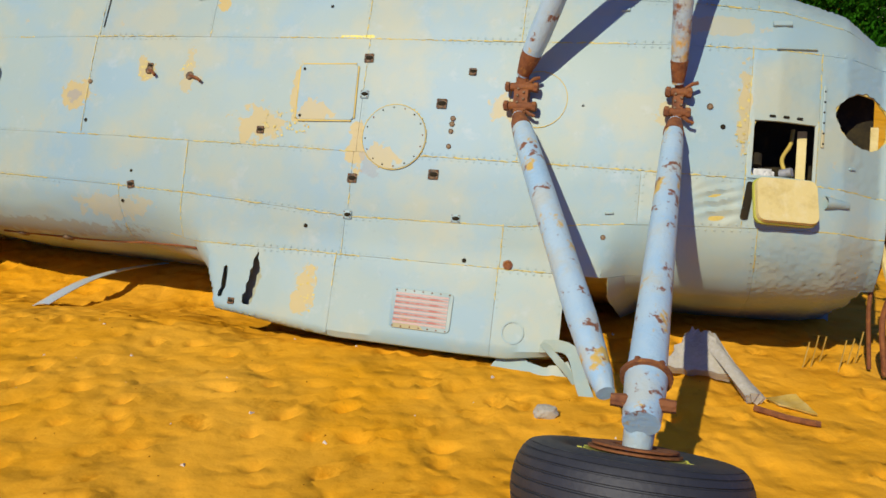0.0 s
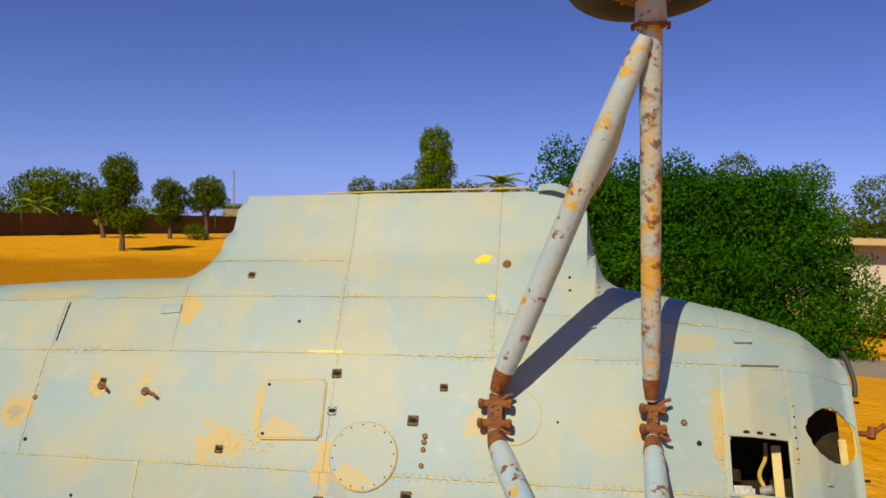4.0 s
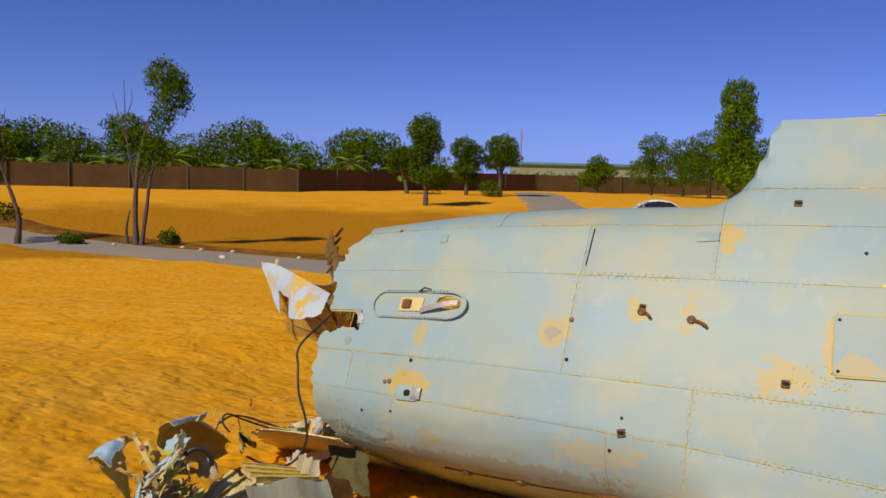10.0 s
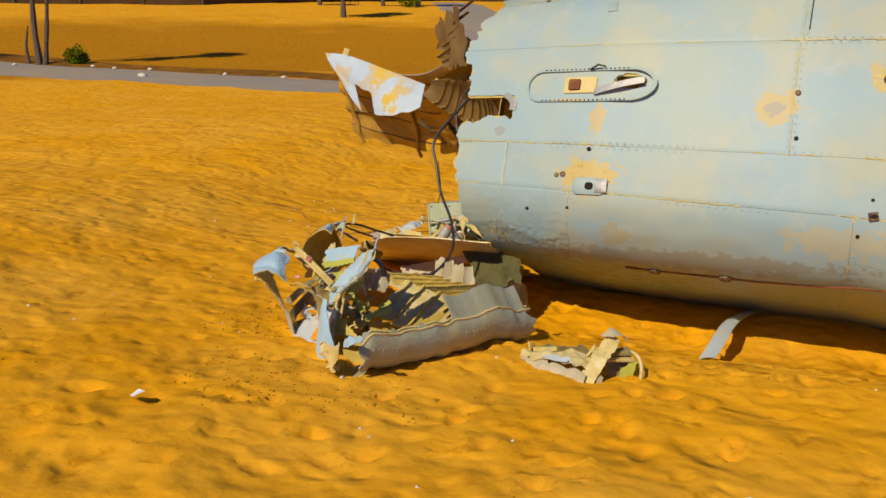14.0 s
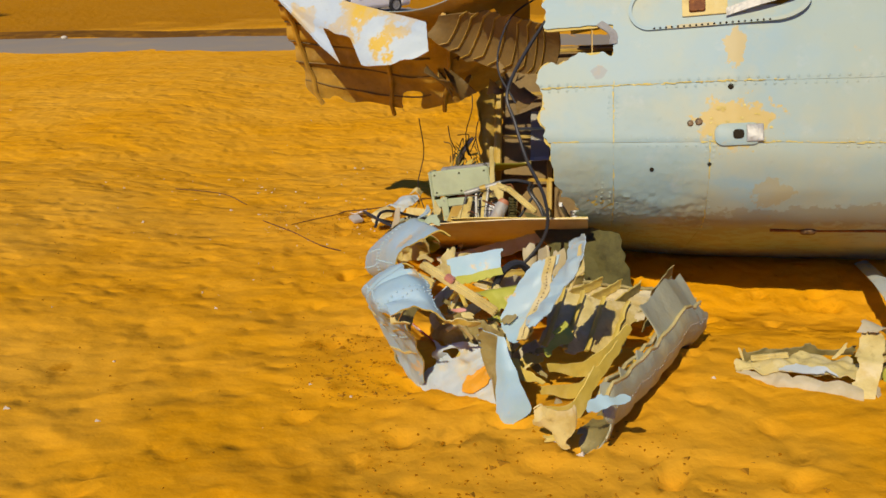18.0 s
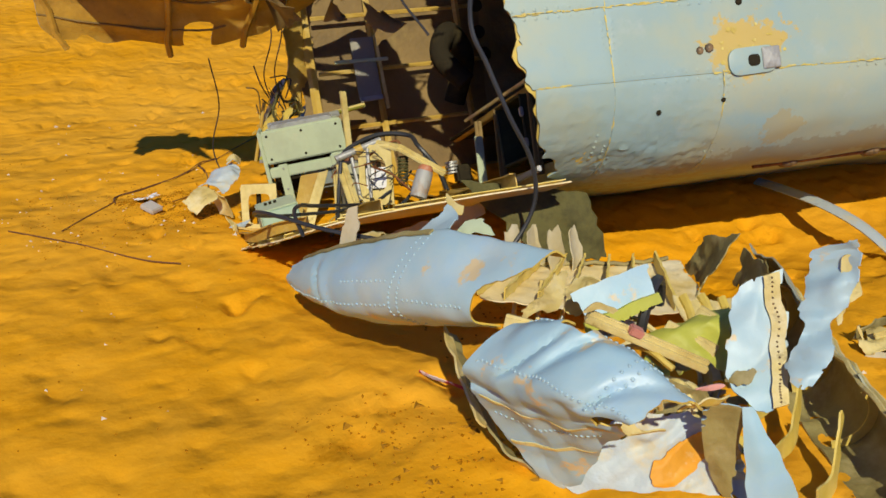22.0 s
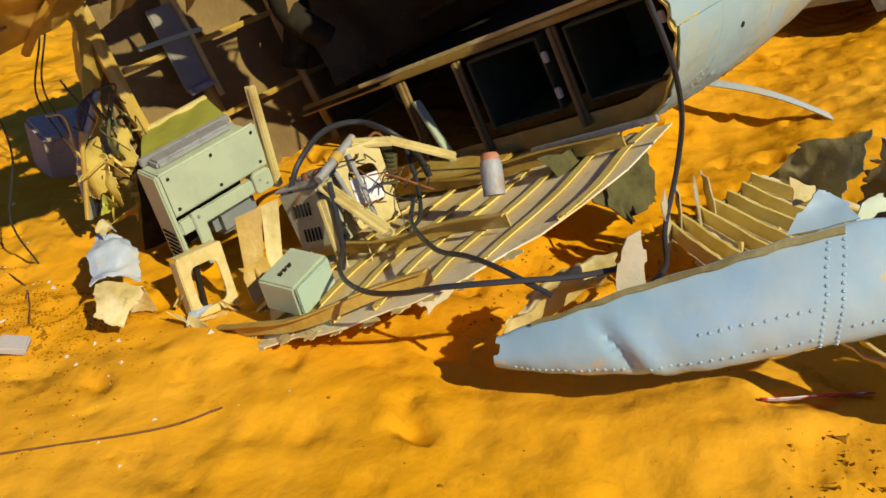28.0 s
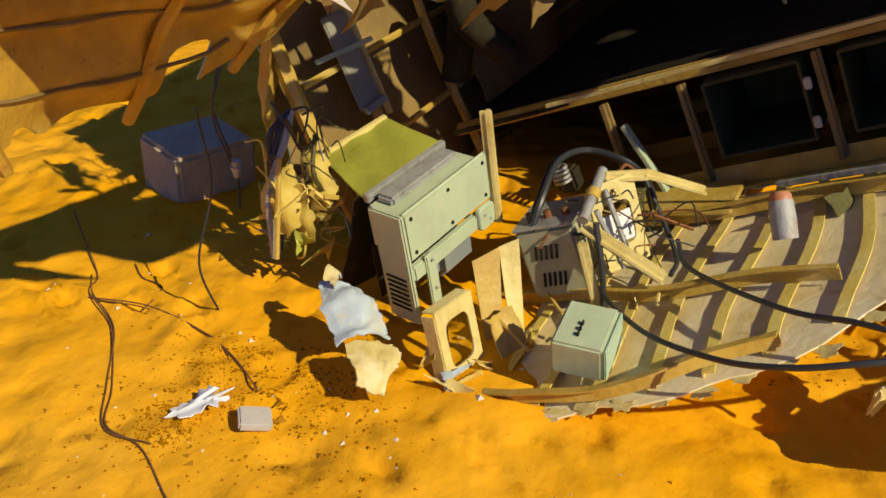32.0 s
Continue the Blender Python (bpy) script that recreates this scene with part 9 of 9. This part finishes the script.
for k in range(60):
    a = k / 59
    x, y = lerp(2, 60, a) + wrng.uniform(-1, 1), lerp(58, 36, a) + wrng.uniform(0, 6)
    blobs.append((x, y, 1.2 + wrng.uniform(-0.3, 1.0), 1.8, 1.8, 1.9))
tagged(leaves("woods", blobs, 260000, 0.17, LEAF_GREEN, None, 91, 0.3), "long dense belt of green trees behind the fence", "woods", kind="stuff")

# brown cloth fence on posts
FENCE = [Vector(p) for p in ((-130, 4, 0), (-95, 30, 0), (-60.5, 55.5, 0), (-36, 71, 0), (-28, 88, 0), (-20, 104, 0), (0, 112, 0), (24, 112, 0))]
fence = thing("cloth_fence", None, "two metre fence of brown cloth on green posts", "fence")
for a, b in zip(FENCE, FENCE[1:]):
    n = max(1, round((b - a).length / 5.2))
    for k in range(n):
        p, q = a.lerp(b, k / n), a.lerp(b, (k + 1) / n)
        zp, zq = ground_z(p.x, p.y), ground_z(q.x, q.y)

        def bay(s, t, p=p, q=q, zp=zp, zq=zq, k=k):
            o = p.lerp(q, s)
            sag = 0.06 * math.sin(math.pi * s) * t + 0.02 * math.sin(s * 17 + k)
            return (o.x + 0.05 * math.sin(s * 12 + t * 5 + k), o.y + 0.05 * math.sin(s * 9 + k), lerp(zp, zq, s) - 0.1 + t * 2.15 - sag)
        part("cloth", sheet(bay, 8, 4, 0.01), [MESH_CLOTH, MESH_CLOTH], fence)
        part("post", tube([(p.x, p.y - 0.05, zp - 0.2), (p.x, p.y - 0.05, zp + 2.25)], 0.085, 7), POST_GREEN, fence)

# dark soil along the far side of the road, and the branch road
def build_verge():
    bm = bmesh.new()
    rows = []
    for i, p in enumerate(ROAD):
        if not -64 < p.x < -1:
            continue
        d = (ROAD[min(i + 1, len(ROAD) - 1)] - ROAD[max(i - 1, 0)]).normalized()
        s = Vector((-d.y, d.x, 0))
        if s.y < 0:
            s = -s
        w = 2.2 + 1.2 * noise.noise(Vector((p.x * 0.21, 0, 0)))
        rows.append([bm.verts.new((q.x, q.y, ground_z(q.x, q.y) + h)) for o, h in ((2.0, -0.02), (2.3, 0.05), (2.3 + w * 0.5, 0.10), (2.3 + w * 0.8, 0.06), (2.5 + w, -0.05)) for q in [p + s * o]])
    for a, b in zip(rows, rows[1:]):
        for k in range(4):
            bm.faces.new((a[k], b[k], b[k + 1], a[k + 1]))
    tagged(part("verge", bm, SOIL), "bank of dark brown soil along the road", "verge", kind="structure")


build_verge()
build_road("side_road", smooth_line([(0.5, 28.5, 0), (-2.6, 36, 0), (-5.0, 44, 0), (-8.2, 54, 0), (-12, 68, 0), (-18, 92, 0)], 10), 4.6, "dusty grey branch road leading off between sand banks")

# long low building with a green roof, and a mast
PLASTER = material("olive_plaster", (0.22, 0.26, 0.16), 0.8, grain=[((0.22, 0.22, 0.12), 0.3, 0.45, 0.7, 0.6), ((0.38, 0.36, 0.24), 2, 0.5, 0.7, 0.4)])
ROOF_GREEN = material("green_roof_sheet", (0.06, 0.22, 0.13), 0.5, grain=[((0.10, 0.26, 0.16), 0.8, 0.45, 0.7, 0.6)])
hall = thing("long_building", None, "long low olive building with a thin green roof", "building")
part("wall", box(24.5, 8, 4.4, Matrix.Translation((-20.6, 153, 2.25)), 0.02), PLASTER, hall)
part("roof", box(25.2, 9, 0.45, Matrix.Translation((-20.6, 153, 4.62)), 0.05), ROOF_GREEN, hall)
RED = material("red_mast_paint", (0.45, 0.08, 0.06), 0.5, grain=[((0.35, 0.10, 0.08), 3, 0.5, 0.7, 0.5)])
mast = thing("radio_mast", Matrix.Translation((-30.6, 147.3, 0)), "thin red and white lattice radio mast", "mast")
for k in range(6):
    for sx, sy in ((-0.12, -0.1), (0.12, -0.1), (0, 0.12)):
        part("leg", tube([(sx, sy, 1.75 * k), (sx, sy, 1.75 * (k + 1))], 0.03, 5), RED if k % 2 else PLASTER, mast)
    part("brace", tube([(-0.12, -0.1, 1.75 * k), (0.12, -0.1, 1.75 * (k + 1))], 0.02, 5), RED if k % 2 else PLASTER, mast)

# low house with a yellow roof, and the pale picket fence before it
CREAM = material("cream_wall", (0.62, 0.56, 0.42), 0.8, grain=[((0.50, 0.42, 0.28), 0.8, 0.45, 0.7, 0.5)])
ROOF_TAN = material("yellow_roof_sheet", (0.58, 0.44, 0.20), 0.7, grain=[((0.46, 0.32, 0.12), 1.2, 0.45, 0.7, 0.6)])
PICKET = material("pale_picket_paint", (0.42, 0.40, 0.26), 0.7, grain=[((0.30, 0.27, 0.14), 3, 0.45, 0.7, 0.6)], per_object=0.15)
hz = ground_z(20, 38)
hm = Matrix.Translation((21.6, 37.6, hz)) @ Matrix.Rotation(radians(-27), 4, "Z")
house = thing("low_house", hm, "low cream house with a flat yellowish roof", "house")
eave = 1.32 - hz
part("wall", box(7.2, 4.0, eave, Matrix.Translation((0, 0, eave / 2)), 0.02), CREAM, house)
part("roof", box(8.0, 5.2, 0.30, Matrix.Translation((0, -0.3, eave + 0.15)), 0.03), ROOF_TAN, house)
for k in range(20):
    part("roof_rib", box(0.07, 5.2, 0.05, Matrix.Translation((-3.8 + 0.4 * k, -0.3, eave + 0.32)), 0.01), ROOF_TAN, house)
# Dark boxes painted for the shaded doorway and the shade below the eave.
part("doorway", box(1.5, 0.1, 2.0, Matrix.Translation((-2.5, -1.99, 1.0)), 0.01), DARK, house)
part("porch_shade", box(1.9, 0.08, 0.55, Matrix.Translation((-2.6, -2.0, eave - 0.30)), 0.01), DARK, house)
win = part("window", box(1.5, 0.1, 0.6, Matrix.Translation((1.0, -2.01, eave - 0.5)), 0.01), CREAM, house)
part("pane", box(1.3, 0.04, 0.45, Matrix.Translation((1.0, -2.07, eave - 0.5)), 0.005), DARK, win)
pf = thing("picket_fence", None, "pale upright picket fence before the house", "fence")
PA, PB = Vector((15.0, 36.2, 0)), Vector((19.4, 30.6, 0))
for k in range(64):
    p = PA.lerp(PB, k / 63)
    z = ground_z(p.x, p.y)
    part("picket", box(0.065, 0.03, 1.75, Matrix.Translation((p.x, p.y, z + 0.85)) @ Matrix.Rotation(radians(-52), 4, "Z"), 0.006), PICKET, pf)
for h in (0.35, 1.45):
    part("rail", beam_on((PA.x, PA.y + 0.04, ground_z(PA.x, PA.y) + h), (PB.x, PB.y + 0.04, ground_z(PB.x, PB.y) + h), 0.05, 0.07), PICKET, pf)

# ---- white sedan parked where the roads meet ----
WHITE = material("white_car_paint", (0.80, 0.80, 0.80), 0.25, grain=[((0.70, 0.68, 0.62), 2, 0.5, 0.75, 0.4)], spec=0.6)
GLASS = material("dark_car_glass", (0.02, 0.022, 0.025), 0.08, grain=[((0.05, 0.045, 0.04), 3, 0.5, 0.7, 0.4)], spec=0.8)
LAMP = material("clear_lamp_glass", (0.55, 0.57, 0.60), 0.12, grain=[((0.35, 0.36, 0.38), 8, 0.5, 0.6, 0.6)], spec=0.8)
TAIL = material("red_lamp_glass", (0.35, 0.02, 0.015), 0.15, grain=[((0.25, 0.015, 0.01), 8, 0.5, 0.6, 0.5)])


def build_sedan(m, label):
    """x points ahead, z up from the road."""
    car = thing("sedan_car", m, label, "car", "parked cars")
    deck = [(-2.15, 0.62), (-2.08, 0.92), (-1.6, 0.98), (-0.9, 0.95), (0.9, 0.93), (1.3, 0.90), (1.8, 0.78), (2.08, 0.66), (2.15, 0.50)]

    def body_fn(s, t):
        x = lerp(-2.15, 2.15, s)
        top = curve1(x, deck)
        half = 0.84 * (1 - 0.16 * abs(x / 2.15) ** 5)
        low = 0.20 + 0.05 * abs(x / 2.15) ** 4
        a = math.pi * (t * 2 - 0.5)
        c, sn = math.cos(a), math.sin(a)
        e = 0.28
        y = half * math.copysign(abs(c) ** e, c)
        z = (top + low) / 2 + (top - low) / 2 * math.copysign(abs(sn) ** 0.45, sn)
        for wx in (-1.28, 1.30):
            if (x - wx) ** 2 + (z - 0.30) ** 2 < 0.36 ** 2 and abs(y) > 0.5:
                y *= 0.80
        return (x, y, z)
    bm = sheet(body_fn, 86, 48, 0.01)
    part("body", bm, [WHITE, WHITE], car)
    roof = [(-1.75, 0.97), (-1.0, 1.38), (-0.4, 1.46), (0.2, 1.44), (0.55, 1.36), (1.32, 0.90)]

    def house_fn(s, t, off=0.0):
        x = lerp(-1.75, 1.32, s)
        top = curve1(x, roof)
        y = lerp(-1, 1, t)
        z = 0.93 + (top - 0.93) * (1 - abs(y) ** 7)
        return (x, y * (0.80 - 0.20 * (z - 0.93) / 0.55), z + off)
    part("cabin", sheet(house_fn, 40, 40, 0.01), [GLASS, GLASS], car, "dark tinted windows")
    part("roof", sheet(lambda s, t: house_fn(lerp(0.26, 0.74, s), lerp(0.09, 0.91, t), 0.012), 16, 24, 0.012), [WHITE, WHITE], car)
    for sy in (-1, 1):
        side = lambda x: sy * (0.80 - 0.20 * (curve1(x, roof) - 0.97) / 0.55)
        for x0, x1 in ((1.28, 0.55), (-1.70, -0.95)):
            part("pillar", beam_on((x0, sy * 0.79, 0.95), (x1, side(x1) * 0.97, curve1(x1, roof) - 0.02), 0.07, 0.06), WHITE, car)
        part("pillar", beam_on((-0.15, sy * 0.80, 0.94), (-0.20, sy * 0.64, 1.42), 0.05, 0.05), DARK, car)
        part("roof_rail", beam_on((0.50, sy * 0.63, 1.36), (-0.95, sy * 0.63, 1.38), 0.05, 0.05), WHITE, car)
        mir = part("mirror", box(0.12, 0.20, 0.13, Matrix.Translation((0.92, sy * 0.93, 0.98)), 0.04), WHITE, car)
        for x in (0.45, -0.65):
            part("door_handle", box(0.16, 0.03, 0.03, Matrix.Translation((x - 0.25, sy * 0.845, 0.80)), 0.01), WHITE, car)
        part("headlight", box(0.34, 0.26, 0.17, Matrix.Translation((1.86, sy * 0.60, 0.66)) @ Matrix.Rotation(sy * -0.35, 4, "Z"), 0.06), LAMP, car)
        part("tail_light", box(0.16, 0.22, 0.24, Matrix.Translation((-2.05, sy * 0.62, 0.78)), 0.05), TAIL, car)
        part("fog_lamp", lathe([(0.001, 0.01), (0.05, 0.01), (0.06, 0.0)], 12), DARK, car, m=Matrix.Translation((2.07, sy * 0.58, 0.36)) @ Matrix.Rotation(math.pi / 2, 4, "Y"))
        for wx in (-1.28, 1.30):
            w = part("wheel", lathe([(0.20, -0.09), (0.30, -0.095), (0.315, -0.06), (0.315, 0.06), (0.30, 0.095), (0.20, 0.09)], 28, True), RUBBER, car, "", Matrix.Translation((wx, sy * 0.75, 0.315)) @ Matrix.Rotation(-sy * math.pi / 2, 4, "X"))
            rim_bm = lathe([(0.001, 0.075), (0.05, 0.08), (0.06, 0.06), (0.17, 0.065), (0.205, 0.09), (0.205, -0.05), (0.001, -0.05)], 24)
            rim_ob = part("rim", rim_bm, BARE, w)
            for k in range(7):
                part("spoke", box(0.15, 0.035, 0.03, Matrix.Rotation(2 * math.pi * k / 7, 4, "Z") @ Matrix.Translation((0.12, 0, 0.075)), 0.006), BARE, w)
    part("grille", box(0.05, 0.72, 0.10, Matrix.Translation((2.10, 0, 0.62)), 0.02), DARK, car)
    part("bumper_intake", box(0.06, 0.90, 0.13, Matrix.Translation((2.12, 0, 0.36)), 0.02), DARK, car)
    part("number_plate", box(0.02, 0.46, 0.11, Matrix.Translation((2.16, 0, 0.48)), 0.005), WHITE, car)
    return car


cz = ground_z(-4.4, 39.2) + 0.03
build_sedan(Matrix.Translation((-4.35, 39.2, cz)) @ Matrix.Rotation(radians(180 + 33), 4, "Z") @ Matrix.Scale(0.95, 4), "white sedan with dark windows parked by the road")
build_sedan(Matrix.Translation((-3.9, 61.0, ground_z(-3.9, 61.0) + 0.03)) @ Matrix.Rotation(radians(190), 4, "Z") @ Matrix.Scale(0.95, 4), "pale car parked far beyond the road")

# stones and pale litter along the road's edge
srng = random.Random(97)
for k, (x, y) in enumerate(((-19.6, 30.6), (-22.5, 33.6), (-17.0, 32.2), (-24.0, 34.4), (-14.2, 31.2), (-27.6, 34.2), (-20.8, 33.4))):
    bm = bmesh.new()
    bmesh.ops.create_icosphere(bm, subdivisions=2, radius=0.14 if k == 0 else 0.08)
    for v in bm.verts:
        v.co = Vector((v.co.x * 1.3, v.co.y, v.co.z * 0.75)) * (1 + 0.35 * noise.noise(v.co * 9 + Vector((k, 0, 0))))
    tagged(part("stone", bm, CREAM, m=Matrix.Translation((x, y, ground_z(x, y) + 0.06))), "pale stone lying at the road's edge", "stone", "roadside stones")
